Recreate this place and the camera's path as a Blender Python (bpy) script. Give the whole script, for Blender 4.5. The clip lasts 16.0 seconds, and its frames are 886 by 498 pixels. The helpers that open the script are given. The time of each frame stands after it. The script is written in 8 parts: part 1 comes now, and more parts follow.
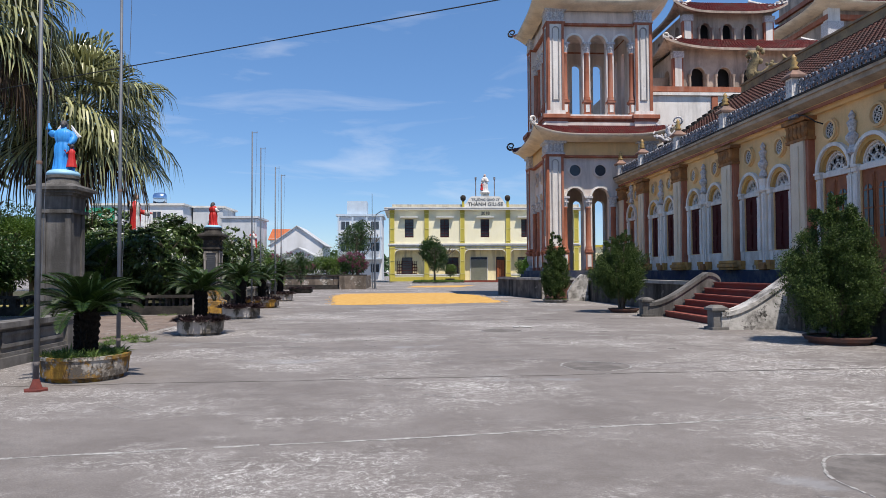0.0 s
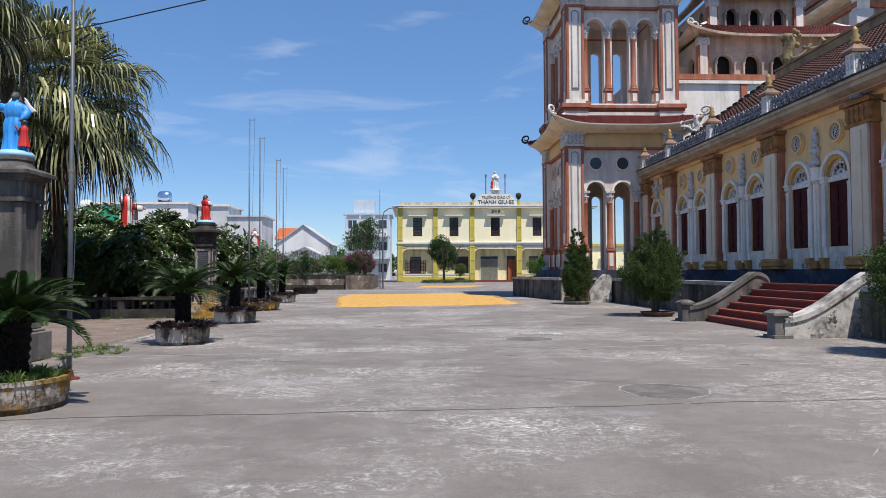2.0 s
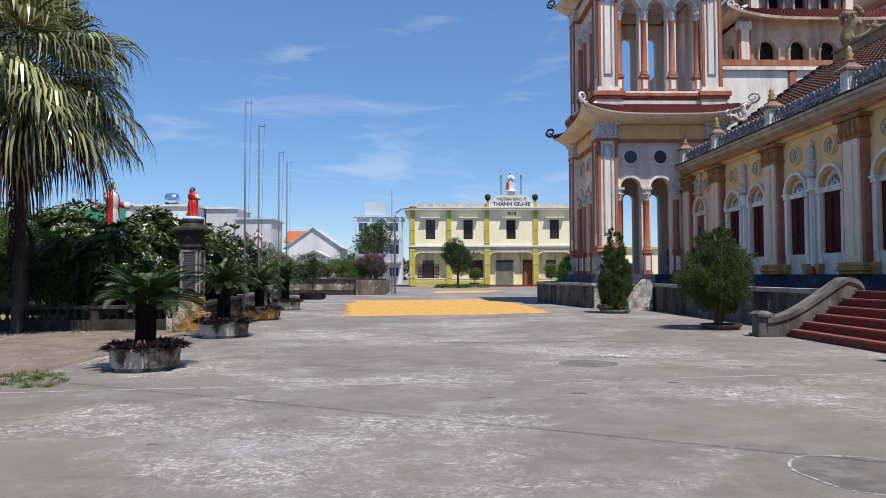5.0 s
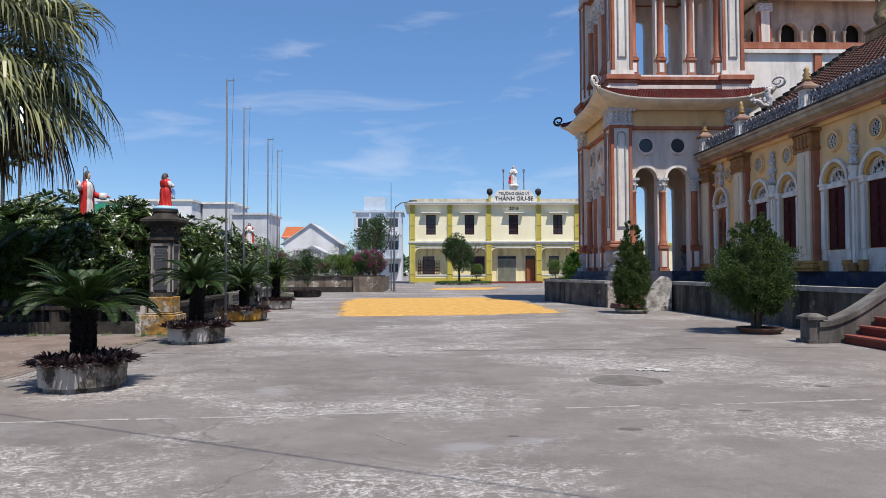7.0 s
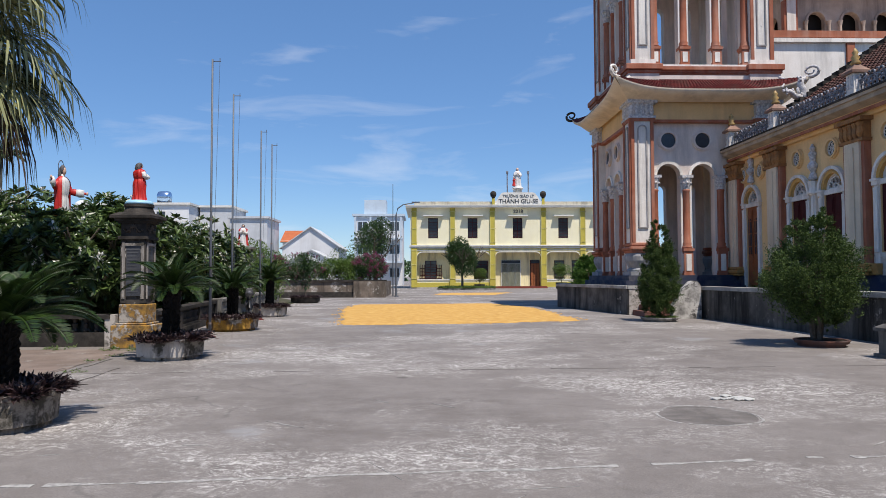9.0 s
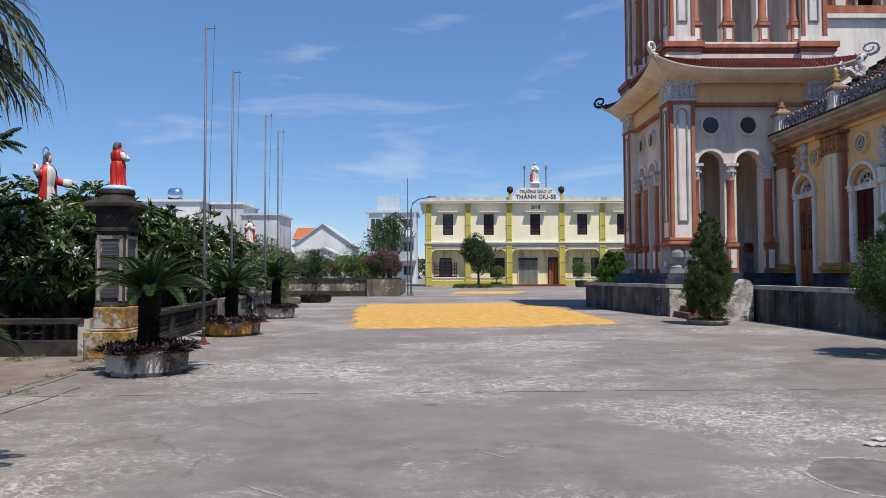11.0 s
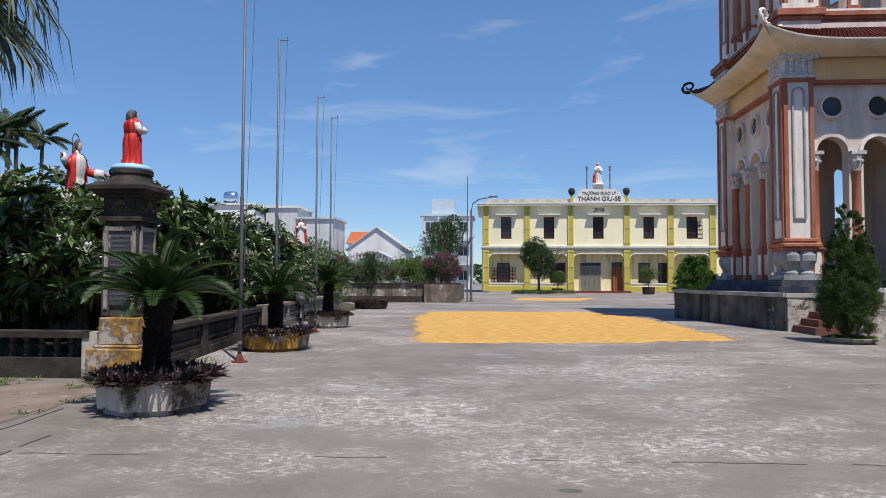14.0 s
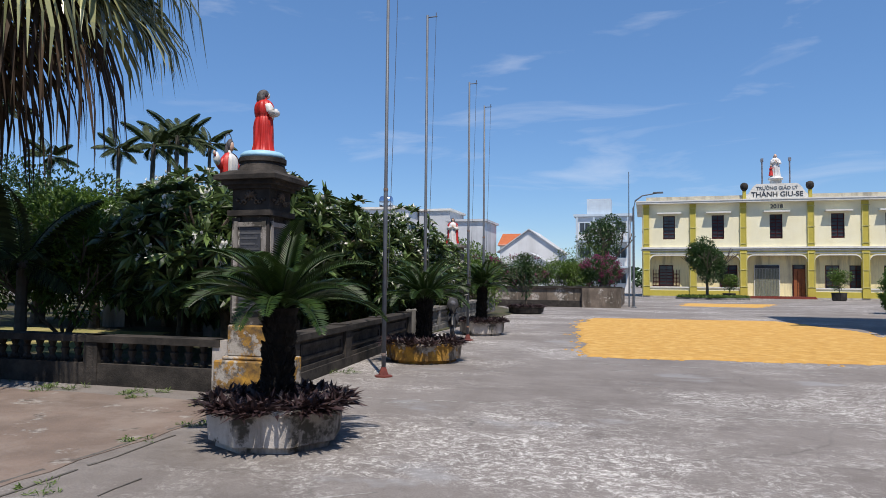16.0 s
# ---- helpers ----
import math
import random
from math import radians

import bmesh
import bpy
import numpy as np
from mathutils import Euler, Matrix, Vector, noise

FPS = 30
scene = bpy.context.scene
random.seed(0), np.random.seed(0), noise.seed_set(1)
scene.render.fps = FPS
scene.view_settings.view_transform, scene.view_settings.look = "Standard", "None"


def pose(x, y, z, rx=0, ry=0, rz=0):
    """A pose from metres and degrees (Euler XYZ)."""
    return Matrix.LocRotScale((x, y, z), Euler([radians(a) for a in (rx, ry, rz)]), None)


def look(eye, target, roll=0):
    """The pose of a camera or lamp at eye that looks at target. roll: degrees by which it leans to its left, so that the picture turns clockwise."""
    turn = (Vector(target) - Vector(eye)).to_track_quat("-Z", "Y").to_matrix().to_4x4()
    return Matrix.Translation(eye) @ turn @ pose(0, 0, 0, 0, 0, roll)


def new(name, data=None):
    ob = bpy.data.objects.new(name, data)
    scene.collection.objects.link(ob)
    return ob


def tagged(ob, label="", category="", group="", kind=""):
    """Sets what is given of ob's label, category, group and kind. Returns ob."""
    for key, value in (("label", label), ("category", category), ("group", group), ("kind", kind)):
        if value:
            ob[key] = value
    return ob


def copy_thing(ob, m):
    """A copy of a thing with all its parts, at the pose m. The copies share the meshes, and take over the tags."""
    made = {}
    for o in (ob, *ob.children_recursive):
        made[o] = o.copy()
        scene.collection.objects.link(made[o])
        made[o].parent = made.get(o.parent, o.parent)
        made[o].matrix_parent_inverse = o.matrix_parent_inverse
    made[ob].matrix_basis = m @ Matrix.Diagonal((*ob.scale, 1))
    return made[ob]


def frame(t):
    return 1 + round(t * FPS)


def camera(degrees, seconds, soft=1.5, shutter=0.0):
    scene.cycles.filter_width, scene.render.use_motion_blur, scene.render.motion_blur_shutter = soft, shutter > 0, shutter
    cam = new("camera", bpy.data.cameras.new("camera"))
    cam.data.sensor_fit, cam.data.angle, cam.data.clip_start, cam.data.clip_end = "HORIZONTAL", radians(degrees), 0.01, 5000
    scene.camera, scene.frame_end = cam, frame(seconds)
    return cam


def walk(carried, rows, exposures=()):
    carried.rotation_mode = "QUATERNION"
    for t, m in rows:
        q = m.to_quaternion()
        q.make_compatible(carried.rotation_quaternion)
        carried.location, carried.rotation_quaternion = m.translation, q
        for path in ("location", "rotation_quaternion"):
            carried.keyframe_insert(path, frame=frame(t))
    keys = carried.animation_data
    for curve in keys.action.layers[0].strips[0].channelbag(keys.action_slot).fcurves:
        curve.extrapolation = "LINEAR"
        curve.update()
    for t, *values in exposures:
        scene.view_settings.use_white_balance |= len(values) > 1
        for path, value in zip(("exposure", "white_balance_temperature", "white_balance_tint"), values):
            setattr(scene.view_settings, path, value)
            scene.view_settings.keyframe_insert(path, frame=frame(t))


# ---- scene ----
cam = camera(65.8, 16.0, soft=0.5)
PATH = [
    (0, (0.539, 1.141, 1.289), (0.649, 3.137, 1.354), -0.3),
    (0.5, (0.489, 1.585, 1.288), (0.606, 3.581, 1.354), -0.3),
    (1, (0.471, 2.089, 1.277), (0.582, 4.085, 1.343), -0.3),
    (1.5, (0.469, 2.63, 1.288), (0.569, 4.626, 1.359), -0.3),
    (2, (0.437, 3.092, 1.285), (0.525, 5.089, 1.349), -0.3),
    (2.5, (0.427, 3.594, 1.301), (0.501, 5.591, 1.363), -0.4),
    (3, (0.363, 4.029, 1.298), (0.432, 6.026, 1.365), -0.3),
    (3.5, (0.314, 4.501, 1.29), (0.378, 6.499, 1.352), -0.4),
    (4, (0.25, 4.948, 1.295), (0.306, 6.946, 1.363), -0.2),
    (6.5, (0.189, 7.261, 1.316), (0.249, 9.259, 1.394), -0.3),
    (7, (0.183, 7.699, 1.320), (0.24, 9.697, 1.385), -0.2),
    (7.5, (0.082, 8.204, 1.312), (0.145, 10.202, 1.380), -0.1),
    (8, (0.047, 8.662, 1.302), (0.108, 10.66, 1.367), -0.2),
    (8.5, (0.02, 9.087, 1.305), (0.08, 11.085, 1.381), -0.0),
    (9, (-0.022, 9.567, 1.300), (0.035, 11.564, 1.379), -0.2),
    (11.5, (-0.321, 11.934, 1.305), (-0.311, 13.933, 1.377), -0.0),
    (12, (-0.415, 12.325, 1.294), (-0.415, 14.324, 1.368), 0.2),
    (12.5, (-0.482, 12.766, 1.292), (-0.501, 14.764, 1.36), 0.0),
    (13, (-0.57, 13.165, 1.289), (-0.61, 15.163, 1.366), 0.3),
    (13.5, (-0.692, 13.602, 1.286), (-0.788, 15.598, 1.368), 0.1),
    (14, (-0.802, 14.115, 1.289), (-0.933, 16.109, 1.377), 0.2),
    (14.5, (-0.901, 14.495, 1.289), (-1.089, 16.484, 1.379), 0.1),
    (15, (-0.983, 14.936, 1.306), (-1.281, 16.912, 1.391), 0.1),
    (15.5, (-1.111, 15.361, 1.288), (-1.484, 17.324, 1.379), 0.2),
    (16, (-1.231, 15.765, 1.302), (-1.794, 17.682, 1.395), 0.5),
]
walk(cam, [(t, look(eye, target, roll)) for t, eye, target, roll in PATH], [(0, -0.09, 6750, 12), (8, -0.12, 6750, 12), (11.5, -0.18, 6750, 12), (16, -0.18, 6750, 12)])

# ---- world and sun ----
SUN_FROM = Vector((0.46, -0.86, 0)).normalized() * math.cos(radians(64)) + Vector((0, 0, math.sin(radians(64))))
world = bpy.data.worlds.new("sky")
scene.world = world
world.use_nodes = True
wt = world.node_tree
wt.nodes.clear()
w_out = wt.nodes.new("ShaderNodeOutputWorld")
w_bg = wt.nodes.new("ShaderNodeBackground")
w_sky = wt.nodes.new("ShaderNodeTexSky")
w_sky.sky_type = "NISHITA"
w_sky.sun_disc = False
w_sky.sun_elevation = radians(64)
w_sky.sun_rotation = math.atan2(SUN_FROM.x, SUN_FROM.y)
w_sky.air_density, w_sky.dust_density, w_sky.ozone_density = 1.0, 0.0, 4.0
w_co = wt.nodes.new("ShaderNodeTexCoord")
w_map = wt.nodes.new("ShaderNodeMapping")
w_map.inputs["Scale"].default_value = (1.8, 2.2, 9.0)
w_map.inputs["Rotation"].default_value = (0.2, 0.25, 0.3)
w_noise = wt.nodes.new("ShaderNodeTexNoise")
w_noise.inputs["Scale"].default_value, w_noise.inputs["Detail"].default_value = 2.3, 9
w_noise.inputs["Roughness"].default_value, w_noise.inputs["Distortion"].default_value = 0.55, 0.5
w_ramp = wt.nodes.new("ShaderNodeValToRGB")
w_ramp.color_ramp.elements[0].position, w_ramp.color_ramp.elements[1].position = 0.57, 0.92
w_ramp.color_ramp.elements[1].color = (0.50, 0.50, 0.50, 1)
w_mix = wt.nodes.new("ShaderNodeMix")
w_mix.data_type = "RGBA"
w_mix.inputs[7].default_value = (8.5, 9.0, 9.8, 1)
wt.links.new(w_co.outputs["Generated"], w_map.inputs["Vector"])
wt.links.new(w_map.outputs[0], w_noise.inputs["Vector"])
wt.links.new(w_noise.outputs[0], w_ramp.inputs[0])
wt.links.new(w_ramp.outputs[0], w_mix.inputs[0])
w_hue = wt.nodes.new("ShaderNodeHueSaturation")
w_hue.inputs["Saturation"].default_value, w_hue.inputs["Value"].default_value = 1.1, 1.0
wt.links.new(w_sky.outputs[0], w_hue.inputs["Color"])
w_tint = wt.nodes.new("ShaderNodeMix")
w_tint.data_type, w_tint.blend_type = "RGBA", "MULTIPLY"
w_tint.inputs[0].default_value = 1.0
w_tint.inputs[7].default_value = (1.05, 1.19, 1.36, 1)
wt.links.new(w_hue.outputs[0], w_tint.inputs[6])
w_haze = wt.nodes.new("ShaderNodeMix")
w_haze.data_type = "RGBA"
w_haze.inputs[0].default_value = 0.34
w_haze.inputs[7].default_value = (1.4, 3.1, 6.3, 1)
wt.links.new(w_tint.outputs[2], w_haze.inputs[6])
wt.links.new(w_haze.outputs[2], w_mix.inputs[6])
wt.links.new(w_mix.outputs[2], w_bg.inputs[0])
w_bg.inputs[1].default_value = 0.115
wt.links.new(w_bg.outputs[0], w_out.inputs[0])
sun = new("sun", bpy.data.lights.new("sun", "SUN"))
sun.data.energy, sun.data.angle, sun.data.color = 5.7, radians(0.55), (1.0, 0.945, 0.86)
sun.matrix_world = look(SUN_FROM * 60, (0, 0, 0))


# ---- materials ----
def surf(name, c1, c2, scale=4.0, rough=0.8, bump=0.2, bscale=40.0, stain=None, sscale=0.8, samount=0.5, metal=0.0, streak=False, vary=0.0, peel=None):
    """A worn surface: two base colours mixed by a broad noise, fine grain, stains with a shape of their own, and relief."""
    m = bpy.data.materials.new(name)
    m.use_nodes = True
    t = m.node_tree
    p = t.nodes["Principled BSDF"]
    co = t.nodes.new("ShaderNodeTexCoord")

    def noise_node(s, detail=5, rg=0.6, vec=None):
        n = t.nodes.new("ShaderNodeTexNoise")
        n.inputs["Scale"].default_value, n.inputs["Detail"].default_value, n.inputs["Roughness"].default_value = s, detail, rg
        t.links.new(vec or co.outputs["Object"], n.inputs["Vector"])
        return n.outputs[0]

    def ramp(src, a, b):
        r = t.nodes.new("ShaderNodeMapRange")
        r.inputs[1].default_value, r.inputs[2].default_value = a, b
        t.links.new(src, r.inputs[0])
        return r.outputs[0]

    def mix(f, a, b, mode="MIX"):
        x = t.nodes.new("ShaderNodeMix")
        x.data_type, x.blend_type = "RGBA", mode
        for sock, v in ((x.inputs[0], f), (x.inputs[6], a), (x.inputs[7], b)):
            if isinstance(v, (int, float)):
                sock.default_value = v
            elif isinstance(v, tuple):
                sock.default_value = (*v, 1)
            else:
                t.links.new(v, sock)
        return x.outputs[2]

    col = mix(ramp(noise_node(scale), 0.35, 0.65), c1, c2)
    fine = noise_node(bscale, 4, 0.7)
    col = mix(ramp(fine, 0.25, 0.75), col, mix(0.16, col, (0.02, 0.02, 0.02)))
    if stain:
        vec = None
        if streak:
            mp = t.nodes.new("ShaderNodeMapping")
            mp.inputs["Scale"].default_value = (1, 1, 0.12)
            t.links.new(co.outputs["Object"], mp.inputs["Vector"])
            vec = mp.outputs[0]
        f = ramp(noise_node(sscale, 8, 0.68, vec), 0.46, 0.64)
        k = t.nodes.new("ShaderNodeMath")
        k.operation = "MULTIPLY"
        k.inputs[1].default_value = samount
        t.links.new(f, k.inputs[0])
        col = mix(k.outputs[0], col, stain)
    if peel:
        q = peel[3] if len(peel) > 3 else 0.50
        f = mix(ramp(noise_node(peel[1], 10, 0.72), q, q + 0.04), (0, 0, 0), (1, 1, 1))
        col = mix(f, col, mix(ramp(noise_node(peel[1] * 2.3, 6, 0.7), 0.45, 0.55), peel[0], peel[2]))
    if vary:
        inf = t.nodes.new("ShaderNodeObjectInfo")
        hs = t.nodes.new("ShaderNodeHueSaturation")
        t.links.new(ramp2(t, inf.outputs["Random"], 1 - vary, 1 + vary), hs.inputs["Value"])
        t.links.new(col, hs.inputs["Color"])
        col = hs.outputs[0]
    t.links.new(col, p.inputs["Base Color"])
    p.inputs["Roughness"].default_value, p.inputs["Metallic"].default_value = rough, metal
    if rough > 0.6:
        p.inputs["Specular IOR Level"].default_value = 0.2
    if bump:
        b = t.nodes.new("ShaderNodeBump")
        b.inputs["Strength"].default_value, b.inputs["Distance"].default_value = bump, 0.02
        t.links.new(fine, b.inputs["Height"])
        t.links.new(b.outputs[0], p.inputs["Normal"])
    return m


def ramp2(t, src, a, b):
    r = t.nodes.new("ShaderNodeMapRange")
    r.inputs[3].default_value, r.inputs[4].default_value = a, b
    t.links.new(src, r.inputs[0])
    return r.outputs[0]


def leafy(name, c1, c2, rough=0.45, trans=0.25, spec=0.5):
    """Leaves: each one with its own shade, some light passing through."""
    m = bpy.data.materials.new(name)
    m.use_nodes = True
    t = m.node_tree
    p = t.nodes["Principled BSDF"]
    g = t.nodes.new("ShaderNodeNewGeometry")
    r = t.nodes.new("ShaderNodeValToRGB")
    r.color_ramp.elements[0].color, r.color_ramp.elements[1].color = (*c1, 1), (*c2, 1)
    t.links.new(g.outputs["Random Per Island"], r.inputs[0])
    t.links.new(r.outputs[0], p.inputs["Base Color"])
    p.inputs["Roughness"].default_value = rough
    p.inputs["Specular IOR Level"].default_value = spec
    tr = t.nodes.new("ShaderNodeBsdfTranslucent")
    t.links.new(r.outputs[0], tr.inputs[0])
    mx = t.nodes.new("ShaderNodeMixShader")
    mx.inputs[0].default_value = trans
    t.links.new(p.outputs[0], mx.inputs[1])
    t.links.new(tr.outputs[0], mx.inputs[2])
    t.links.new(mx.outputs[0], t.nodes["Material Output"].inputs[0])
    return m


def plain(name, c, rough=0.6, metal=0.0, trans=0.0):
    m = bpy.data.materials.new(name)
    m.use_nodes = True
    p = m.node_tree.nodes["Principled BSDF"]
    p.inputs["Base Color"].default_value = (*c, 1)
    p.inputs["Roughness"].default_value, p.inputs["Metallic"].default_value = rough, metal
    p.inputs["Transmission Weight"].default_value = trans
    return m


WHITE = surf("whitewash", (0.89, 0.85, 0.80), (0.80, 0.755, 0.70), 2, 0.85, 0.15, 30, (0.20, 0.18, 0.16), 1.6, 0.42, streak=True, peel=((0.30, 0.28, 0.26), 2.4, (0.50, 0.47, 0.43), 0.66))
LILAC = surf("pale lilac plaster", (0.84, 0.73, 0.66), (0.74, 0.635, 0.575), 1.5, 0.85, 0.12, 30, (0.22, 0.20, 0.19), 1.2, 0.42, streak=True)
CREAM = surf("cream plaster", (0.90, 0.61, 0.31), (0.80, 0.535, 0.26), 1.2, 0.85, 0.1, 30, (0.36, 0.26, 0.17), 0.9, 0.35, streak=True)
OCHRE = surf("ochre paint", (0.42, 0.20, 0.075), (0.25, 0.115, 0.045), 4, 0.75, 0.25, 30, (0.2, 0.13, 0.08), 2, 0.4)
TERRA = surf("terracotta paint", (0.42, 0.145, 0.08), (0.31, 0.105, 0.06), 3, 0.7, 0.12, 30, (0.48, 0.34, 0.28), 2.5, 0.3, streak=True)
CARVED = surf("carved grey plaster", (0.74, 0.72, 0.72), (0.36, 0.36, 0.38), 14, 0.85, 0.6, 25)
DARKBASE = surf("dark blue plinth paint", (0.022, 0.032, 0.075), (0.040, 0.048, 0.075), 2, 0.75, 0.2, 20, (0.22, 0.2, 0.18), 1.5, 0.35)
TILE = surf("fired clay roof tile", (0.17, 0.028, 0.026), (0.11, 0.022, 0.022), 6, 0.8, 0.3, 30, (0.09, 0.07, 0.06), 1.4, 0.6)
BASEOCHRE = surf("yellow ochre paint", (0.55, 0.30, 0.09), (0.38, 0.20, 0.07), 4, 0.8, 0.3, 30, (0.2, 0.14, 0.09), 2.5, 0.5)
OLDTILE = surf("weathered clay roof tile", (0.135, 0.058, 0.045), (0.07, 0.036, 0.030), 8, 0.85, 0.3, 30, (0.06, 0.05, 0.045), 1.0, 0.6)
CEMENT = surf("weathered cement", (0.30, 0.285, 0.265), (0.20, 0.192, 0.18), 2.5, 0.9, 0.4, 35, (0.06, 0.06, 0.055), 1.4, 0.75, streak=True, peel=((0.09, 0.086, 0.08), 1.5, (0.40, 0.38, 0.355), 0.56))
PEDM = surf("blackened peeling cement", (0.10, 0.09, 0.08), (0.045, 0.041, 0.037), 3, 0.9, 0.5, 35, (0.02, 0.019, 0.018), 2.2, 0.8, streak=True, peel=((0.36, 0.34, 0.31), 3.2, (0.13, 0.12, 0.11), 0.57))
MOSSY = surf("mossy brown render", (0.26, 0.21, 0.17), (0.15, 0.12, 0.095), 2, 0.9, 0.5, 30, (0.05, 0.042, 0.035), 1.4, 0.9, streak=True, peel=((0.46, 0.42, 0.38), 1.3, (0.10, 0.09, 0.07), 0.54))
DARKCEMENT = surf("blackened cement", (0.078, 0.068, 0.06), (0.032, 0.029, 0.026), 3, 0.9, 0.5, 35, (0.018, 0.017, 0.016), 2.2, 0.9)
OLDWHITE = surf("mouldy whitewash", (0.60, 0.56, 0.52), (0.42, 0.38, 0.34), 3, 0.9, 0.3, 30, (0.045, 0.04, 0.036), 1.5, 0.9, streak=True, peel=((0.26, 0.24, 0.215), 2.2, (0.07, 0.065, 0.055)))
YELLOWOLD = surf("peeling yellow wash", (0.54, 0.30, 0.055), (0.26, 0.145, 0.045), 7, 0.9, 0.4, 30, (0.06, 0.05, 0.042), 3.2, 0.9, peel=((0.40, 0.37, 0.33), 2.6, (0.12, 0.105, 0.09)))
REDSTEP = surf("red oxide cement", (0.24, 0.055, 0.04), (0.18, 0.045, 0.035), 3, 0.75, 0.15, 30, (0.12, 0.06, 0.05), 2, 0.4)
SHUTTER = surf("dark red shutter paint", (0.070, 0.0065, 0.0075), (0.045, 0.005, 0.006), 5, 0.7, 0.15, 30)
WOOD = surf("varnished brown wood", (0.34, 0.105, 0.030), (0.23, 0.068, 0.022), 5, 0.6, 0.2, 60)
# near-black for unlit insides, the shade is in the colour
DARK = surf("unlit interior black", (0.03, 0.03, 0.032), (0.02, 0.02, 0.022), 2, 0.8, 0)
GLASSD = surf("dusty dark window glass", (0.05, 0.06, 0.075), (0.035, 0.04, 0.05), 2, 0.15, 0)
GOLD = surf("ochre gold finial", (0.52, 0.36, 0.14), (0.3, 0.18, 0.06), 8, 0.5, 0.2, 30)
IRON = surf("blue grey painted iron", (0.30, 0.31, 0.36), (0.06, 0.065, 0.08), 8, 0.5, 0.1, 30)
STEEL = surf("galvanised steel", (0.125, 0.145, 0.175), (0.085, 0.098, 0.12), 6, 0.5, 0.05, 40, (0.14, 0.11, 0.09), 7, 0.2)
REDIRON = surf("red primer", (0.20, 0.05, 0.04), (0.13, 0.04, 0.035), 8, 0.7, 0.2, 30)
PALEY = surf("pale yellow school plaster", (0.93, 0.88, 0.64), (0.89, 0.83, 0.57), 0.8, 0.85, 0.05, 30, (0.6, 0.55, 0.42), 0.5, 0.25, streak=True)
OLIVE = surf("olive yellow school trim", (0.56, 0.47, 0.09), (0.50, 0.42, 0.08), 2, 0.8, 0.05, 30)
TRIMW = surf("school white trim", (0.80, 0.79, 0.74), (0.74, 0.73, 0.68), 2, 0.8, 0.05, 30, (0.45, 0.42, 0.36), 1.0, 0.3)
BARK = surf("grey brown bark", (0.16, 0.13, 0.10), (0.09, 0.075, 0.06), 10, 0.9, 0.7, 30)
FIBRE = surf("dark cycad trunk", (0.018, 0.015, 0.013), (0.009, 0.008, 0.007), 14, 0.95, 0.9, 30)
SOIL = surf("dark soil", (0.05, 0.04, 0.03), (0.03, 0.025, 0.02), 10, 0.95, 0.6, 40)
GRAIN = surf("drying paddy grain", (0.64, 0.37, 0.10), (0.54, 0.30, 0.075), 6.0, 0.85, 1.0, 45, (0.72, 0.48, 0.17), 3.5, 0.6)
BLUEP = surf("blue statue paint", (0.04, 0.36, 0.88), (0.03, 0.30, 0.78), 9, 0.5, 0.1, 40, (0.02, 0.10, 0.25), 6, 0.3)
REDP = surf("red statue paint", (0.64, 0.028, 0.02), (0.52, 0.02, 0.016), 9, 0.5, 0.1, 40, (0.2, 0.02, 0.015), 6, 0.3)
WHITEP = surf("white statue paint", (0.80, 0.79, 0.77), (0.70, 0.69, 0.67), 9, 0.5, 0.1, 40, (0.35, 0.33, 0.31), 5, 0.35)
HAIRP = surf("grey brown statue paint", (0.12, 0.11, 0.115), (0.045, 0.04, 0.042), 40, 0.6, 0.5, 60)
SKINP = plain("pale statue paint", (0.55, 0.36, 0.27), 0.5)
SKYB = plain("light blue statue base paint", (0.30, 0.55, 0.72), 0.5)
BLACK = plain("black rubber", (0.012, 0.012, 0.013), 0.5)
TEXTM = plain("dark sign lettering", (0.035, 0.04, 0.05), 0.6)
CHALK = surf("worn white ground paint", (0.46, 0.45, 0.43), (0.24, 0.23, 0.22), 18, 0.9, 0.2, 40)
PLAQUE = surf("engraved slate plaque", (0.035, 0.038, 0.045), (0.06, 0.064, 0.075), 30, 0.5, 0.4, 60)
LEAF_FRANG = leafy("frangipani leaves", (0.016, 0.032, 0.010), (0.135, 0.205, 0.062), 0.32, 0.16)
LEAF_LIGHT = leafy("light green leaves", (0.05, 0.11, 0.015), (0.14, 0.22, 0.035), 0.45, 0.3)
LEAF_MANGO = leafy("deep green leaves", (0.02, 0.05, 0.014), (0.06, 0.12, 0.03), 0.4, 0.22)
# near-black to pale range: shaded blades and bright glints put into the leaf colour
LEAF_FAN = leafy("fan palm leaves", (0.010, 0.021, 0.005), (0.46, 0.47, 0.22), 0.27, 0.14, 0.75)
LEAF_DRY = leafy("dry palm leaves", (0.030, 0.018, 0.010), (0.085, 0.052, 0.026), 0.8, 0.2)
LEAF_CYCAD = leafy("cycad leaflets", (0.010, 0.028, 0.007), (0.036, 0.070, 0.013), 0.45, 0.12, 0.35)
LEAF_ARECA = leafy("areca leaflets", (0.012, 0.022, 0.008), (0.055, 0.080, 0.026), 0.6, 0.1, 0.2)
LEAF_CYP = leafy("juniper needles", (0.010, 0.024, 0.006), (0.095, 0.150, 0.036), 0.6, 0.12, 0.25)
LEAF_TOPIARY = leafy("clipped topiary leaves", (0.03, 0.08, 0.012), (0.11, 0.22, 0.035), 0.5, 0.2, 0.3)
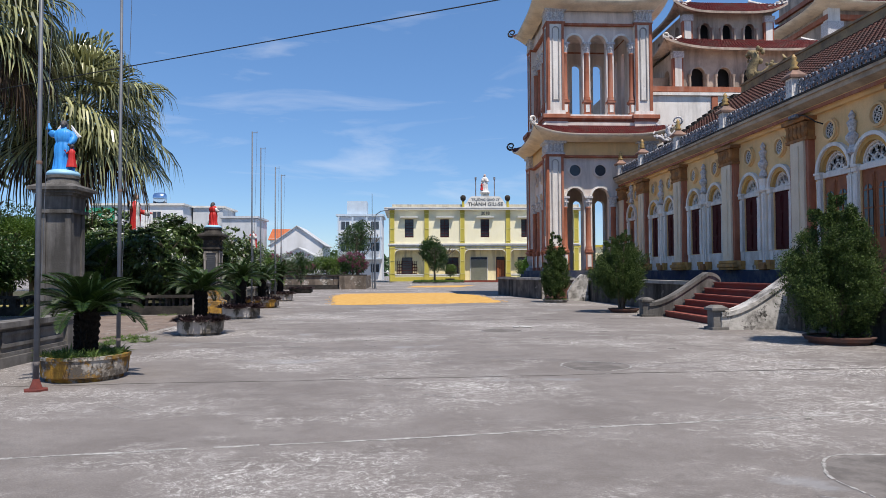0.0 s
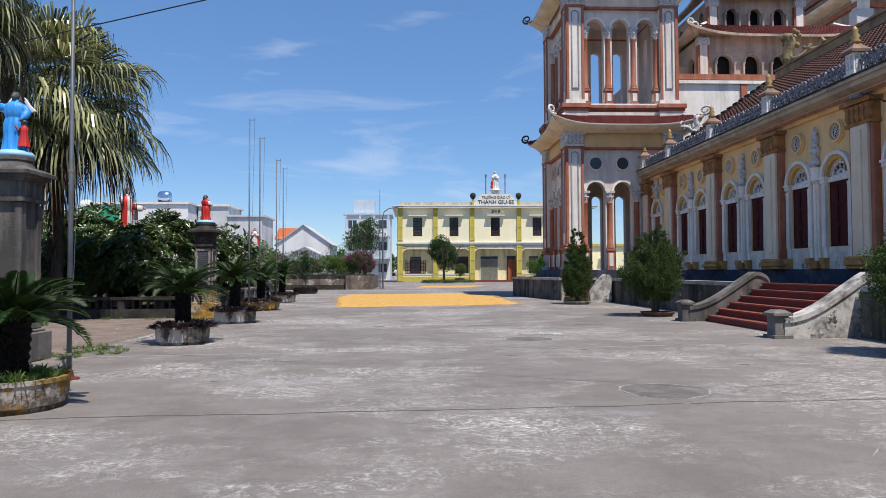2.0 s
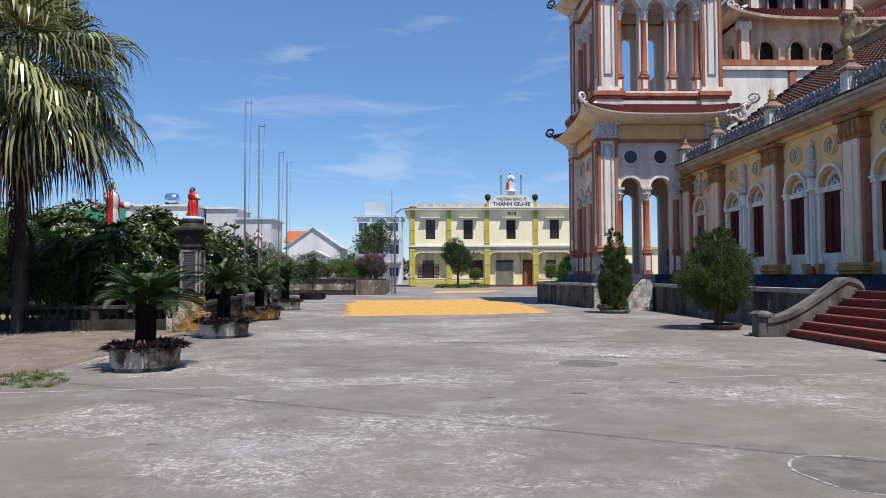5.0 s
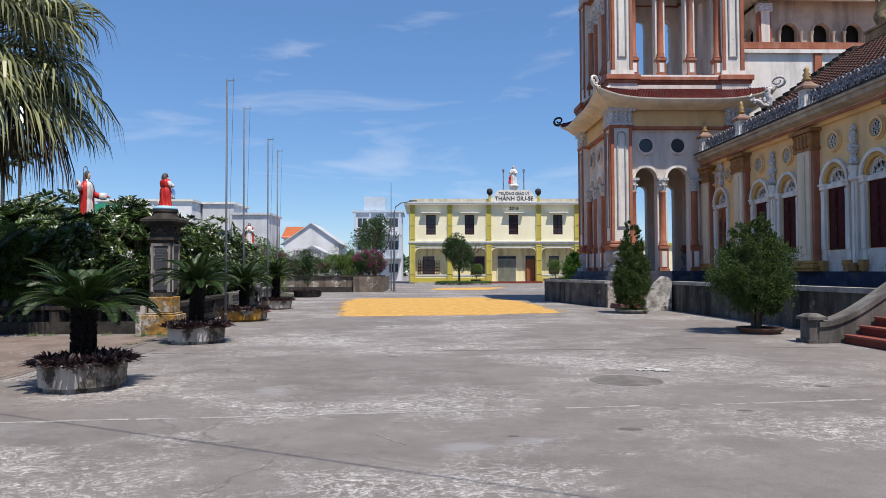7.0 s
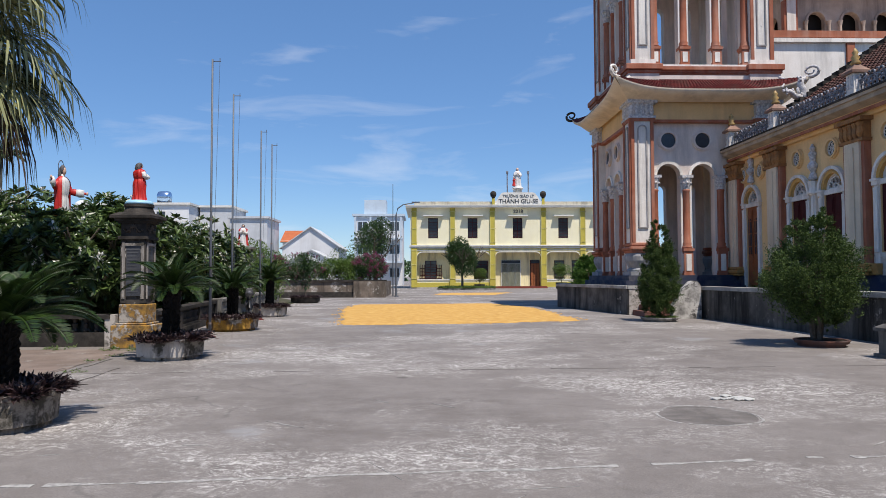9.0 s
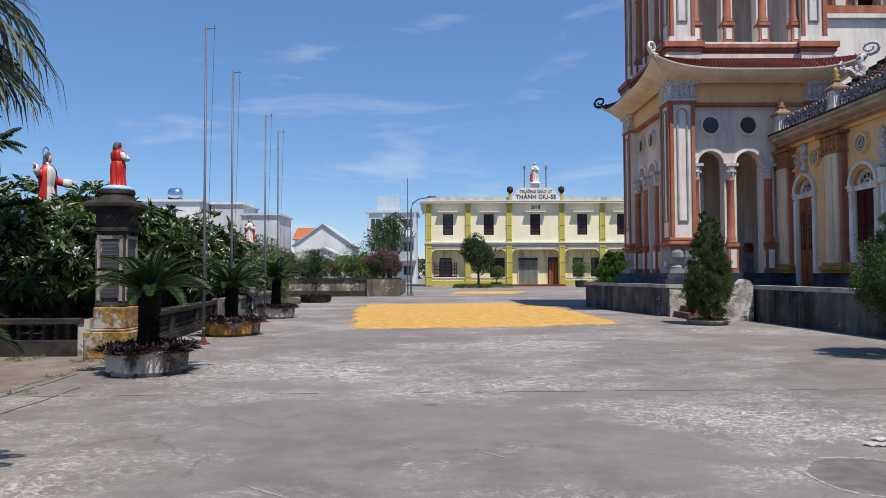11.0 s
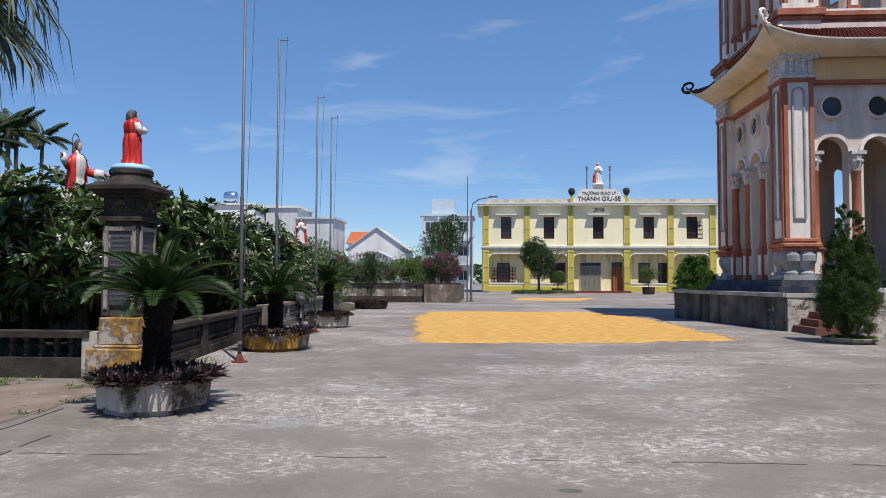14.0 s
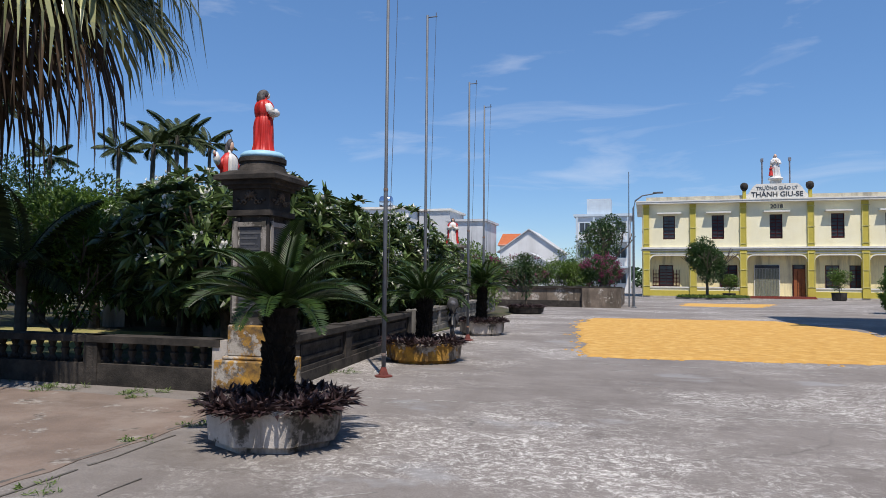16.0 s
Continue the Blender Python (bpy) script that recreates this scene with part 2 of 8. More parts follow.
MIDCEMENT = surf("dark weathered cement", (0.225, 0.215, 0.205), (0.145, 0.137, 0.128), 3.5, 0.9, 0.4, 35, (0.04, 0.038, 0.035), 1.6, 0.8, streak=True)
LEAF_PURPLE = leafy("purple bedding leaves", (0.018, 0.010, 0.012), (0.065, 0.036, 0.036), 0.5, 0.15)
LEAF_GRASS = leafy("grass blades", (0.05, 0.11, 0.02), (0.17, 0.24, 0.06), 0.6, 0.3)
PETAL_W = leafy("white blossoms", (0.7, 0.7, 0.66), (0.85, 0.84, 0.78), 0.6, 0.3)
PETAL_P = leafy("pink bracts", (0.16, 0.02, 0.07), (0.34, 0.05, 0.15), 0.6, 0.3)


def surf_once(name, c1, c2):
    return bpy.data.materials.get(name) or surf(name, c1, c2, 2.5, 0.85, 0.2, 30, (0.1, 0.1, 0.1), 1.5, 0.5, streak=True)


# ---- building helpers ----
def part(name, bm, material, parent=None, label="", smooth=False):
    me = bpy.data.meshes.new(name)
    if smooth:
        for f in bm.faces:
            f.smooth = True
    bm.to_mesh(me)
    bm.free()
    for mm in (material if isinstance(material, (list, tuple)) else [material]):
        me.materials.append(mm)
    ob = new(name, me)
    if parent is not None:
        ob.parent = parent
    if label:
        ob["label"] = label
    return ob


def share(name, ob, m, parent):
    """Another part on the same mesh, at the pose m."""
    o = new(name, ob.data)
    o.parent = parent
    o.matrix_basis = m
    return o


def thing(name, label, category, group="", kind="", at=None):
    e = new(name)
    e.empty_display_size = 0.2
    if at is not None:
        e.matrix_basis = at
    return tagged(e, label, category, group, kind)


def B():
    return bmesh.new()


def box(bm, x0, y0, z0, x1, y1, z1, mi=0):
    v = [bm.verts.new(p) for p in ((x0, y0, z0), (x1, y0, z0), (x1, y1, z0), (x0, y1, z0), (x0, y0, z1), (x1, y0, z1), (x1, y1, z1), (x0, y1, z1))]
    for q in ((3, 2, 1, 0), (4, 5, 6, 7), (0, 1, 5, 4), (1, 2, 6, 5), (2, 3, 7, 6), (3, 0, 4, 7)):
        bm.faces.new([v[i] for i in q]).material_index = mi
    return bm


def cbox(bm, cx, cy, z0, z1, wx, wy, mi=0):
    return box(bm, cx - wx / 2, cy - wy / 2, z0, cx + wx / 2, cy + wy / 2, z1, mi)


def bevel(bm, w=0.02, seg=1):
    bmesh.ops.bevel(bm, geom=list(bm.edges), offset=w, segments=seg, affect="EDGES", clamp_overlap=True)
    return bm


def lathe(bm, prof, cx=0, cy=0, seg=16, mi=0, sx=1.0, sy=1.0, rot=0.0, bend=None):
    """Turn a profile of (radius, z) about the upright axis. bend(z) gives a shift in x and y."""
    rings = []
    for r, z in prof:
        dx, dy = bend(z) if bend else (0, 0)
        rings.append([bm.verts.new((cx + dx + sx * r * math.cos(rot + 2 * math.pi * k / seg), cy + dy + sy * r * math.sin(rot + 2 * math.pi * k / seg), z)) for k in range(seg)])
    for a, b in zip(rings, rings[1:]):
        for k in range(seg):
            bm.faces.new((a[k], a[(k + 1) % seg], b[(k + 1) % seg], b[k])).material_index = mi
    bm.faces.new(rings[0][::-1]).material_index = mi
    bm.faces.new(rings[-1]).material_index = mi
    return bm


def prism(bm, pts, d0, d1, to, mi=0):
    """A flat outline (u, z), given depth from d0 to d1 and brought into the world by to(u, d, z)."""
    a = [bm.verts.new(to(u, d0, z)) for u, z in pts]
    b = [bm.verts.new(to(u, d1, z)) for u, z in pts]
    n = len(pts)
    bm.faces.new(a).material_index = mi
    bm.faces.new(b[::-1]).material_index = mi
    for i in range(n):
        bm.faces.new((a[i], b[i], b[(i + 1) % n], a[(i + 1) % n])).material_index = mi


def arch_wall(bm, u0, u1, z0, z1, openings, d0, d1, to, mi=0, seg=10):
    """A wall with round-headed openings (ua, ub, sill, spring); spring None: a flat head at the last value."""
    u = u0
    for ua, ub, sill, spring, *flat in sorted(openings):
        prism(bm, [(u, z0), (ua, z0), (ua, z1), (u, z1)], d0, d1, to, mi)
        if sill > z0:
            prism(bm, [(ua, z0), (ub, z0), (ub, sill), (ua, sill)], d0, d1, to, mi)
        if flat:
            prism(bm, [(ua, spring), (ub, spring), (ub, z1), (ua, z1)], d0, d1, to, mi)
        else:
            c, r = (ua + ub) / 2, (ub - ua) / 2
            for k in range(seg):
                a, b = math.pi - math.pi * k / seg, math.pi - math.pi * (k + 1) / seg
                pa, pb = (c + r * math.cos(a), spring + r * math.sin(a)), (c + r * math.cos(b), spring + r * math.sin(b))
                prism(bm, [pa, pb, (pb[0], z1), (pa[0], z1)], d0, d1, to, mi)
        u = ub
    prism(bm, [(u, z0), (u1, z0), (u1, z1), (u, z1)], d0, d1, to, mi)
    bmesh.ops.remove_doubles(bm, verts=bm.verts[:], dist=0.0005)
    bmesh.ops.recalc_face_normals(bm, faces=bm.faces[:])


def ring(bm, c, z, r0, r1, d0, d1, to, a0=0.0, a1=2 * math.pi, seg=20, mi=0):
    """A flat ring or arch moulding between two radii."""
    for k in range(seg):
        a, b = a0 + (a1 - a0) * k / seg, a0 + (a1 - a0) * (k + 1) / seg
        prism(bm, [(c + r0 * math.cos(a), z + r0 * math.sin(a)), (c + r1 * math.cos(a), z + r1 * math.sin(a)), (c + r1 * math.cos(b), z + r1 * math.sin(b)), (c + r0 * math.cos(b), z + r0 * math.sin(b))], d0, d1, to, mi)
    bmesh.ops.remove_doubles(bm, verts=bm.verts[:], dist=0.0003)


def disc(bm, c, z, r, d0, d1, to, seg=20, mi=0):
    prism(bm, [(c + r * math.cos(2 * math.pi * k / seg), z + r * math.sin(2 * math.pi * k / seg)) for k in range(seg)], d0, d1, to, mi)


def tube(bm, pts, r, seg=6, mi=0):
    """A tube along points; r is one radius or one for each point."""
    pts = [Vector(p) for p in pts]
    rr = r if isinstance(r, (list, tuple)) else [r] * len(pts)
    rings = []
    for i, p in enumerate(pts):
        d = (pts[min(i + 1, len(pts) - 1)] - pts[max(i - 1, 0)]).normalized()
        side = d.cross(Vector((0, 0, 1)) if abs(d.z) < 0.9 else Vector((1, 0, 0))).normalized()
        up = side.cross(d)
        rings.append([bm.verts.new(p + rr[i] * (math.cos(2 * math.pi * k / seg) * side + math.sin(2 * math.pi * k / seg) * up)) for k in range(seg)])
    for a, b in zip(rings, rings[1:]):
        for k in range(seg):
            bm.faces.new((a[k], a[(k + 1) % seg], b[(k + 1) % seg], b[k])).material_index = mi
    bm.faces.new(rings[0][::-1]).material_index = mi
    bm.faces.new(rings[-1]).material_index = mi
    return bm


def mesh_np(name, verts, faces, material, parent=None, label="", smooth=False):
    me = bpy.data.meshes.new(name)
    n, k = faces.shape
    me.vertices.add(len(verts))
    me.vertices.foreach_set("co", np.asarray(verts, dtype=np.float32).ravel())
    me.loops.add(n * k)
    me.loops.foreach_set("vertex_index", faces.astype(np.int32).ravel())
    me.polygons.add(n)
    me.polygons.foreach_set("loop_start", np.arange(0, n * k, k, dtype=np.int32))
    me.polygons.foreach_set("use_smooth", np.full(n, smooth, dtype=bool))
    me.update(calc_edges=True)
    me.materials.append(material)
    ob = new(name, me)
    if parent is not None:
        ob.parent = parent
    if label:
        ob["label"] = label
    return ob


def unit(a):
    return a / np.maximum(np.linalg.norm(a, axis=-1, keepdims=True), 1e-9)


def leaf_arrays(p, d, length, width, droop=0.2, rng=None, fold=0.25):
    """Folded pointed leaves at p, along d: five points and four triangles each."""
    n = len(p)
    rng = rng or np.random.default_rng(1)
    d = unit(d)
    rnd = rng.normal(size=(n, 3)) * 0.35 + np.array([0, 0, 1.0])
    side = unit(np.cross(d, rnd))
    up = np.cross(side, d)
    L = (length * rng.uniform(0.75, 1.2, n))[:, None]
    W = (width * rng.uniform(0.8, 1.15, n))[:, None]
    tip = p + d * L - np.array([0, 0, 1.0]) * L * droop
    mid = p + d * L * 0.55 - up * W * fold - np.array([0, 0, 1.0]) * L * droop * 0.25
    a = mid + side * W * 0.5 + up * W * fold
    b = mid - side * W * 0.5 + up * W * fold
    v = np.stack([p, mid, tip, a, b], 1).reshape(-1, 3)
    f = (np.arange(n)[:, None, None] * 5 + np.array([[0, 1, 3], [1, 2, 3], [0, 4, 1], [1, 4, 2]])[None]).reshape(-1, 3)
    return v, f


# ---- ground ----
def concrete_ground():
    m = bpy.data.materials.new("worn grey concrete yard")
    m.use_nodes = True
    t = m.node_tree
    p = t.nodes["Principled BSDF"]
    co = t.nodes.new("ShaderNodeTexCoord").outputs["Object"]

    def nz(s, d=6, r=0.6, sc=(1, 1, 1), dist=0.0):
        mp = t.nodes.new("ShaderNodeMapping")
        mp.inputs["Scale"].default_value = sc
        t.links.new(co, mp.inputs["Vector"])
        n = t.nodes.new("ShaderNodeTexNoise")
        n.inputs["Scale"].default_value, n.inputs["Detail"].default_value, n.inputs["Roughness"].default_value, n.inputs["Distortion"].default_value = s, d, r, dist
        t.links.new(mp.outputs[0], n.inputs["Vector"])
        return n.outputs[0]

    def rg(src, a, b, c=0.0, d=1.0):
        r = t.nodes.new("ShaderNodeMapRange")
        for i, v in enumerate((a, b, c, d)):
            r.inputs[i + 1].default_value = v
        t.links.new(src, r.inputs[0])
        return r.outputs[0]

    def mul(a, b):
        k = t.nodes.new("ShaderNodeMath")
        k.operation = "MULTIPLY"
        t.links.new(a, k.inputs[0])
        t.links.new(b, k.inputs[1])
        return k.outputs[0]

    def mix(f, a, b):
        x = t.nodes.new("ShaderNodeMix")
        x.data_type = "RGBA"
        t.links.new(f, x.inputs[0])
        for s, v in ((x.inputs[6], a), (x.inputs[7], b)):
            if isinstance(v, tuple):
                s.default_value = (*v, 1)
            else:
                t.links.new(v, s)
        return x.outputs[2]

    col = mix(rg(nz(0.35, 5, 0.6), 0.32, 0.66), (0.148, 0.130, 0.120), (0.226, 0.203, 0.190))
    col = mix(rg(nz(2.2, 9, 0.75, (0.7, 0.9, 1)), 0.42, 0.62, 0, 0.8), col, (0.262, 0.240, 0.226))
    col = mix(rg(nz(5.5, 8, 0.75), 0.55, 0.72, 0, 0.7), col, (0.115, 0.105, 0.098))
    col = mix(rg(nz(70, 4, 0.8), 0.42, 0.72), col, (0.13, 0.12, 0.112))
    col = mix(rg(nz(110, 3, 0.8), 0.58, 0.75), col, (0.42, 0.40, 0.38))
    # pale scuffs where the cement skin has flaked, in uneven islands
    scuff = mul(rg(nz(0.36, 6, 0.7, (0.7, 0.9, 1)), 0.47, 0.60), rg(nz(7.0, 14, 0.94, (0.85, 1.0, 1), 1.8), 0.512, 0.53))
    col = mix(mul(scuff, rg(nz(26, 5, 0.8), 0.40, 0.54, 0.05, 1.0)), col, (0.72, 0.70, 0.67))
    # bluish patches of later cement
    col = mix(rg(nz(0.55, 7, 0.6, (0.8, 1.1, 1)), 0.62, 0.67, 0, 0.55), col, (0.285, 0.29, 0.30))
    # damp and oil spots
    col = mix(rg(nz(1.4, 3, 0.4), 0.70, 0.76, 0, 0.45), col, (0.12, 0.105, 0.10))
    # fine cracks
    v = t.nodes.new("ShaderNodeTexVoronoi")
    v.feature = "DISTANCE_TO_EDGE"
    v.inputs["Scale"].default_value = 0.22
    wob = t.nodes.new("ShaderNodeTexNoise")
    wob.inputs["Scale"].default_value, wob.inputs["Detail"].default_value = 0.9, 8
    t.links.new(co, wob.inputs["Vector"])
    ad = t.nodes.new("ShaderNodeVectorMath")
    ad.operation = "MULTIPLY_ADD"
    ad.inputs[1].default_value = (1.6, 1.6, 0)
    t.links.new(wob.outputs["Color"], ad.inputs[0])
    t.links.new(co, ad.inputs[2])
    t.links.new(ad.outputs[0], v.inputs["Vector"])
    crack = mul(rg(v.outputs["Distance"], 0.0, 0.005, 1.0, 0.0), rg(nz(0.3, 3), 0.42, 0.6))
    col = mix(mul(crack, rg(nz(7, 2), 0.2, 0.7, 0.2, 0.8)), col, (0.09, 0.085, 0.08))
    t.links.new(col, p.inputs["Base Color"])
    p.inputs["Roughness"].default_value = 0.88
    p.inputs["Specular IOR Level"].default_value = 0.3
    b = t.nodes.new("ShaderNodeBump")
    b.inputs["Strength"].default_value, b.inputs["Distance"].default_value = 0.6, 0.012
    t.links.new(nz(45, 6, 0.75), b.inputs["Height"])
    t.links.new(b.outputs[0], p.inputs["Normal"])
    return m


CONCRETE = concrete_ground()
bm = B()
R = 2500
v = [bm.verts.new(q) for q in ((-R, -R, 0), (R, -R, 0), (R, R, 0), (-R, R, 0))]
bm.faces.new(v)
tagged(part("ground", bm, CONCRETE), "worn grey concrete church yard with pale scuffs", "ground", kind="structure")


def sheet(name, pts, z, material, label, category, rough_edge=0.0, seed=1, thick=0.004):
    """A thin layer on the ground with an uneven outline."""
    rng = random.Random(seed)
    out = []
    for (x0, y0), (x1, y1) in zip(pts, pts[1:] + pts[:1]):
        n = max(1, int(math.hypot(x1 - x0, y1 - y0) / 0.25)) if rough_edge else 1
        for i in range(n):
            f = i / n
            out.append((x0 + (x1 - x0) * f + rng.uniform(-1, 1) * rough_edge, y0 + (y1 - y0) * f + rng.uniform(-1, 1) * rough_edge))
    b2 = B()
    top = [b2.verts.new((x, y, z + thick)) for x, y in out]
    low = [b2.verts.new((x, y, z)) for x, y in out]
    b2.faces.new(top)
    for i in range(len(out)):
        b2.faces.new((low[i], low[(i + 1) % len(out)], top[(i + 1) % len(out)], top[i]))
    bmesh.ops.triangulate(b2, faces=[f for f in b2.faces if len(f.verts) > 4])
    bmesh.ops.recalc_face_normals(b2, faces=b2.faces[:])
    return tagged(part(name, b2, material), label, category, kind="structure")


REDPAVE = surf("faded dusty paving", (0.235, 0.18, 0.15), (0.165, 0.130, 0.11), 1.6, 0.9, 0.5, 40, (0.27, 0.225, 0.195), 1.2, 0.7, peel=((0.12, 0.10, 0.088), 1.8, (0.31, 0.285, 0.26), 0.56))
sheet("pavement", [(-5.0, 13.6), (-5.05, 19.0), (-5.15, 22.1), (-16, 22.1), (-16, 13.6)], 0.0, REDPAVE, "dusty worn cement path towards the garden", "pavement", 0.03, 4, 0.006)
GARDEN = surf("garden soil and litter", (0.10, 0.085, 0.06), (0.06, 0.055, 0.04), 2, 0.95, 0.6, 30, (0.05, 0.08, 0.02), 1.0, 0.7)
sheet("ground_garden", [(-6.3, 23.0), (-6.3, 45), (-9, 52), (-60, 52), (-60, 23.0)], 0.0, GARDEN, "shaded garden soil under the trees", "ground", 0.0, 5, 0.02)


# ---- terrace with stairs ----
terrace_pts = [(8.75, -30), (8.75, 15.75), (9.3, 15.75), (9.3, 19.95), (8.75, 19.95), (8.38, 30.15), (8.27, 30.18), (8.25, 31.95), (6.7, 32.0), (5.55, 38.0), (6.4, 40.4), (60, 40.4), (60, -30)]
bm = B()
prism(bm, terrace_pts, 0, 0.9, lambda u, d, z: (u, z, d))
bmesh.ops.recalc_face_normals(bm, faces=bm.faces[:])
tagged(part("terrace", bm, surf("stained terrace cement", (0.17, 0.16, 0.148), (0.070, 0.067, 0.063), 1.6, 0.9, 0.5, 35, (0.020, 0.019, 0.018), 1.8, 0.95, streak=True, peel=((0.34, 0.325, 0.30), 2.6, (0.05, 0.048, 0.045), 0.61))), "weathered grey cement terrace under the church", "terrace", kind="structure")
bm = B()
for (x0, y0), (x1, y1) in (((8.75, -30), (8.75, 15.4)), ((8.74, 20.3), (8.38, 30.12)), ((8.25, 31.95), (6.7, 32.0)), ((6.7, 32.0), (5.55, 38.0)), ((5.55, 38.0), (6.4, 40.4))):
    dx, dy = x1 - x0, y1 - y0
    k = 1 / math.hypot(dx, dy)
    nx, ny = -dy * k * 0.05, dx * k * 0.05
    prism(bm, [(x0 + nx, y0 + ny), (x1 + nx, y1 + ny), (x1 - 5 * nx, y1 - 5 * ny), (x0 - 5 * nx, y0 - 5 * ny)], 0.86, 0.965, lambda u, d, z: (u, z, d))
bmesh.ops.recalc_face_normals(bm, faces=bm.faces[:])
tagged(part("trim_terrace", bm, surf("pale cement coping", (0.46, 0.45, 0.43), (0.36, 0.35, 0.33), 3, 0.9, 0.3, 35, (0.12, 0.12, 0.11), 1.5, 0.6)), "pale cement coping along the terrace edge", "coping", kind="structure")


def wing(bm, y0, y1, x_low, x_high):
    """A stair cheek that swings up from a low post to a round scroll."""
    pts = [(x_low, 0.0), (x_low, 0.36)]
    for i in range(13):
        f = i / 12
        s = f * f * (3 - 2 * f)
        pts.append((x_low + (x_high - 0.35 - x_low) * f, 0.36 + 0.84 * (0.45 * s + 0.55 * f ** 2.2)))
    for i in range(1, 9):
        a = math.pi / 2 - math.pi / 2 * i / 8 * 1.2
        pts.append((x_high - 0.35 + 0.35 * math.cos(a), 0.93 + 0.27 * math.sin(a)))
    pts.append((x_high, 0.0))
    prism(bm, pts, y0, y1, lambda u, d, z: (u, d, z))
    bmesh.ops.recalc_face_normals(bm, faces=bm.faces[:])
    b2 = B()
    crest = pts[1:-1]
    for (xa, za), (xb, zb) in zip(crest, crest[1:]):
        prism(b2, [(xa, za - 0.07), (xb, zb - 0.07), (xb, zb + 0.025), (xa, za + 0.025)], y0 - 0.035, y1 + 0.035, lambda u, d, z: (u, d, z))
    bmesh.ops.remove_doubles(b2, verts=b2.verts[:], dist=0.0005)
    bmesh.ops.recalc_face_normals(b2, faces=b2.faces[:])
    return b2


CHEEKM = surf("stained cheek whitewash", (0.62, 0.60, 0.57), (0.42, 0.40, 0.37), 2.6, 0.9, 0.45, 35, (0.09, 0.085, 0.08), 2.6, 0.75, peel=((0.06, 0.056, 0.052), 2.4, (0.20, 0.19, 0.18), 0.565))
stair = thing("staircase", "six red oxide steps with curved cement cheeks", "stairs")
for i in range(6):
    x0 = 7.75 + 0.28 * i
    bm = B()
    box(bm, x0, 15.85, 0.0 if i == 0 else 0.158 * i - 0.02, 9.32 if i else 9.30, 19.85, 0.158 * (i + 1) + 0.002 * (i == 5))
    bevel(bm, 0.012, 2)
    part("step", bm, REDSTEP, stair)
    bm = B()
    box(bm, x0 - 0.03, 15.87, 0.158 * (i + 1) - 0.03, x0 + 0.06, 19.83, 0.158 * (i + 1) + 0.005)
    part("nosing", bm, surf("worn step edge", (0.36, 0.12, 0.09), (0.27, 0.08, 0.06), 6, 0.8, 0.2, 40) if i == 0 else bpy.data.materials["worn step edge"], stair, "worn paler step edge")
for y in (15.5, 19.87):
    bm = B()
    crest_bm = wing(bm, y, y + 0.33, 7.3, 9.35)
    part("cheek", bm, CHEEKM if y < 17 else MIDCEMENT, stair, "whitewashed cheek with black stains" if y < 17 else "bare grey cement cheek")
    part("cheek_coping", crest_bm, CHEEKM if y < 17 else MIDCEMENT, stair, "dark worn cheek coping")
    bm = B()
    cbox(bm, 7.26, y + 0.165, 0, 0.06, 0.36, 0.42)
    cbox(bm, 7.26, y + 0.165, 0.06, 0.42, 0.26, 0.30)
    cbox(bm, 7.26, y + 0.165, 0.42, 0.47, 0.36, 0.42)
    lathe(bm, [(0.25, 0.47), (0.12, 0.53)], 7.26, y + 0.165, 4, rot=math.pi / 4, sy=1.1)
    part("post", bm, MIDCEMENT, stair, "squat cement post with a peaked cap")

small = thing("staircase", "small worn brown steps up to the tower terrace", "stairs")
for i in range(4):
    bm = B()
    prism(bm, [(6.85 + 0.2 * i, 30.75 + 0.27 * i), (8.24, 30.75 + 0.27 * i), (8.24, 31.94), (6.85 + 0.2 * i, 31.94)], 0, 0.17 * (i + 1), lambda u, d, z: (u, z, d))
    bmesh.ops.recalc_face_normals(bm, faces=bm.faces[:])
    part("step", bm, surf_once("worn brown cement step", (0.21, 0.085, 0.06), (0.14, 0.065, 0.05)), small)
bm = B()
pts = [(7.44, 0), (8.30, 0)] + [(8.08 + 0.22 * math.cos(math.pi * k / 16), 0.90 + 0.23 * math.sin(math.pi * k / 16)) for k in range(11)] + [(7.72, 0.84), (7.57, 0.60), (7.44, 0.40)]
prism(bm, pts, 29.90, 30.17, lambda u, d, z: (u, d, z))
bmesh.ops.recalc_face_normals(bm, faces=bm.faces[:])
part("cheek", bm, CHEEKM, small, "sloping cement cheek")
bm = B()
box(bm, 6.74, 31.965, 0.0, 8.22, 31.995, 0.855)
part("riser_wall", bm, OLDWHITE, small, "mouldy whitewashed wall beside the steps")


# ---- the church aisle ----
XW = 11.05
church = thing("church", "cream plastered church aisle with arched windows and clay roof", "church")
to_w = lambda u, d, z: (XW + d, u, z)
pil_y = [33.25, 30.5, 26.5, 22.5, 18.5, 14.5, 10.5]
wins = []
for a, b2 in ((26.5, 30.5), (22.5, 26.5), (18.5, 22.5)):
    c = (a + b2) / 2
    wins += [c + 0.84, c - 0.84]
bays = [(c - 0.43, c + 0.43, 1.85, 3.62) for c in wins] + [(31.8, 32.66, 0.9, 3.72)] + [(16.75, 17.75, 0.9, 3.70), (15.35, 16.35, 0.9, 3.70)]
bm = B()
arch_wall(bm, -28, 33.6, 0.9, 5.5, bays, 0, 0.45, to_w)
part("wall", bm, CREAM, church)
bm = B()
for ya, yb in ((-28, 15.3), (17.8, 31.75), (32.71, 33.6)):
    box(bm, XW - 0.10, ya, 0.9, XW, yb, 1.28)
part("plinth", bm, DARKBASE, church, "dark blue painted plinth")
# near-black slab standing in for the unlit room behind the openings
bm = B()
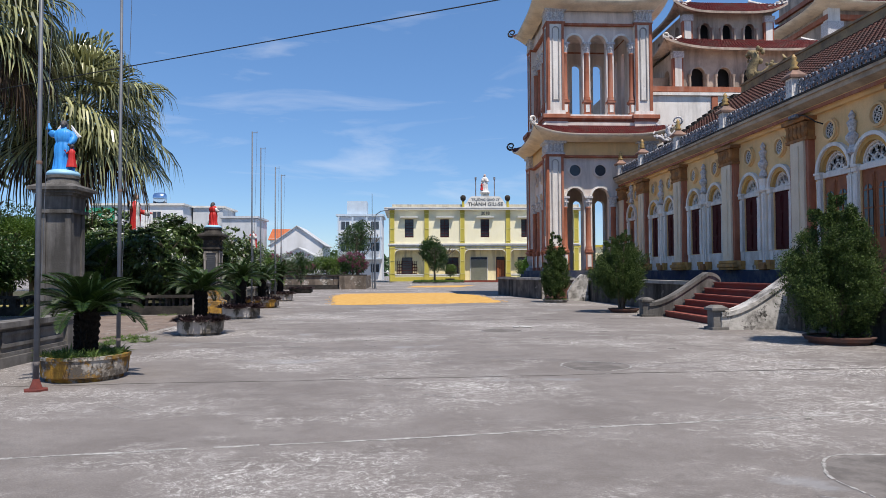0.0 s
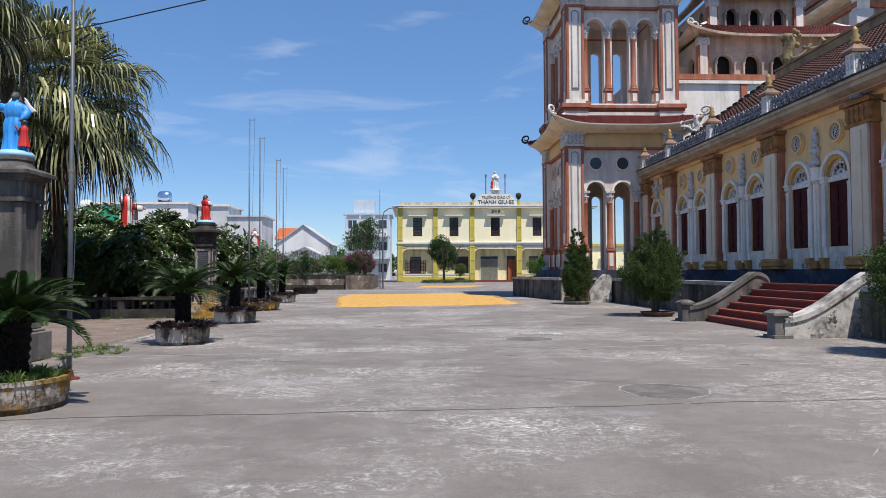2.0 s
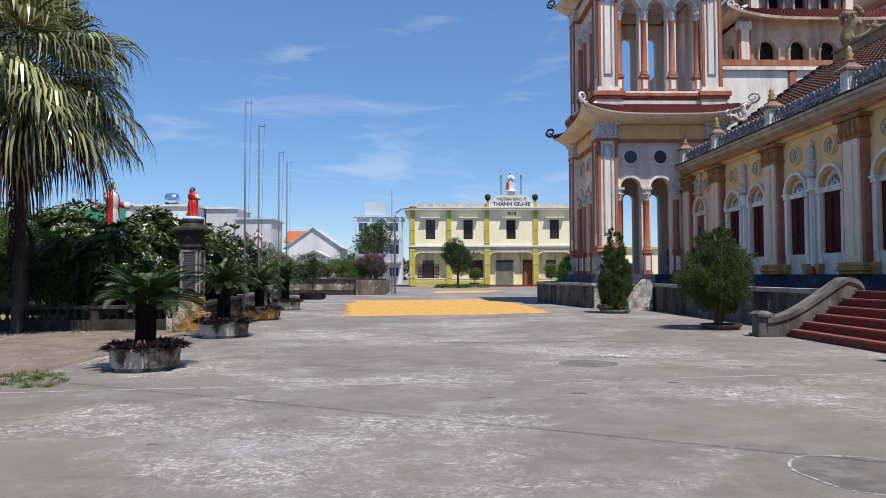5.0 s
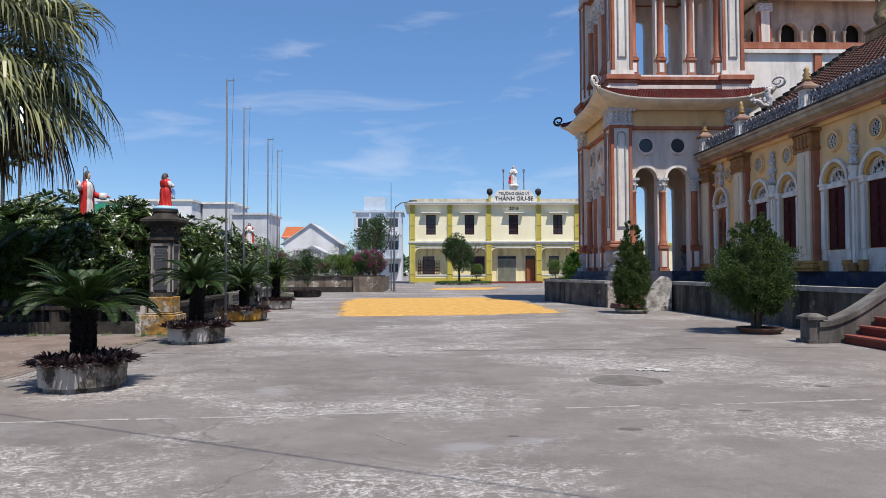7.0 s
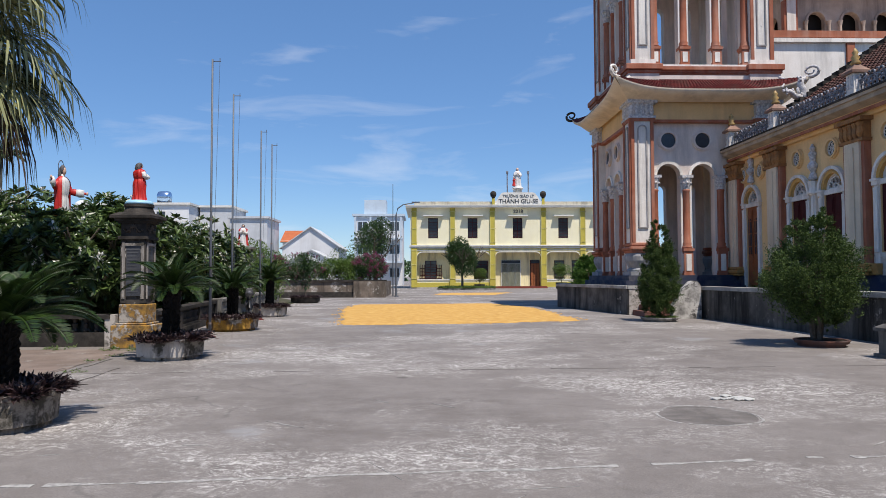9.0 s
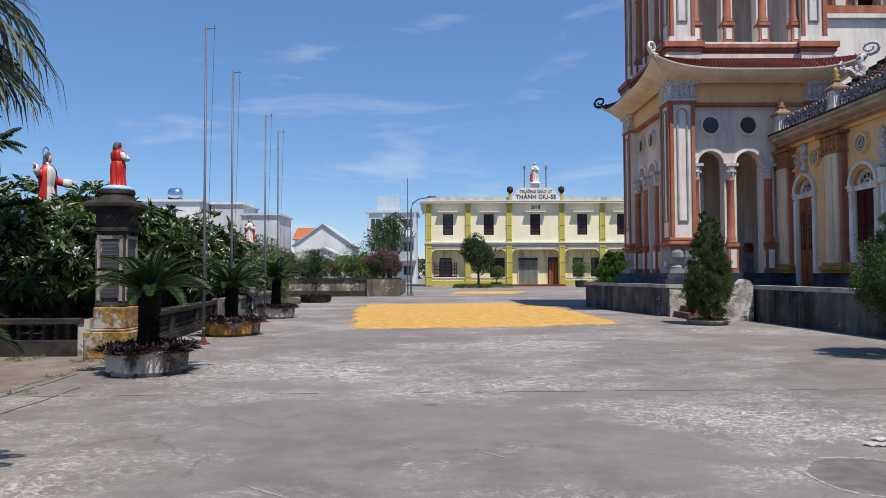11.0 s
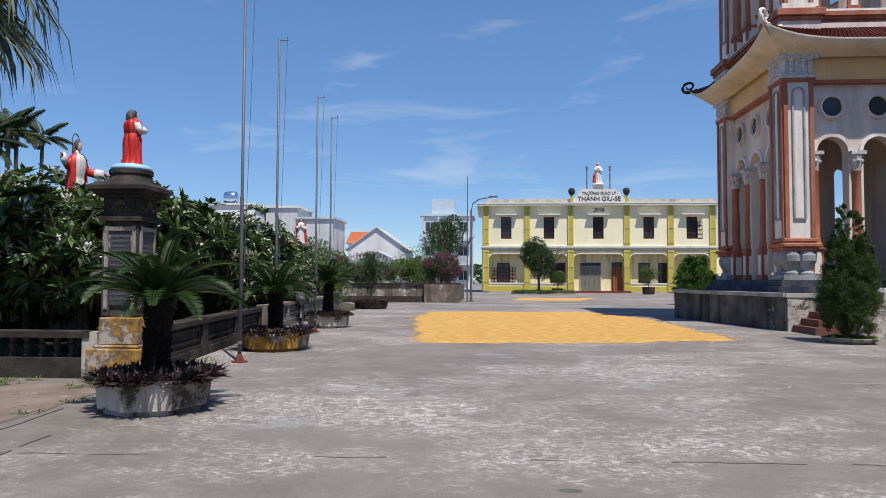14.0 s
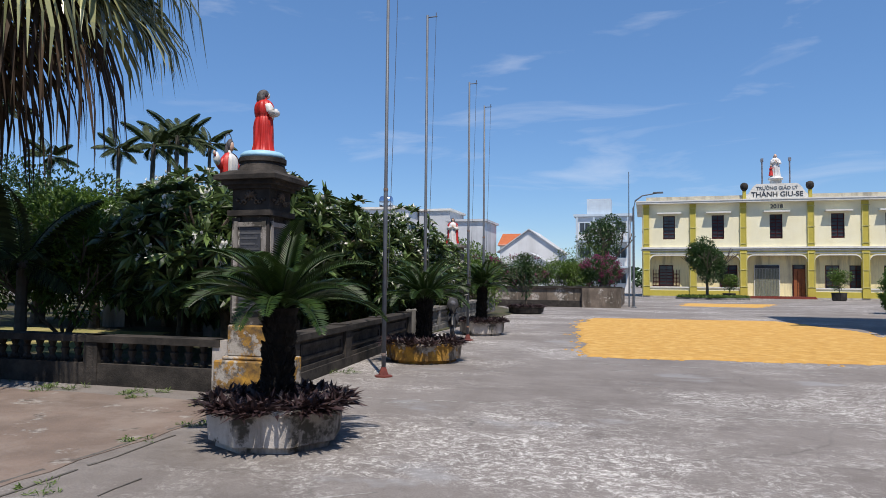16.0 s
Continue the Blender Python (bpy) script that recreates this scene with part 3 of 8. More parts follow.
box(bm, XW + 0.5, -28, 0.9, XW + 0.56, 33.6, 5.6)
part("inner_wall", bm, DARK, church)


def surf_cream():
    return bpy.data.materials.get("light cream plaster") or surf("light cream plaster", (0.82, 0.70, 0.54), (0.74, 0.61, 0.45), 1.5, 0.85, 0.1, 30, (0.36, 0.29, 0.22), 1.2, 0.4, streak=True)


def pilaster(y):
    b1 = B()
    box(b1, XW - 0.24, y - 0.30, 1.55, XW, y + 0.30, 4.62)
    box(b1, XW - 0.27, y - 0.10, 1.75, XW - 0.24, y + 0.10, 4.5)
    p0 = part("pilaster", b1, surf_cream(), church)
    for s in (-1, 1):
        b1 = B()
        box(b1, XW - 0.18, y + s * 0.36 - 0.06, 1.55, XW, y + s * 0.36 + 0.06, 4.62)
        part("strip", b1, TERRA, p0, "terracotta side strip")
    b1 = B()
    box(b1, XW - 0.30, y - 0.50, 1.28, XW, y + 0.50, 1.36)
    box(b1, XW - 0.34, y - 0.54, 1.36, XW, y + 0.54, 1.48)
    box(b1, XW - 0.28, y - 0.48, 1.48, XW, y + 0.48, 1.58)
    part("base", bevel(b1, 0.02), BASEOCHRE, p0, "ochre moulded base")
    b1 = B()
    box(b1, XW - 0.26, y - 0.48, 4.62, XW, y + 0.48, 4.70)
    for k in range(5):
        lathe(b1, [(0.05, 4.70), (0.10, 4.82), (0.075, 4.98), (0.11, 5.08), (0.06, 5.12)], XW - 0.22, y - 0.36 + 0.18 * k, 8)
    box(b1, XW - 0.2, y - 0.44, 4.70, XW, y + 0.44, 5.12)
    box(b1, XW - 0.34, y - 0.54, 5.12, XW, y + 0.54, 5.22)
    part("capital", b1, OCHRE, p0, "ochre leaf-carved capital")


for y in pil_y:
    pilaster(y)


def grille(bm, c, zs, r, to):
    """Pierced tracery in a half round: rings and spokes."""
    for k in range(5):
        a = math.pi * (k + 0.5) / 5
        ring(bm, c + 0.62 * r * math.cos(a), zs + 0.62 * r * math.sin(a), 0.16 * r, 0.25 * r, 0.06, 0.12, to, seg=8)
    ring(bm, c, zs + 0.28 * r, 0.17 * r, 0.27 * r, 0.06, 0.12, to, seg=10)
    ring(bm, c, zs, 0.88 * r, r, 0.05, 0.13, to, 0, math.pi, 14)
    prism(bm, [(c - r, zs - 0.03), (c + r, zs - 0.03), (c + r, zs + 0.04), (c - r, zs + 0.04)], 0.05, 0.13, to)
    for k in range(1, 5):
        a = math.pi * k / 5
        ca, sa = math.cos(a), math.sin(a)
        prism(bm, [(c + 0.3 * r * ca - 0.02 * sa, zs + 0.3 * r * sa + 0.02 * ca), (c + 0.3 * r * ca + 0.02 * sa, zs + 0.3 * r * sa - 0.02 * ca), (c + 0.9 * r * ca + 0.02 * sa, zs + 0.9 * r * sa - 0.02 * ca), (c + 0.9 * r * ca - 0.02 * sa, zs + 0.9 * r * sa + 0.02 * ca)], 0.06, 0.12, to)
    bmesh.ops.recalc_face_normals(bm, faces=bm.faces[:])


def opening(c, hw, sill, spring, leaf, name, wood_label):
    b1 = B()
    ring(b1, c, spring, hw + 0.10, hw + 0.19, -0.11, 0.0, to_w, 0, math.pi, 18)
    bmesh.ops.recalc_face_normals(b1, faces=b1.faces[:])
    w = part(name, b1, WHITE, church)
    b1 = B()
    ring(b1, c, spring, hw - 0.01, hw + 0.10, -0.05, 0.10, to_w, 0, math.pi, 18)
    bmesh.ops.recalc_face_normals(b1, faces=b1.faces[:])
    part("arch_band", b1, surf_once("deep yellow arch paint", (0.70, 0.42, 0.14), (0.58, 0.34, 0.11)), w, "deep yellow arch band")
    b1 = B()
    for s in (-1, 1):
        u = c + s * (hw + 0.10)
        box(b1, XW - 0.05, u - 0.08, sill - 0.28, XW, u + 0.08, spring - 0.14)
        box(b1, XW - 0.10, u - 0.11, spring - 0.14, XW, u + 0.11, spring - 0.02)
        for e in (-0.05, 0.0, 0.05):
            lathe(b1, [(0.030, sill), (0.034, sill + 0.1), (0.024, spring - 0.4), (0.034, spring - 0.2)], XW - 0.065, u + e, 8)
        box(b1, XW - 0.13, u - 0.13, spring - 0.04, XW, u + 0.13, spring + 0.02)
    box(b1, XW - 0.02, c - hw, spring - 0.13, XW + 0.14, c + hw, spring)
    part("frame", b1, WHITE, w, "white column frame")
    for s in (-1, 1):
        b1 = B()
        yc = c + s * (hw + 0.09)
        box(b1, XW - 0.17, yc - 0.11, sill - 0.42, XW, yc + 0.11, sill - 0.28)
        if sill > 1.5:
            box(b1, XW - 0.14, yc - 0.10, sill - 0.55, XW, yc + 0.10, sill - 0.42)
        part("foot", b1, BASEOCHRE, w, "ochre frame foot")
    b1 = B()
    grille(b1, c, spring, hw, to_w)
    part("grille", b1, WHITE, w, "white pierced fanlight")
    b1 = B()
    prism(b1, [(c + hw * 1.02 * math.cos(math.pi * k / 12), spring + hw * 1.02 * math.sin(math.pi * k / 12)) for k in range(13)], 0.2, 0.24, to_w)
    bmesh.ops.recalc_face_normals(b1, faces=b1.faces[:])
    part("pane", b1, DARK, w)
    for s in (-1, 1):
        b1 = B()
        a0, a1 = (c - hw + 0.005, c - 0.004) if s < 0 else (c + 0.004, c + hw - 0.005)
        box(b1, XW + 0.04, a0, sill + 0.01, XW + 0.09, a1, spring - 0.13)
        n = 3
        for k in range(n):
            z0 = sill + 0.08 + (spring - sill - 0.25) * k / n
            z1 = sill + 0.03 + (spring - sill - 0.25) * (k + 1) / n
            box(b1, XW + 0.02, a0 + 0.06, z0, XW + 0.04, a1 - 0.06, z1)
            box(b1, XW + 0.008, a0 + 0.10, z0 + 0.05, XW + 0.02, a1 - 0.10, z1 - 0.05)
        lf = part("shutter" if sill > 1 else "leaf", b1, leaf, w, wood_label)
        if sill < 1:
            for za, zb in ((sill + 1.05, spring - 0.62),):
                cq, rq = (a0 + a1) / 2, (a1 - a0) / 2 - 0.10
                b1 = B()
                prism(b1, [(cq - rq, za), (cq + rq, za)] + [(cq + rq * math.cos(math.pi * k / 8), zb + rq * math.sin(math.pi * k / 8)) for k in range(9)], 0.0, 0.012, to_w)
                bmesh.ops.recalc_face_normals(b1, faces=b1.faces[:])
                part("glass_panel", b1, GLASSD, lf, "arched dark glass panel")
                b1 = B()
                for z in np.linspace(za + 0.25, zb, 3):
                    box(b1, XW - 0.012, cq - rq, z, XW, cq + rq, z + 0.03)
                box(b1, XW - 0.014, cq - 0.015, za, XW - 0.002, cq + 0.015, zb + rq)
                part("glazing_bar", b1, leaf, lf)


for c in wins:
    opening(c, 0.43, 1.85, 3.62, SHUTTER, "window", "dark red panelled shutter")
DADO = surf("peeling pale dado wash", (0.74, 0.70, 0.66), (0.62, 0.57, 0.52), 2.5, 0.9, 0.3, 30, (0.30, 0.22, 0.14), 2.2, 0.5, peel=((0.42, 0.35, 0.26), 2.0, (0.20, 0.18, 0.16), 0.60))
for ya, yb in ((26.5, 30.5), (22.5, 26.5), (18.5, 22.5)):
    bm = B()
    box(bm, XW - 0.018, ya + 0.44, 1.28, XW, yb - 0.44, 1.84)
    part("dado", bm, DADO, church, "pale peeling wash below the windows")
opening(32.23, 0.43, 0.95, 3.72, WOOD, "door", "varnished brown panelled door")
for c in (17.25, 15.85):
    opening(c, 0.50, 0.95, 3.70, WOOD, "door", "varnished brown panelled door")


def roundel(c, z, r, parent, to, d=0.0, dark=DARK, rim=None, cross=True):
    b1 = B()
    rim = rim or CREAM
    ring(b1, c, z, r * 0.80, r, d - 0.10, d, to, seg=24)
    ring(b1, c, z, r, r * 1.10, d - 0.05, d, to, seg=24)
    bmesh.ops.recalc_face_normals(b1, faces=b1.faces[:])
    o = part("roundel", b1, rim, parent)
    b1 = B()
    disc(b1, c, z, r * 0.8, d - 0.02, d - 0.004, to)
    bmesh.ops.recalc_face_normals(b1, faces=b1.faces[:])
    part("pane", b1, dark, o)
    if cross:
        b1 = B()
        for k in range(6):
            a = math.pi * k / 3
            ring(b1, c + 0.45 * r * math.cos(a), z + 0.45 * r * math.sin(a), 0.16 * r, 0.21 * r, d - 0.04, d - 0.022, to, seg=8)
        ring(b1, c, z, 0.12 * r, 0.17 * r, d - 0.04, d - 0.022, to, seg=8)
        ring(b1, c, z, 0.68 * r, 0.74 * r, d - 0.04, d - 0.022, to, seg=16)
        bmesh.ops.recalc_face_normals(b1, faces=b1.faces[:])
        part("tracery", b1, WHITE, o)


for ya, yb in ((30.9, 33.4), (26.5, 30.5), (22.5, 26.5), (18.5, 22.5), (14.5, 18.5)):
    c = (ya + yb) / 2
    off = 0.86 if yb - ya > 3.5 else 0.55
    for s in (-1, 1):
        roundel(c + s * off, 4.72, 0.27, church, to_w)
    b1 = B()
    lathe(b1, [(0.03, 3.95), (0.13, 4.0), (0.10, 4.12), (0.06, 4.2), (0.14, 4.32), (0.15, 4.4), (0.07, 4.5), (0.09, 4.62), (0.12, 4.72), (0.05, 4.8), (0.08, 4.88), (0.02, 5.0)], XW - 0.07, c, 10)
    if yb > 33:
        for vv in b1.verts:
            vv.co.z += 0.42
    o = part("ornament", b1, CARVED, church, "carved plaster finial between the arches")
    b1 = B()
    lathe(b1, [(0.10, 3.55), (0.15, 3.6), (0.12, 3.75), (0.16, 3.93)], XW - 0.06, c, 10)
    box(b1, XW - 0.08, c - 0.10, 1.5, XW, c + 0.10, 3.55)
    box(b1, XW - 0.12, c - 0.05, 1.5, XW - 0.08, c + 0.05, 3.5)
    if ya > 18 and yb < 31:
        part("column", b1, WHITE, church, "white half column between windows")
        b1 = B()
        box(b1, XW - 0.2, c - 0.16, 1.28, XW, c + 0.16, 1.5)
        part("column_foot", bevel(b1, 0.02), OCHRE, church)
    else:
        b1.free()

bm = B()
prism(bm, [(XW, 5.22), (XW - 0.12, 5.22), (XW - 0.12, 5.30), (XW - 0.22, 5.30), (XW - 0.22, 5.42), (XW, 5.42)], -28, 33.5, lambda u, d, z: (u, d, z))
bmesh.ops.recalc_face_normals(bm, faces=bm.faces[:])
part("frieze_moulding", bm, CREAM, church, "cream stepped moulding under the eave")
bm = B()
prism(bm, [(XW - 0.22, 5.425), (XW - 0.42, 5.5), (XW - 0.44, 5.5), (XW - 0.44, 5.62), (XW - 0.50, 5.62), (XW - 0.50, 5.74), (XW + 0.3, 5.74), (XW + 0.3, 5.425)], -28, 33.5, lambda u, d, z: (u, d, z))
bmesh.ops.recalc_face_normals(bm, faces=bm.faces[:])
part("cornice", bm, surf("stained eave plaster", (0.55, 0.44, 0.33), (0.44, 0.35, 0.26), 2, 0.85, 0.15, 30, (0.14, 0.12, 0.1), 1.5, 0.5), church, "stained projecting eave")
bm = B()
box(bm, XW - 0.26, -28, 5.30, XW - 0.22, 33.5, 5.38)
part("eave_line", bm, TERRA, church, "terracotta line under the eave")

bm = B()
box(bm, XW - 0.515, -28, 5.70, XW - 0.1, 33.5, 5.755)
part("eave_edge", bm, DARKCEMENT, church, "blackened eave edge")

# scrolled parapet railing between little roofed lanterns
urn_y = [33.1, 30.1, 26.2, 22.4, 18.5, 14.5, 10.5]
XR = XW - 0.26
for ya, yb in zip(urn_y[1:], urn_y):
    n = int((yb - ya - 0.4) / 0.29)
    bm = B()
    tr = lambda u, d, z: (XR + d, u, z)
    box(bm, XR - 0.03, ya + 0.15, 5.76, XR + 0.03, yb - 0.15, 5.80)
    box(bm, XR - 0.02, ya + 0.15, 6.09, XR + 0.02, yb - 0.15, 6.12)
    for k in range(n):
        u = ya + 0.2 + (yb - ya - 0.4) * (k + 0.5) / n
        ring(bm, u - 0.06, 5.90, 0.06, 0.095, -0.02, 0.02, tr, seg=10)
        ring(bm, u + 0.07, 6.02, 0.05, 0.08, -0.02, 0.02, tr, seg=10)
        ring(bm, u, 6.17, 0.04, 0.07, -0.02, 0.02, tr, 0, math.pi * 1.4, seg=8)
        ring(bm, u + 0.13, 6.19, 0.03, 0.055, -0.02, 0.02, tr, 0.6, math.pi * 1.5, seg=7)
        ring(bm, u - 0.10, 6.03, 0.03, 0.055, -0.02, 0.02, tr, seg=8)
        prism(bm, [(u + 0.14, 5.8), (u + 0.17, 5.8), (u + 0.17, 6.1), (u + 0.14, 6.1)], -0.015, 0.015, tr)
    bmesh.ops.recalc_face_normals(bm, faces=bm.faces[:])
    part("railing", bm, IRON, church, "blue grey scrolled parapet railing")
for y in urn_y:
    bm = B()
    cbox(bm, XR, y, 5.74, 6.32, 0.30, 0.30)
    cbox(bm, XR, y, 5.74, 5.84, 0.36, 0.36)
    o = part("lantern", bm, WHITE, church, "white box lantern on the parapet")
    bm = B()
    for s in (-1, 1):
        box(bm, XR - 0.165, y + s * 0.07 - 0.035, 5.92, XR - 0.15, y + s * 0.07 + 0.035, 6.24)
        box(bm, XR + s * 0.07 - 0.035, y - 0.165, 5.92, XR + s * 0.07 + 0.035, y - 0.15, 6.24)
    part("panel", bm, CARVED, o)
    bm = B()
    lathe(bm, [(0.33, 6.30), (0.34, 6.36), (0.22, 6.44), (0.12, 6.52), (0.1, 6.54)], XR, y, 4, rot=math.pi / 4)
    part("lantern_roof", bm, surf_once("dirty pale terracotta", (0.34, 0.22, 0.17), (0.22, 0.13, 0.10)), o, "little faded roof")
    bm = B()
    lathe(bm, [(0.10, 6.54), (0.13, 6.58), (0.07, 6.66), (0.11, 6.72), (0.05, 6.80), (0.08, 6.85), (0.015, 6.96)], XR, y, 10)
    part("finial", bm, GOLD, o, "gilt finial", True)


def tiled_slope(name, p00, p10, p01, p11, rib, course, material, parent, lift=None, height=0.035, label=""):
    """A roof slope from eave (p00 to p10) to top (p01 to p11), with ribs up the slope and stepped courses."""
    p00, p10, p01, p11 = (np.array(q, float) for q in (p00, p10, p01, p11))
    wid = np.linalg.norm(p10 - p00)
    hgt = np.linalg.norm(p01 - p00)
    nu, nv = max(4, int(wid / rib) * 4), max(2, int(hgt / course))
    u = np.linspace(0, 1, nu + 1)
    vs = []
    for k in range(nv):
        vs += [k / nv, (k + 0.98) / nv]
    vv = np.array(vs)
    U, V = np.meshgrid(u, vv)
    P = (p00 + (p10 - p00) * U[..., None]) * (1 - V[..., None]) + (p01 + (p11 - p01) * U[..., None]) * V[..., None]
    n = unit(np.cross(p10 - p00, p01 - p00))
    if n[2] < 0:
        n = -n
    prof = np.abs(np.sin(np.pi * U * nu / 4)) * height
    step = np.tile(np.array([height * 0.9, 0.0]), nv)[:, None]
    P = P + n * (prof + step)[..., None]
    if lift is not None:
        P[..., 2] += lift(U) * (1 - V)
    nr, nc = U.shape
    idx = np.arange(nr * nc).reshape(nr, nc)
    f = np.stack([idx[:-1, :-1], idx[:-1, 1:], idx[1:, 1:], idx[1:, :-1]], -1).reshape(-1, 4)
    return mesh_np(name, P.reshape(-1, 3), f, material, parent, label)


tiled_slope("roof", (XW + 0.1, -20, 6.0), (XW + 0.1, 32.0, 6.0), (16.0, -20, 9.35), (16.0, 32.0, 9.35), 0.26, 0.27, OLDTILE, church, height=0.05, label="weathered clay tiled lean-to roof")
bm = B()
prism(bm, [(XW + 0.1, 5.9), (16.1, 9.28), (20.5, 6.0), (20.5, 5.5), (XW + 0.1, 5.5)], -20, 31.9, lambda u, d, z: (u, d, z))
box(bm, XW + 0.45, -28, 0.9, 20.5, -27.8, 5.5)
box(bm, 20.2, -28, 0.9, 20.5, 31.9, 5.5)
bmesh.ops.recalc_face_normals(bm, faces=bm.faces[:])
part("roof_body", bm, OLDWHITE, church)
bm = B()
box(bm, 15.8, -20, 9.25, 16.25, 31.2, 9.62)
box(bm, 15.74, -20, 9.62, 16.31, 31.2, 9.70)
part("ridge", bm, surf("ochre stained ridge", (0.42, 0.30, 0.17), (0.3, 0.22, 0.14), 2, 0.85, 0.3, 30, (0.1, 0.09, 0.08), 1.5, 0.6), church, "ochre ridge coping")
bm = B()
n = 18
for k in range(n):
    f0, f1 = k / n, (k + 1) / n
    x0, x1 = XW + 0.2 + 4.8 * f0, XW + 0.2 + 4.8 * f1
    z = 6.05 + 3.3 * f0
    box(bm, x0, 31.9, z - 0.25, x1 + 0.08, 32.3, z + 0.28)
part("verge", bm, DARKCEMENT, church, "blackened stepped gable verge")


def scroll_beast(name, at, size, material, label, seed=3, cat="ornament"):
    """A coiled roof beast: a rising body, a mane of curls and a tail, in one mesh."""
    rng = random.Random(seed)
    b1 = B()
    body = [(0.0, 0, 0), (-0.12, 0, 0.25), (-0.05, 0, 0.5), (0.08, 0, 0.72), (0.0, 0, 0.92), (-0.16, 0, 0.98), (-0.3, 0, 0.88)]
    tube(b1, [(x * size, y, z * size) for x, y, z in body], [0.2 * size, 0.2 * size, 0.17 * size, 0.15 * size, 0.14 * size, 0.12 * size, 0.05 * size], 8)
    tail = [(0.1, 0, 0.1), (0.4, 0, 0.12), (0.7, 0, 0.3), (0.95, 0, 0.28), (1.15, 0, 0.48), (1.05, 0, 0.62)]
    tube(b1, [(x * size, y, z * size) for x, y, z in tail], [0.16 * size, 0.13 * size, 0.12 * size, 0.1 * size, 0.07 * size, 0.03 * size], 7)
    for k in range(26):
        a = rng.uniform(0, 1)
        x, z = (rng.uniform(-0.25, 0.3), rng.uniform(0.2, 1.05)) if a < 0.7 else (rng.uniform(0.3, 1.1), rng.uniform(0.15, 0.5))
        m4 = Matrix.Translation((x * size, rng.uniform(-0.12, 0.12) * size, z * size)) @ Matrix.Diagonal((1, 0.6, 1.2, 1))
        bmesh.ops.create_icosphere(b1, subdivisions=1, radius=rng.uniform(0.05, 0.1) * size, matrix=m4)
    o = part(name, b1, material, None, "", True)
    o.matrix_basis = at
    return tagged(o, label, cat)


STONE_BEAST = surf("lichen-grey beast plaster", (0.36, 0.28, 0.15), (0.16, 0.13, 0.08), 9, 0.9, 0.5, 30)
scroll_beast("roof_beast", pose(16.0, 30.4, 9.70, 0, 0, -60), 1.25, STONE_BEAST, "ochre plaster dragon on the roof ridge")
scroll_beast("roof_beast", pose(12.75, 32.1, 7.2, 0, 0, 200), 0.75, CARVED, "white plaster dragon below the tower", 5)


# ---- bell tower ----
TX, TY = 9.95, 36.0


def side(k, hw, cx=TX, cy=TY):
    """Brings (along, inward depth, z) of the k-th side of a square tower into the world."""
    c, s = [(1, 0), (0, 1), (-1, 0), (0, -1)][k]
    return lambda u, d, z: (cx + c * u - s * (-(hw - d)) , cy + s * u + c * (-(hw - d)), z)


def upturn(hw, out, z_top, z_edge, rise, cx, cy, parent, tile=TILE):
    """A skirt roof round a square tower with upturned corners: tiled top, plaster soffit and a pale edge."""
    he = hw + out
    for k in range(4):
        to = side(k, hw, cx, cy)
        lift = lambda U: rise * np.abs(2 * U - 1) ** 4
        rf = tiled_slope("skirt_roof", to(-he, -out, z_edge + 0.07), to(he, -out, z_edge + 0.07), to(-hw, 0.02, z_top), to(hw, 0.02, z_top), 0.12, 0.12, tile, parent, lift, 0.024, "red clay tiled skirt roof with upturned corners")
        n = 24
        P = []
        for i in range(n + 1):
            u = -1 + 2 * i / n
            li = rise * abs(u) ** 4
            P += [to(u * he, -out - 0.02, z_edge + 0.09 + li), to(u * he, -out - 0.02, z_edge + li), to(u * (hw + out * 0.6), -out * 0.6, z_edge - 0.10 + li * 0.6), to(u * (hw + out * 0.25), -out * 0.25, z_edge - 0.14 + li * 0.1), to(u * hw, 0.02, z_edge - 0.18)]
        P = np.array(P)
        q = np.arange(5)
        f = np.array([[i * 5 + j, i * 5 + j + 1, (i + 1) * 5 + j + 1, (i + 1) * 5 + j] for i in range(n) for j in range(4)])
        mesh_np("soffit", P, f, surf("warm soffit plaster", (0.84, 0.73, 0.58), (0.74, 0.63, 0.49), 2, 0.85, 0.1, 30, (0.3, 0.26, 0.22), 1.2, 0.4) if "warm soffit plaster" not in bpy.data.materials else bpy.data.materials["warm soffit plaster"], parent, "coved plaster soffit", True)
    for sx in (-1, 1):
        for sy in (-1, 1):
            b1 = B()
            pts = []
            for i in range(7):
                f = i / 6
                pts.append((cx + sx * (he * (1 - f) + hw * f) , cy + sy * (he * (1 - f) + hw * f), z_edge + 0.1 + rise * (1 - f) ** 3 + (z_top - z_edge) * f))
            tube(b1, pts, [0.06, 0.06, 0.07, 0.07, 0.07, 0.07, 0.07], 6)
            o, z0 = he, z_edge + rise + 0.1
            curl = [(o + 0.05 + 0.21 * (1 - 0.72 * f) * math.cos(-1.7 + 8.2 * f), z0 + 0.16 + 0.21 * (1 - 0.72 * f) * math.sin(-1.7 + 8.2 * f)) for f in (q / 22 for q in range(23))]
            tube(b1, [(cx + sx * a, cy + sy * a, b) for a, b in curl], [0.062 - 0.035 * q / 22 for q in range(23)], 7)
            for g in range(3):
                bmesh.ops.create_icosphere(b1, subdivisions=1, radius=0.07, matrix=Matrix.Translation((cx + sx * (o - 0.15 - 0.14 * g), cy + sy * (o - 0.15 - 0.14 * g), z0 - 0.02 - 0.09 * g)))
            part("hip_scroll", b1, CARVED if sy < 0 and sx > 0 else (WHITE if sy < 0 else DARKCEMENT), parent, "scrolled roof corner ornament", True)


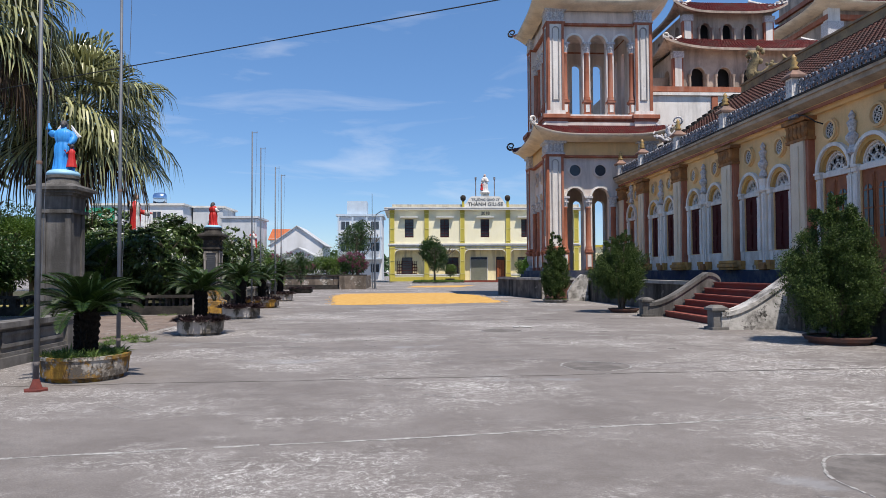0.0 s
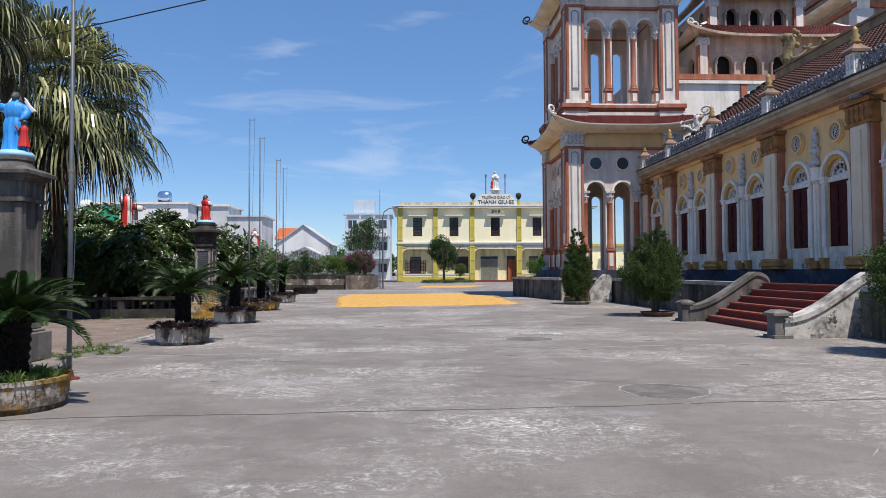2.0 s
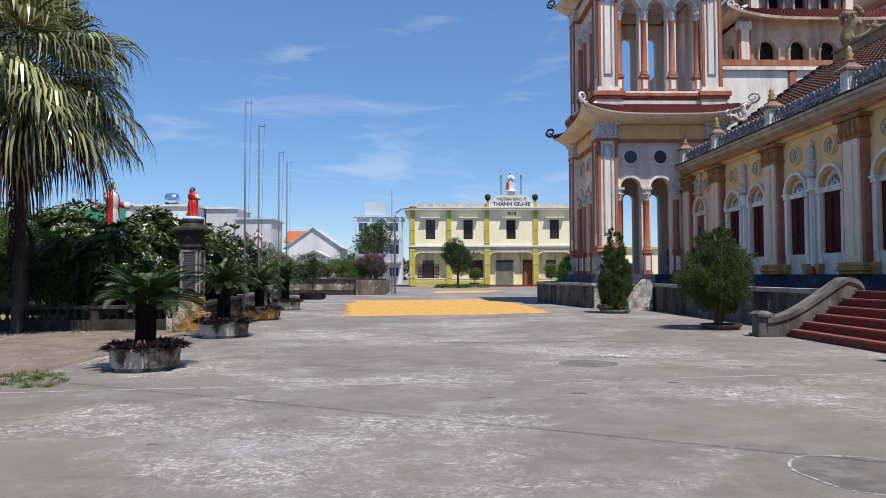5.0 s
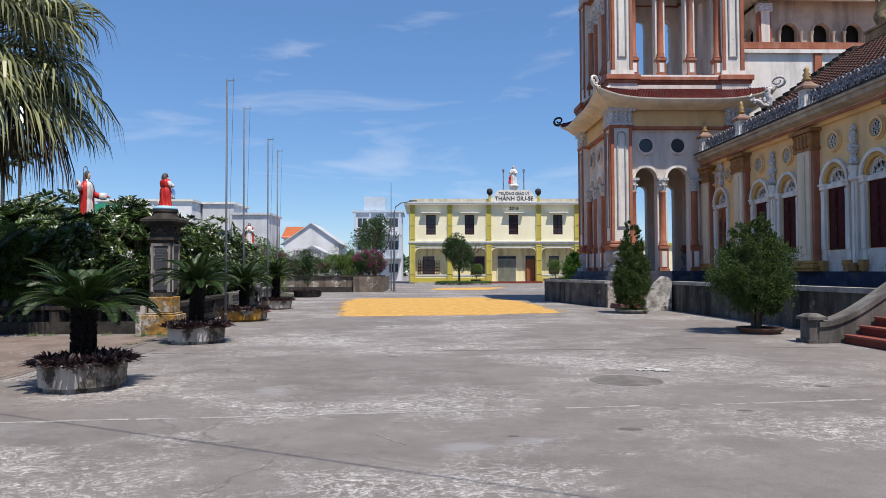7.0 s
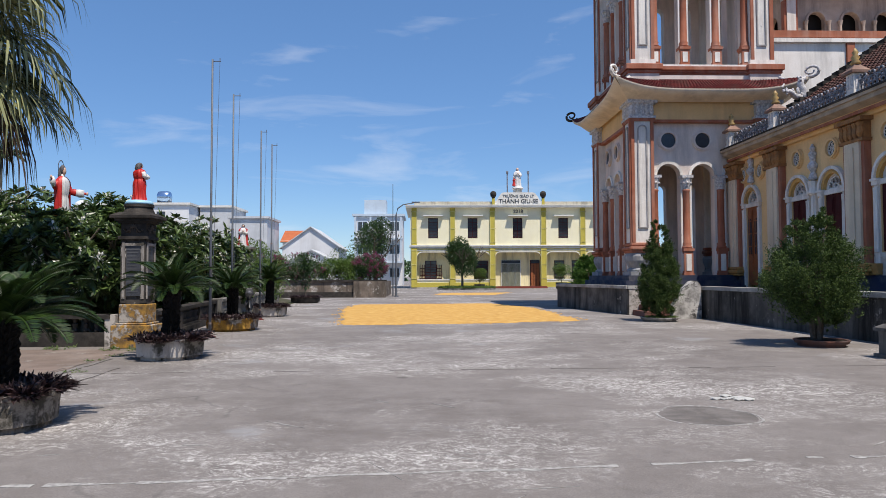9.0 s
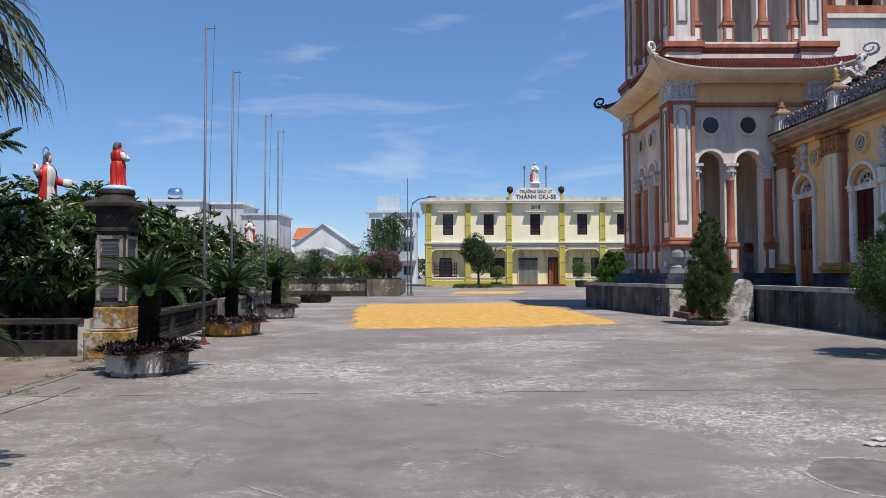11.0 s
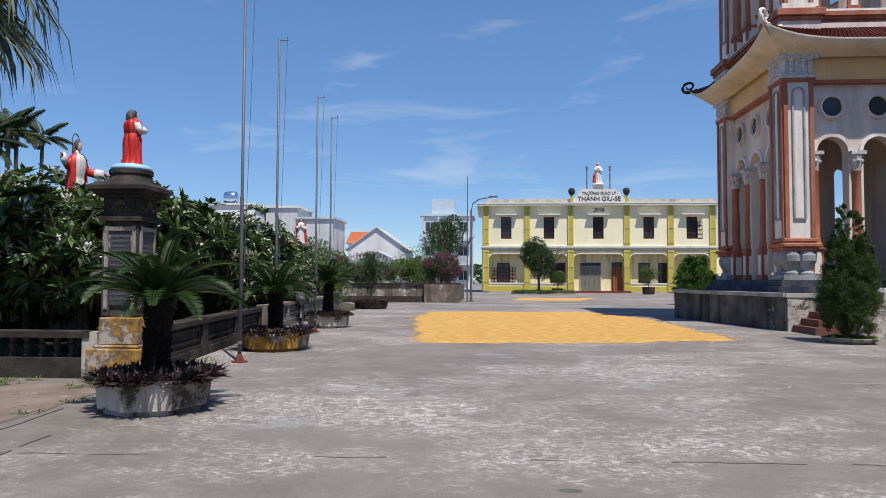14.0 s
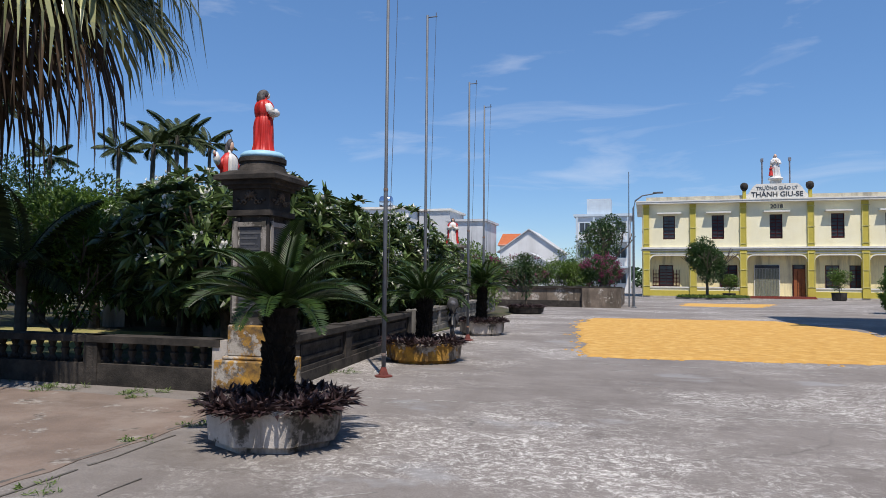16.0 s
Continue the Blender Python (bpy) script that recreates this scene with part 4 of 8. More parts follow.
def column(cx, cy, z0, z1, z2, z3, r, parent):
    """Square pedestal z0 to z1, terracotta shaft to z2, carved capital to z3."""
    b1 = B()
    cbox(b1, cx, cy, z0, z1 - 0.1, 2.5 * r, 2.5 * r)
    cbox(b1, cx, cy, z0, z0 + 0.08, 2.9 * r, 2.9 * r)
    cbox(b1, cx, cy, z1 - 0.1, z1, 3.0 * r, 3.0 * r)
    o = part("pedestal", b1, TERRA, parent, "terracotta framed pedestal")
    b1 = B()
    for dx, dy in ((0, -1), (-1, 0), (1, 0), (0, 1)):
        w = 1.4 * r
        cbox(b1, cx + dx * 1.25 * r, cy + dy * 1.25 * r, z0 + 0.16, z1 - 0.2, 0.03 if dx else w, 0.03 if dy else w)
    part("panel", b1, WHITE, o, "white pedestal panel")
    b1 = B()
    lathe(b1, [(1.35 * r, z1), (1.4 * r, z1 + 0.06), (1.1 * r, z1 + 0.1), (1.25 * r, z1 + 0.16), (r, z1 + 0.22), (0.9 * r, z2 - 0.1), (1.1 * r, z2 - 0.05), (r, z2)], cx, cy, 14)
    part("shaft", b1, TERRA, parent, "terracotta column shaft", True)
    b1 = B()
    lathe(b1, [(r, z2), (1.15 * r, z2 + 0.1), (1.45 * r, z3 - 0.15), (1.5 * r, z3 - 0.1)], cx, cy, 10)
    for k in range(8):
        a = math.pi * k / 4
        bmesh.ops.create_icosphere(b1, subdivisions=1, radius=0.42 * r, matrix=Matrix.Translation((cx + 1.25 * r * math.cos(a), cy + 1.25 * r * math.sin(a), z2 + 0.45 * (z3 - z2))))
    cbox(b1, cx, cy, z3 - 0.1, z3, 3.1 * r, 3.1 * r)
    part("capital", b1, CARVED, parent, "carved pale capital")


def corner(cx, cy, sx, sy, z0, zb, z1, z2, w, parent, bulb=True):
    """A corner pier: bulging base, white panelled pier with terracotta strips, carved capital."""
    b1 = B()
    cbox(b1, cx, cy, zb, z1 + 0.03, w, w)
    o = part("pier", b1, WHITE, parent, "white corner pier")
    for ax in (0, 1):
        for s in (-1, 1):
            for lo in (-1, 1):
                b1 = B()
                a, d = lo * (w / 2 - 0.055), s * (w / 2 + 0.02)
                if ax:
                    cbox(b1, cx + a, cy + d, zb, z1 + 0.02, 0.11, 0.06)
                else:
                    cbox(b1, cx + d, cy + a, zb, z1 + 0.02, 0.06, 0.11)
                if s == (sy if ax else sx) and (sy < 0 or ax == 0):
                    part("strip", b1, TERRA, o, "terracotta pier strip")
                else:
                    b1.free()
    # a long round-headed moulding on each outer face of the pier, its grey painting the panel's shadow line
    for ax in (0, 1):
        s = sy if ax else sx
        tp = (lambda u, d, z: (cx + u, cy + s * (w / 2 + d), z)) if ax else (lambda u, d, z: (cx + s * (w / 2 + d), cy + u, z))
        r0, za, zc = w * 0.16, zb + 0.55, z1 - 0.28 - w * 0.16
        b1 = B()
        for e in (-1, 1):
            prism(b1, [(e * r0, za), (e * (r0 + 0.045), za), (e * (r0 + 0.045), zc), (e * r0, zc)], 0.0, 0.045, tp)
        ring(b1, 0, zc, r0, r0 + 0.045, 0.0, 0.045, tp, 0, math.pi, 10)
        prism(b1, [(-r0 - 0.045, za - 0.045), (r0 + 0.045, za - 0.045), (r0 + 0.045, za), (-r0 - 0.045, za)], 0.0, 0.045, tp)
        bmesh.ops.recalc_face_normals(b1, faces=b1.faces[:])
        part("panel_moulding", b1, surf_once("shadow grey panel plaster", (0.46, 0.44, 0.43), (0.30, 0.285, 0.28)), o)
        b1 = B()
        prism(b1, [(-r0, za), (r0, za)] + [(r0 * math.cos(math.pi * k / 10), zc + r0 * math.sin(math.pi * k / 10)) for k in range(11)], -0.01, 0.004, tp)
        bmesh.ops.recalc_face_normals(b1, faces=b1.faces[:])
        part("panel", b1, WHITE, o)
    b1 = B()
    cbox(b1, cx, cy, z1, z1 + 0.08, w + 0.16, w + 0.16)
    for k in range(5):
        for ax in (0, 1):
            s = sy if ax else sx
            a = -w / 2 + 0.06 + (w - 0.12) * k / 4
            px, py = (cx + a, cy + s * (w / 2)) if ax else (cx + s * (w / 2), cy + a)
            lathe(b1, [(0.04, z1 + 0.08), (0.09, z1 + 0.2), (0.07, z2 - 0.2), (0.11, z2 - 0.12)], px, py, 7)
    cbox(b1, cx, cy, z1 + 0.08, z2 - 0.1, w + 0.02, w + 0.02)
    cbox(b1, cx, cy, z2 - 0.12, z2, w + 0.26, w + 0.26)
    part("capital", b1, CARVED, o, "carved pale capital")
    b1 = B()
    cbox(b1, cx, cy, z1 - 0.07, z1 - 0.004, w + 0.12, w + 0.12)
    cbox(b1, cx, cy, z1 - 0.11, z1 - 0.07, w + 0.08, w + 0.08)
    part("neck_band", b1, TERRA, o, "terracotta band under the capital")
    b1 = B()
    if bulb:
        for z, e in ((zb - 0.36, 0.10), (zb - 0.26, 0.24), (zb - 0.12, 0.12)):
            cbox(b1, cx, cy, z, z + 0.12, w + e, w + e)
        part("base_ring", bevel(b1, 0.03), TERRA, o, "terracotta base mouldings")
        b1 = B()
        cbox(b1, cx, cy, z0, z0 + 0.14, w + 0.2, w + 0.2)
        cbox(b1, cx, cy, z0 + 0.14, zb - 0.36, w * 0.6, w * 0.6)
        for qx in (-1, 1):
            for qy in (-1, 1):
                lathe(b1, [(0.2, z0 + 0.14), (0.21, z0 + 0.2), (0.13, z0 + 0.26), (0.17, z0 + 0.34), (0.265, z0 + 0.52), (0.275, zb - 0.48), (0.22, zb - 0.36)], cx + qx * w * 0.27, cy + qy * w * 0.27, 14)
        part("base", b1, surf_once("grey base plaster", (0.40, 0.41, 0.43), (0.30, 0.31, 0.33)), o, "bulging grey base")
    else:
        cbox(b1, cx, cy, z0, zb, w + 0.1, w + 0.1)
        part("base", b1, WHITE, o)


def storey(name_parent, cx, cy, hw, z0, z_ped, z_cap0, z_spring, z_wall, z_pier, z_cap, rr, roundels=False, base=None, sides=(0, 1, 2, 3), r=0.13):
    """One arcaded storey: three round arches a side on columns, corner piers, walls above the arches."""
    w = 0.80
    inner = hw - w
    rec = 0.30
    span = 2 * inner / 3
    for k in sides:
        to = side(k, hw, cx, cy)
        cs = [-span, 0, span]
        ra = rr * 0.62 if k in (1, 2) else rr
        b1 = B()
        arch_wall(b1, -inner, inner, z0, z_wall, [(c - ra, c + ra, z0, z_spring) for c in cs], rec, rec + 0.3, to)
        part("arcade_wall", b1, LILAC, name_parent, "pale lilac arcade wall")
        for c in cs:
            b1 = B()
            ring(b1, c, z_spring, ra, ra + 0.10, rec - 0.06, rec, to, 0, math.pi, 14)
            bmesh.ops.recalc_face_normals(b1, faces=b1.faces[:])
            a0 = part("arch", b1, WHITE, name_parent, "white arch moulding")
            for e in (-1, 1):
                b1 = B()
                prism(b1, [(c + e * ra, z0), (c + e * (ra + 0.07), z0), (c + e * (ra + 0.07), z_spring), (c + e * ra, z_spring)], rec - 0.05, rec, to)
                bmesh.ops.recalc_face_normals(b1, faces=b1.faces[:])
                part("jamb", b1, WHITE, a0, "pale stained jamb")
            if roundels:
                roundel(c, z_spring + rr + 0.84, 0.34, name_parent, to, rec, GLASSD, LILAC, False)
        for c in (-1.5 * span, -0.5 * span, 0.5 * span, 1.5 * span):
            cc = max(-inner + 0.1, min(inner - 0.1, c))
            px, py, _ = to(cc, rec - 0.04, 0)
            column(px, py, z0, z_ped, z_cap0, z_spring, r, name_parent)
        b1 = B()
        prism(b1, [(-hw + 0.3, z_pier - 0.12), (hw - 0.3, z_pier - 0.12), (hw - 0.3, z_pier - 0.02), (-hw + 0.3, z_pier - 0.02)], 0.10, rec + 0.3, to)
        bmesh.ops.recalc_face_normals(b1, faces=b1.faces[:])
        part("string_course", b1, TERRA, name_parent, "terracotta string course")
        b1 = B()
        prism(b1, [(-hw + 0.2, z_pier - 0.02), (hw - 0.2, z_pier - 0.02), (hw - 0.2, z_cap + 0.12), (-hw + 0.2, z_cap + 0.12)], 0.16, rec + 0.3, to)
        bmesh.ops.recalc_face_normals(b1, faces=b1.faces[:])
        part("frieze", b1, CREAM if roundels else LILAC, name_parent, "plain painted frieze")
        if z_wall < z_pier - 0.12:
            b1 = B()
            prism(b1, [(-inner, z_wall), (inner, z_wall), (inner, z_pier - 0.12), (-inner, z_pier - 0.12)], rec, rec + 0.3, to)
            bmesh.ops.recalc_face_normals(b1, faces=b1.faces[:])
            part("spandrel", b1, LILAC, name_parent)
    for sx in (-1, 1):
        for sy in (-1, 1):
            corner(cx + sx * (hw - w / 2), cy + sy * (hw - w / 2), sx, sy, z0, base or z0 + 0.2, z_pier, z_cap, w, name_parent, bool(base))


tower = thing("bell_tower", "pale lilac and terracotta bell tower with arcaded storeys", "tower")
bm = B()
cbox(bm, TX, TY, 0.9, 1.12, 6.0, 6.0)
cbox(bm, TX, TY, 1.12, 1.30, 5.7, 5.7)
part("plinth", bm, DARKBASE, tower, "dark blue stepped plinth")
storey(tower, TX, TY, 2.65, 1.30, 2.25, 4.35, 4.85, 6.5, 6.85, 7.5, 0.42, True, 2.45)
upturn(2.65, 0.72, 8.24, 7.62, 0.46, TX, TY, tower)
bm = B()
cbox(bm, TX, TY, 7.3, 7.6, 4.9, 4.9)
cbox(bm, TX, TY, 7.95, 8.4, 5.25, 5.25)
part("floor_slab", bm, LILAC, tower)
bm = B()
for z0, z1, e in ((8.50, 8.58, 0.22), (8.58, 8.70, 0.36)):
    cbox(bm, TX, TY, z0, z1, 5.05 + e, 5.05 + e)
part("ledge", bm, TERRA, tower, "terracotta moulded ledge")
for sx in (-1, 1):
    for sy in (-1, 1):
        bm = B()
        cbox(bm, TX + sx * 2.18, TY + sy * 2.18, 8.02, 8.44, 1.10, 1.10)
        e = part("ledge_block", bm, LILAC, tower, "pale block under the corner ledge")
        bm = B()
        cbox(bm, TX + sx * 2.18, TY + sy * 2.18, 8.44, 8.56, 1.20, 1.20)
        cbox(bm, TX + sx * 2.18, TY + sy * 2.18, 8.56, 8.765, 1.32, 1.32)
        part("ledge_corner", bevel(bm, 0.02), TERRA, e, "terracotta corner ledge")
bm = B()
cbox(bm, TX, TY, 8.18, 8.30, 5.24, 5.24)
cbox(bm, TX, TY, 8.30, 8.50, 5.16, 5.16)
part("ledge_base", bm, TERRA, tower)
bm = B()
cbox(bm, TX, TY, 8.70, 8.78, 5.3, 5.3)
part("ledge_top", bm, WHITE, tower)
storey(tower, TX, TY, 2.55, 8.78, 9.5, 11.85, 12.35, 13.2, 13.3, 13.95, 0.40, False, None)
upturn(2.55, 0.72, 14.7, 14.02, 0.5, TX, TY, tower)
bm = B()
cbox(bm, TX, TY, 13.75, 14.1, 4.7, 4.7)
cbox(bm, TX, TY, 14.4, 15.2, 5.0, 5.0)
part("floor_slab", bm, LILAC, tower)
# unseen plain top, its height chosen for the shadow the tower casts
bm = B()
cbox(bm, TX, TY, 15.2, 16.8, 4.3, 4.3)
part("upper_storey", bm, LILAC, tower)
bm = B()
lathe(bm, [(3.6, 16.8), (2.4, 17.4), (1.1, 18.4), (0.1, 19.6)], TX, TY, 4, rot=math.pi / 4)
part("top_roof", bm, TILE, tower)


# ---- transept wall and tiered lantern roofs behind ----
transept = thing("church_transept", "whitewashed church end wall below tiered pagoda roofs", "church")
bm = B()
box(bm, 12.7, 35.0, 0.9, 21.0, 35.4, 10.15)
part("wall", bm, WHITE, transept)
bm = B()
box(bm, 12.6, 34.86, 10.15, 26, 35.6, 10.30)
part("coping", bm, WHITE, transept)
bm = B()
box(bm, 12.6, 34.95, 10.36, 27, 36.5, 10.62)
box(bm, 16.15, 34.9, 8.9, 16.45, 35.0, 10.15)
part("band", bm, TERRA, transept, "terracotta band")
bm = B()
box(bm, 12.7, 35.4, 9.6, 27, 46, 10.36)
part("deck", bm, LILAC, transept)


AGED = surf("aged grey beige plaster", (0.55, 0.445, 0.36), (0.40, 0.325, 0.265), 1.5, 0.9, 0.2, 30, (0.12, 0.10, 0.09), 1.1, 0.7, streak=True)


def tier(x0, x1, y0, y1, z0, z1, n, parent, rr, roof_out, z_edge, z_top, pil=0.55):
    """A pavilion storey with small arched windows under a swept tiled roof."""
    to = lambda u, d, z: (u, y0 + d, z)
    tw = lambda u, d, z: (x0 + d, u, z)
    gap = (x1 - x0 - 2 * pil - 0.3) / n
    cs = [x0 + pil + 0.15 + gap * (i + 0.5) for i in range(n)]
    h = z1 - z0
    b1 = B()
    arch_wall(b1, x0, x1, z0, z1 + 0.25, [(c - rr, c + rr, z0 + 0.05 * h, z0 + 0.56 * h) for c in cs], 0, 0.25, to)
    part("wall", b1, AGED, parent)
    b1 = B()
    m = max(2, int((y1 - y0) / gap))
    arch_wall(b1, y0 + 0.25, y1, z0, z1, [(y0 + (y1 - y0) * (i + 0.5) / m - rr, y0 + (y1 - y0) * (i + 0.5) / m + rr, z0 + 0.05 * h, z0 + 0.56 * h) for i in range(m)], 0, 0.25, tw)
    part("wall", b1, AGED, parent)
    # near-black core painted as the shaded inside of the pavilion
    b1 = B()
    box(b1, x0 + 0.5, y0 + 0.6, z0, x1, y1, z1)
    part("inside", b1, DARK, parent)
    for c in cs:
        b1 = B()
        ring(b1, c, z0 + 0.56 * h, rr, rr + 0.09, -0.06, 0, to, 0, math.pi, 12)
        bmesh.ops.recalc_face_normals(b1, faces=b1.faces[:])
        w = part("window", b1, AGED, parent)
        for s in (-1, 1):
            b1 = B()
            lathe(b1, [(0.1, z0), (0.12, z0 + 0.08), (0.07, z0 + 0.14), (0.065, z0 + 0.48 * h), (0.11, z0 + 0.55 * h)], c + s * (rr + 0.12), y0 - 0.1, 8)
            part("colonnette", b1, AGED, w)
    for x in (x0 + pil / 2, x1 - pil / 2):
        b1 = B()
        cbox(b1, x, y0 - 0.05, z0, z1 - 0.35, pil * 0.7, 0.3)
        p0 = part("pilaster", b1, WHITE, parent)
        b1 = B()
        cbox(b1, x - pil * 0.42, y0 - 0.03, z0, z1 - 0.35, 0.12, 0.25)
        cbox(b1, x + pil * 0.42, y0 - 0.03, z0, z1 - 0.35, 0.12, 0.25)
        part("strip", b1, TERRA, p0)
        b1 = B()
        cbox(b1, x, y0 - 0.07, z1 - 0.35, z1, pil * 1.1, 0.4)
        part("capital", b1, CARVED, p0)
    o = roof_out
    xm, ym = (x0 + x1) / 2, (y0 + y1) / 2
    lift = lambda U: 0.55 * np.abs(2 * U - 1) ** 4
    ins = 0.9
    tiled_slope("roof", (x0 - o, y0 - o, z_edge), (x1 + o, y0 - o, z_edge), (x0 + ins, y0 + ins, z_top), (x1 - ins, y0 + ins, z_top), 0.2, 0.2, TILE, parent, lift, 0.03, "red clay tiled roof with swept corners")
    tiled_slope("roof", (x0 - o, y1 + o, z_edge), (x0 - o, y0 - o, z_edge), (x0 + ins, y1 - ins, z_top), (x0 + ins, y0 + ins, z_top), 0.2, 0.2, TILE, parent, lift, 0.03)
    n2 = 20
    P, F = [], []
    for i in range(n2 + 1):
        u = i / n2
        li = 0.55 * abs(2 * u - 1) ** 4
        xx = x0 - o + (x1 - x0 + 2 * o) * u
        xi = x0 + (x1 - x0) * u
        P += [(xx, y0 - o - 0.03, z_edge + 0.10 + li), (xx, y0 - o - 0.03, z_edge - 0.03 + li), (xi, y0 + 0.02, z1 + 0.2)]
    for i in range(n2):
        for j in range(2):
            F.append([i * 3 + j, i * 3 + j + 1, (i + 1) * 3 + j + 1, (i + 1) * 3 + j])
    mesh_np("soffit", np.array(P), np.array(F), AGED, parent)
    P = []
    for i in range(n2 + 1):
        u = i / n2
        li = 0.55 * abs(2 * u - 1) ** 4
        yy = y0 - o + (y1 - y0 + 2 * o) * u
        yi = y0 + (y1 - y0) * u
        P += [(x0 - o - 0.03, yy, z_edge + 0.10 + li), (x0 - o - 0.03, yy, z_edge - 0.03 + li), (x0 + 0.02, yi, z1 + 0.2)]
    mesh_np("soffit", np.array(P), np.array(F), AGED, parent)
    for sx, xe, xi in ((-1, x0 - o, x0 + ins), (1, x1 + o, x1 - ins)):
        b1 = B()
        tube(b1, [(xe + (xi - xe) * f, y0 - o + (o + ins) * f, z_edge + 0.12 + 0.55 * (1 - f) ** 3 + (z_top - z_edge) * f) for f in (0, 0.15, 0.3, 0.5, 0.75, 1)], 0.09, 6)
        part("hip", b1, WHITE, parent, "pale plaster hip")
        b1 = B()
        z0b = z_edge + 0.75
        for q in range(3):
            tube(b1, [(xe - sx * (0.1 + 0.3 * q) + 0.16 * (1 + 0.2 * q) * math.cos(a) * sx, y0 - o + 0.1 + 0.2 * q, z0b - 0.12 * q + 0.16 * math.sin(a)) for a in (-1.5, -0.6, 0.3, 1.2, 2.1, 3.0, 3.9)], 0.05, 5)
        part("hip_scroll", b1, WHITE, parent, "white scrolled corner ornament")


tier(15.35, 24.2, 38.0, 46.0, 10.62, 13.35, 5, transept, 0.38, 0.65, 13.35, 14.45)
tier(16.3, 21.6, 38.9, 44.5, 14.2, 15.75, 3, transept, 0.27, 0.6, 15.75, 16.9)
bm = B()
box(bm, 13.0, 39.0, 10.36, 15.3, 46, 12.2)
part("side_wing", bm, AGED, transept)

back_tower = thing("bell_tower", "far twin tower with terracotta bands", "tower")
bm = B()
cbox(bm, 34.5, 52, 0, 24, 6.4, 6.4)
cbox(bm, 30.0, 50, 0, 17.0, 6, 6)
part("wall", bm, AGED, back_tower)
for z in (17.2, 19.4, 21.5):
    bm = B()
    cbox(bm, 34.5, 52, z, z + 0.35, 6.9, 6.9)
    part("band", bm, TERRA, back_tower)
for sx in (-1, 1):
    bm = B()
    cbox(bm, 34.5 + sx * 2.9, 48.8, 0, 20.6, 0.9, 0.6)
    p0 = part("pilaster", bm, WHITE, back_tower)
    bm = B()
    cbox(bm, 34.5 + sx * 2.9, 48.75, 18.2, 19.2, 1.2, 0.8)
    part("capital", bm, CARVED, p0)
upturn(3.2, 1.2, 21.2, 20.3, 0.7, 34.5, 52, back_tower)


# ---- yellow school ----
school = thing("school_building", "two storey pale yellow parish school with olive trim", "building")
YS = 82.0
ts = lambda u, d, z: (u, YS + d, z)
px = [-1.0, 3.06, 7.3, 12.75, 16.95, 20.95]
wc = [1.0, 5.2, 10.0, 14.87, 19.0]
bm = B()
arch_wall(bm, -1.4, 21.35, 4.45, 8.55, [(c - 0.52, c + 0.52, 5.3, 7.45, True) for c in wc], 0, 0.3, ts)
part("upper_wall", bm, PALEY, school)
for q in ((-1.4, YS + 0.3, 4.2, -1.1, YS + 12, 8.55), (21.05, YS + 0.3, 0.1, 21.35, YS + 12, 8.55), (-1.4, YS + 2.6, 0.1, -1.1, YS + 12, 4.2)):
    bm = B()
    box(bm, *q)
    part("side_wall", bm, PALEY, school)
bm = B()
arches = []
for i in range(5):
    a, b2 = px[i] + 0.30, px[i + 1] - 0.30
    arches.append((a, b2))
for a, b2 in arches:
    r = 0.55
    zs = 3.25
    n = 8
    prism(bm, [(a - 0.2, 3.8), (b2 + 0.2, 3.8), (b2 + 0.2, 4.45), (a - 0.2, 4.45)], 0.03, 0.3, ts)
    for s, e in ((1, a), (-1, b2)):
        pts = [(e + s * r - s * r * math.cos(math.pi / 2 * k / n), zs + r * math.sin(math.pi / 2 * k / n)) for k in range(n + 1)]
        prism(bm, pts + [(e, 3.8)], 0.03, 0.3, ts)
bmesh.ops.recalc_face_normals(bm, faces=bm.faces[:])
part("arcade_head", bm, surf_once("soft yellow trim", (0.80, 0.70, 0.28), (0.75, 0.65, 0.24)), school, "olive arcade heads with rounded corners")
for a, b2 in arches:
    for z0, z1 in ((3.98, 4.08), (4.22, 4.275)):
        bm = B()
        box(bm, a - 0.05, YS - 0.04, z0, b2 + 0.05, YS + 0.03, z1)
        part("arcade_line", bm, TRIMW, school)
for a, b2 in arches:
    bm = B()
    arc = [(a + 0.55 - 0.55 * math.cos(math.pi / 2 * k / 8), 3.25 + 0.55 * math.sin(math.pi / 2 * k / 8)) for k in range(9)]
    arc += [(a + b2 - u, z) for u, z in arc[::-1]]
    for (u0, z0), (u1, z1) in zip(arc, arc[1:]):
        prism(bm, [(u0, z0), (u1, z1), (u1, z1 + 0.10), (u0, z0 + 0.10)], -0.06, 0.03, ts)
    bmesh.ops.remove_doubles(bm, verts=bm.verts[:], dist=0.0005)
    bmesh.ops.recalc_face_normals(bm, faces=bm.faces[:])
    part("arch_moulding", bm, TRIMW, school, "white line round the arcade opening")
for x in px:
    bm = B()
    box(bm, x - 0.30, YS - 0.12, 0.12, x + 0.30, YS + 0.32, 4.28)
    box(bm, x - 0.27, YS - 0.12, 4.58, x + 0.27, YS + 0.0, 8.5)
    p0 = part("pilaster", bm, OLIVE, school, "olive painted pilaster")
    bm = B()
    for z0, z1 in ((0.95, 4.1), (4.75, 8.2)):
        for s in (-1, 1):
            box(bm, x + s * 0.24 - 0.03, YS - 0.15, z0, x + s * 0.24 + 0.03, YS - 0.12, z1)
    for z in (1.0, 2.5, 4.0, 4.85, 6.3, 8.1):
        box(bm, x - 0.32, YS - 0.16, z, x + 0.32, YS - 0.12, z + 0.06)
    part("pilaster_trim", bm, surf_once("lemon trim", (0.70, 0.64, 0.25), (0.64, 0.58, 0.2)), p0)
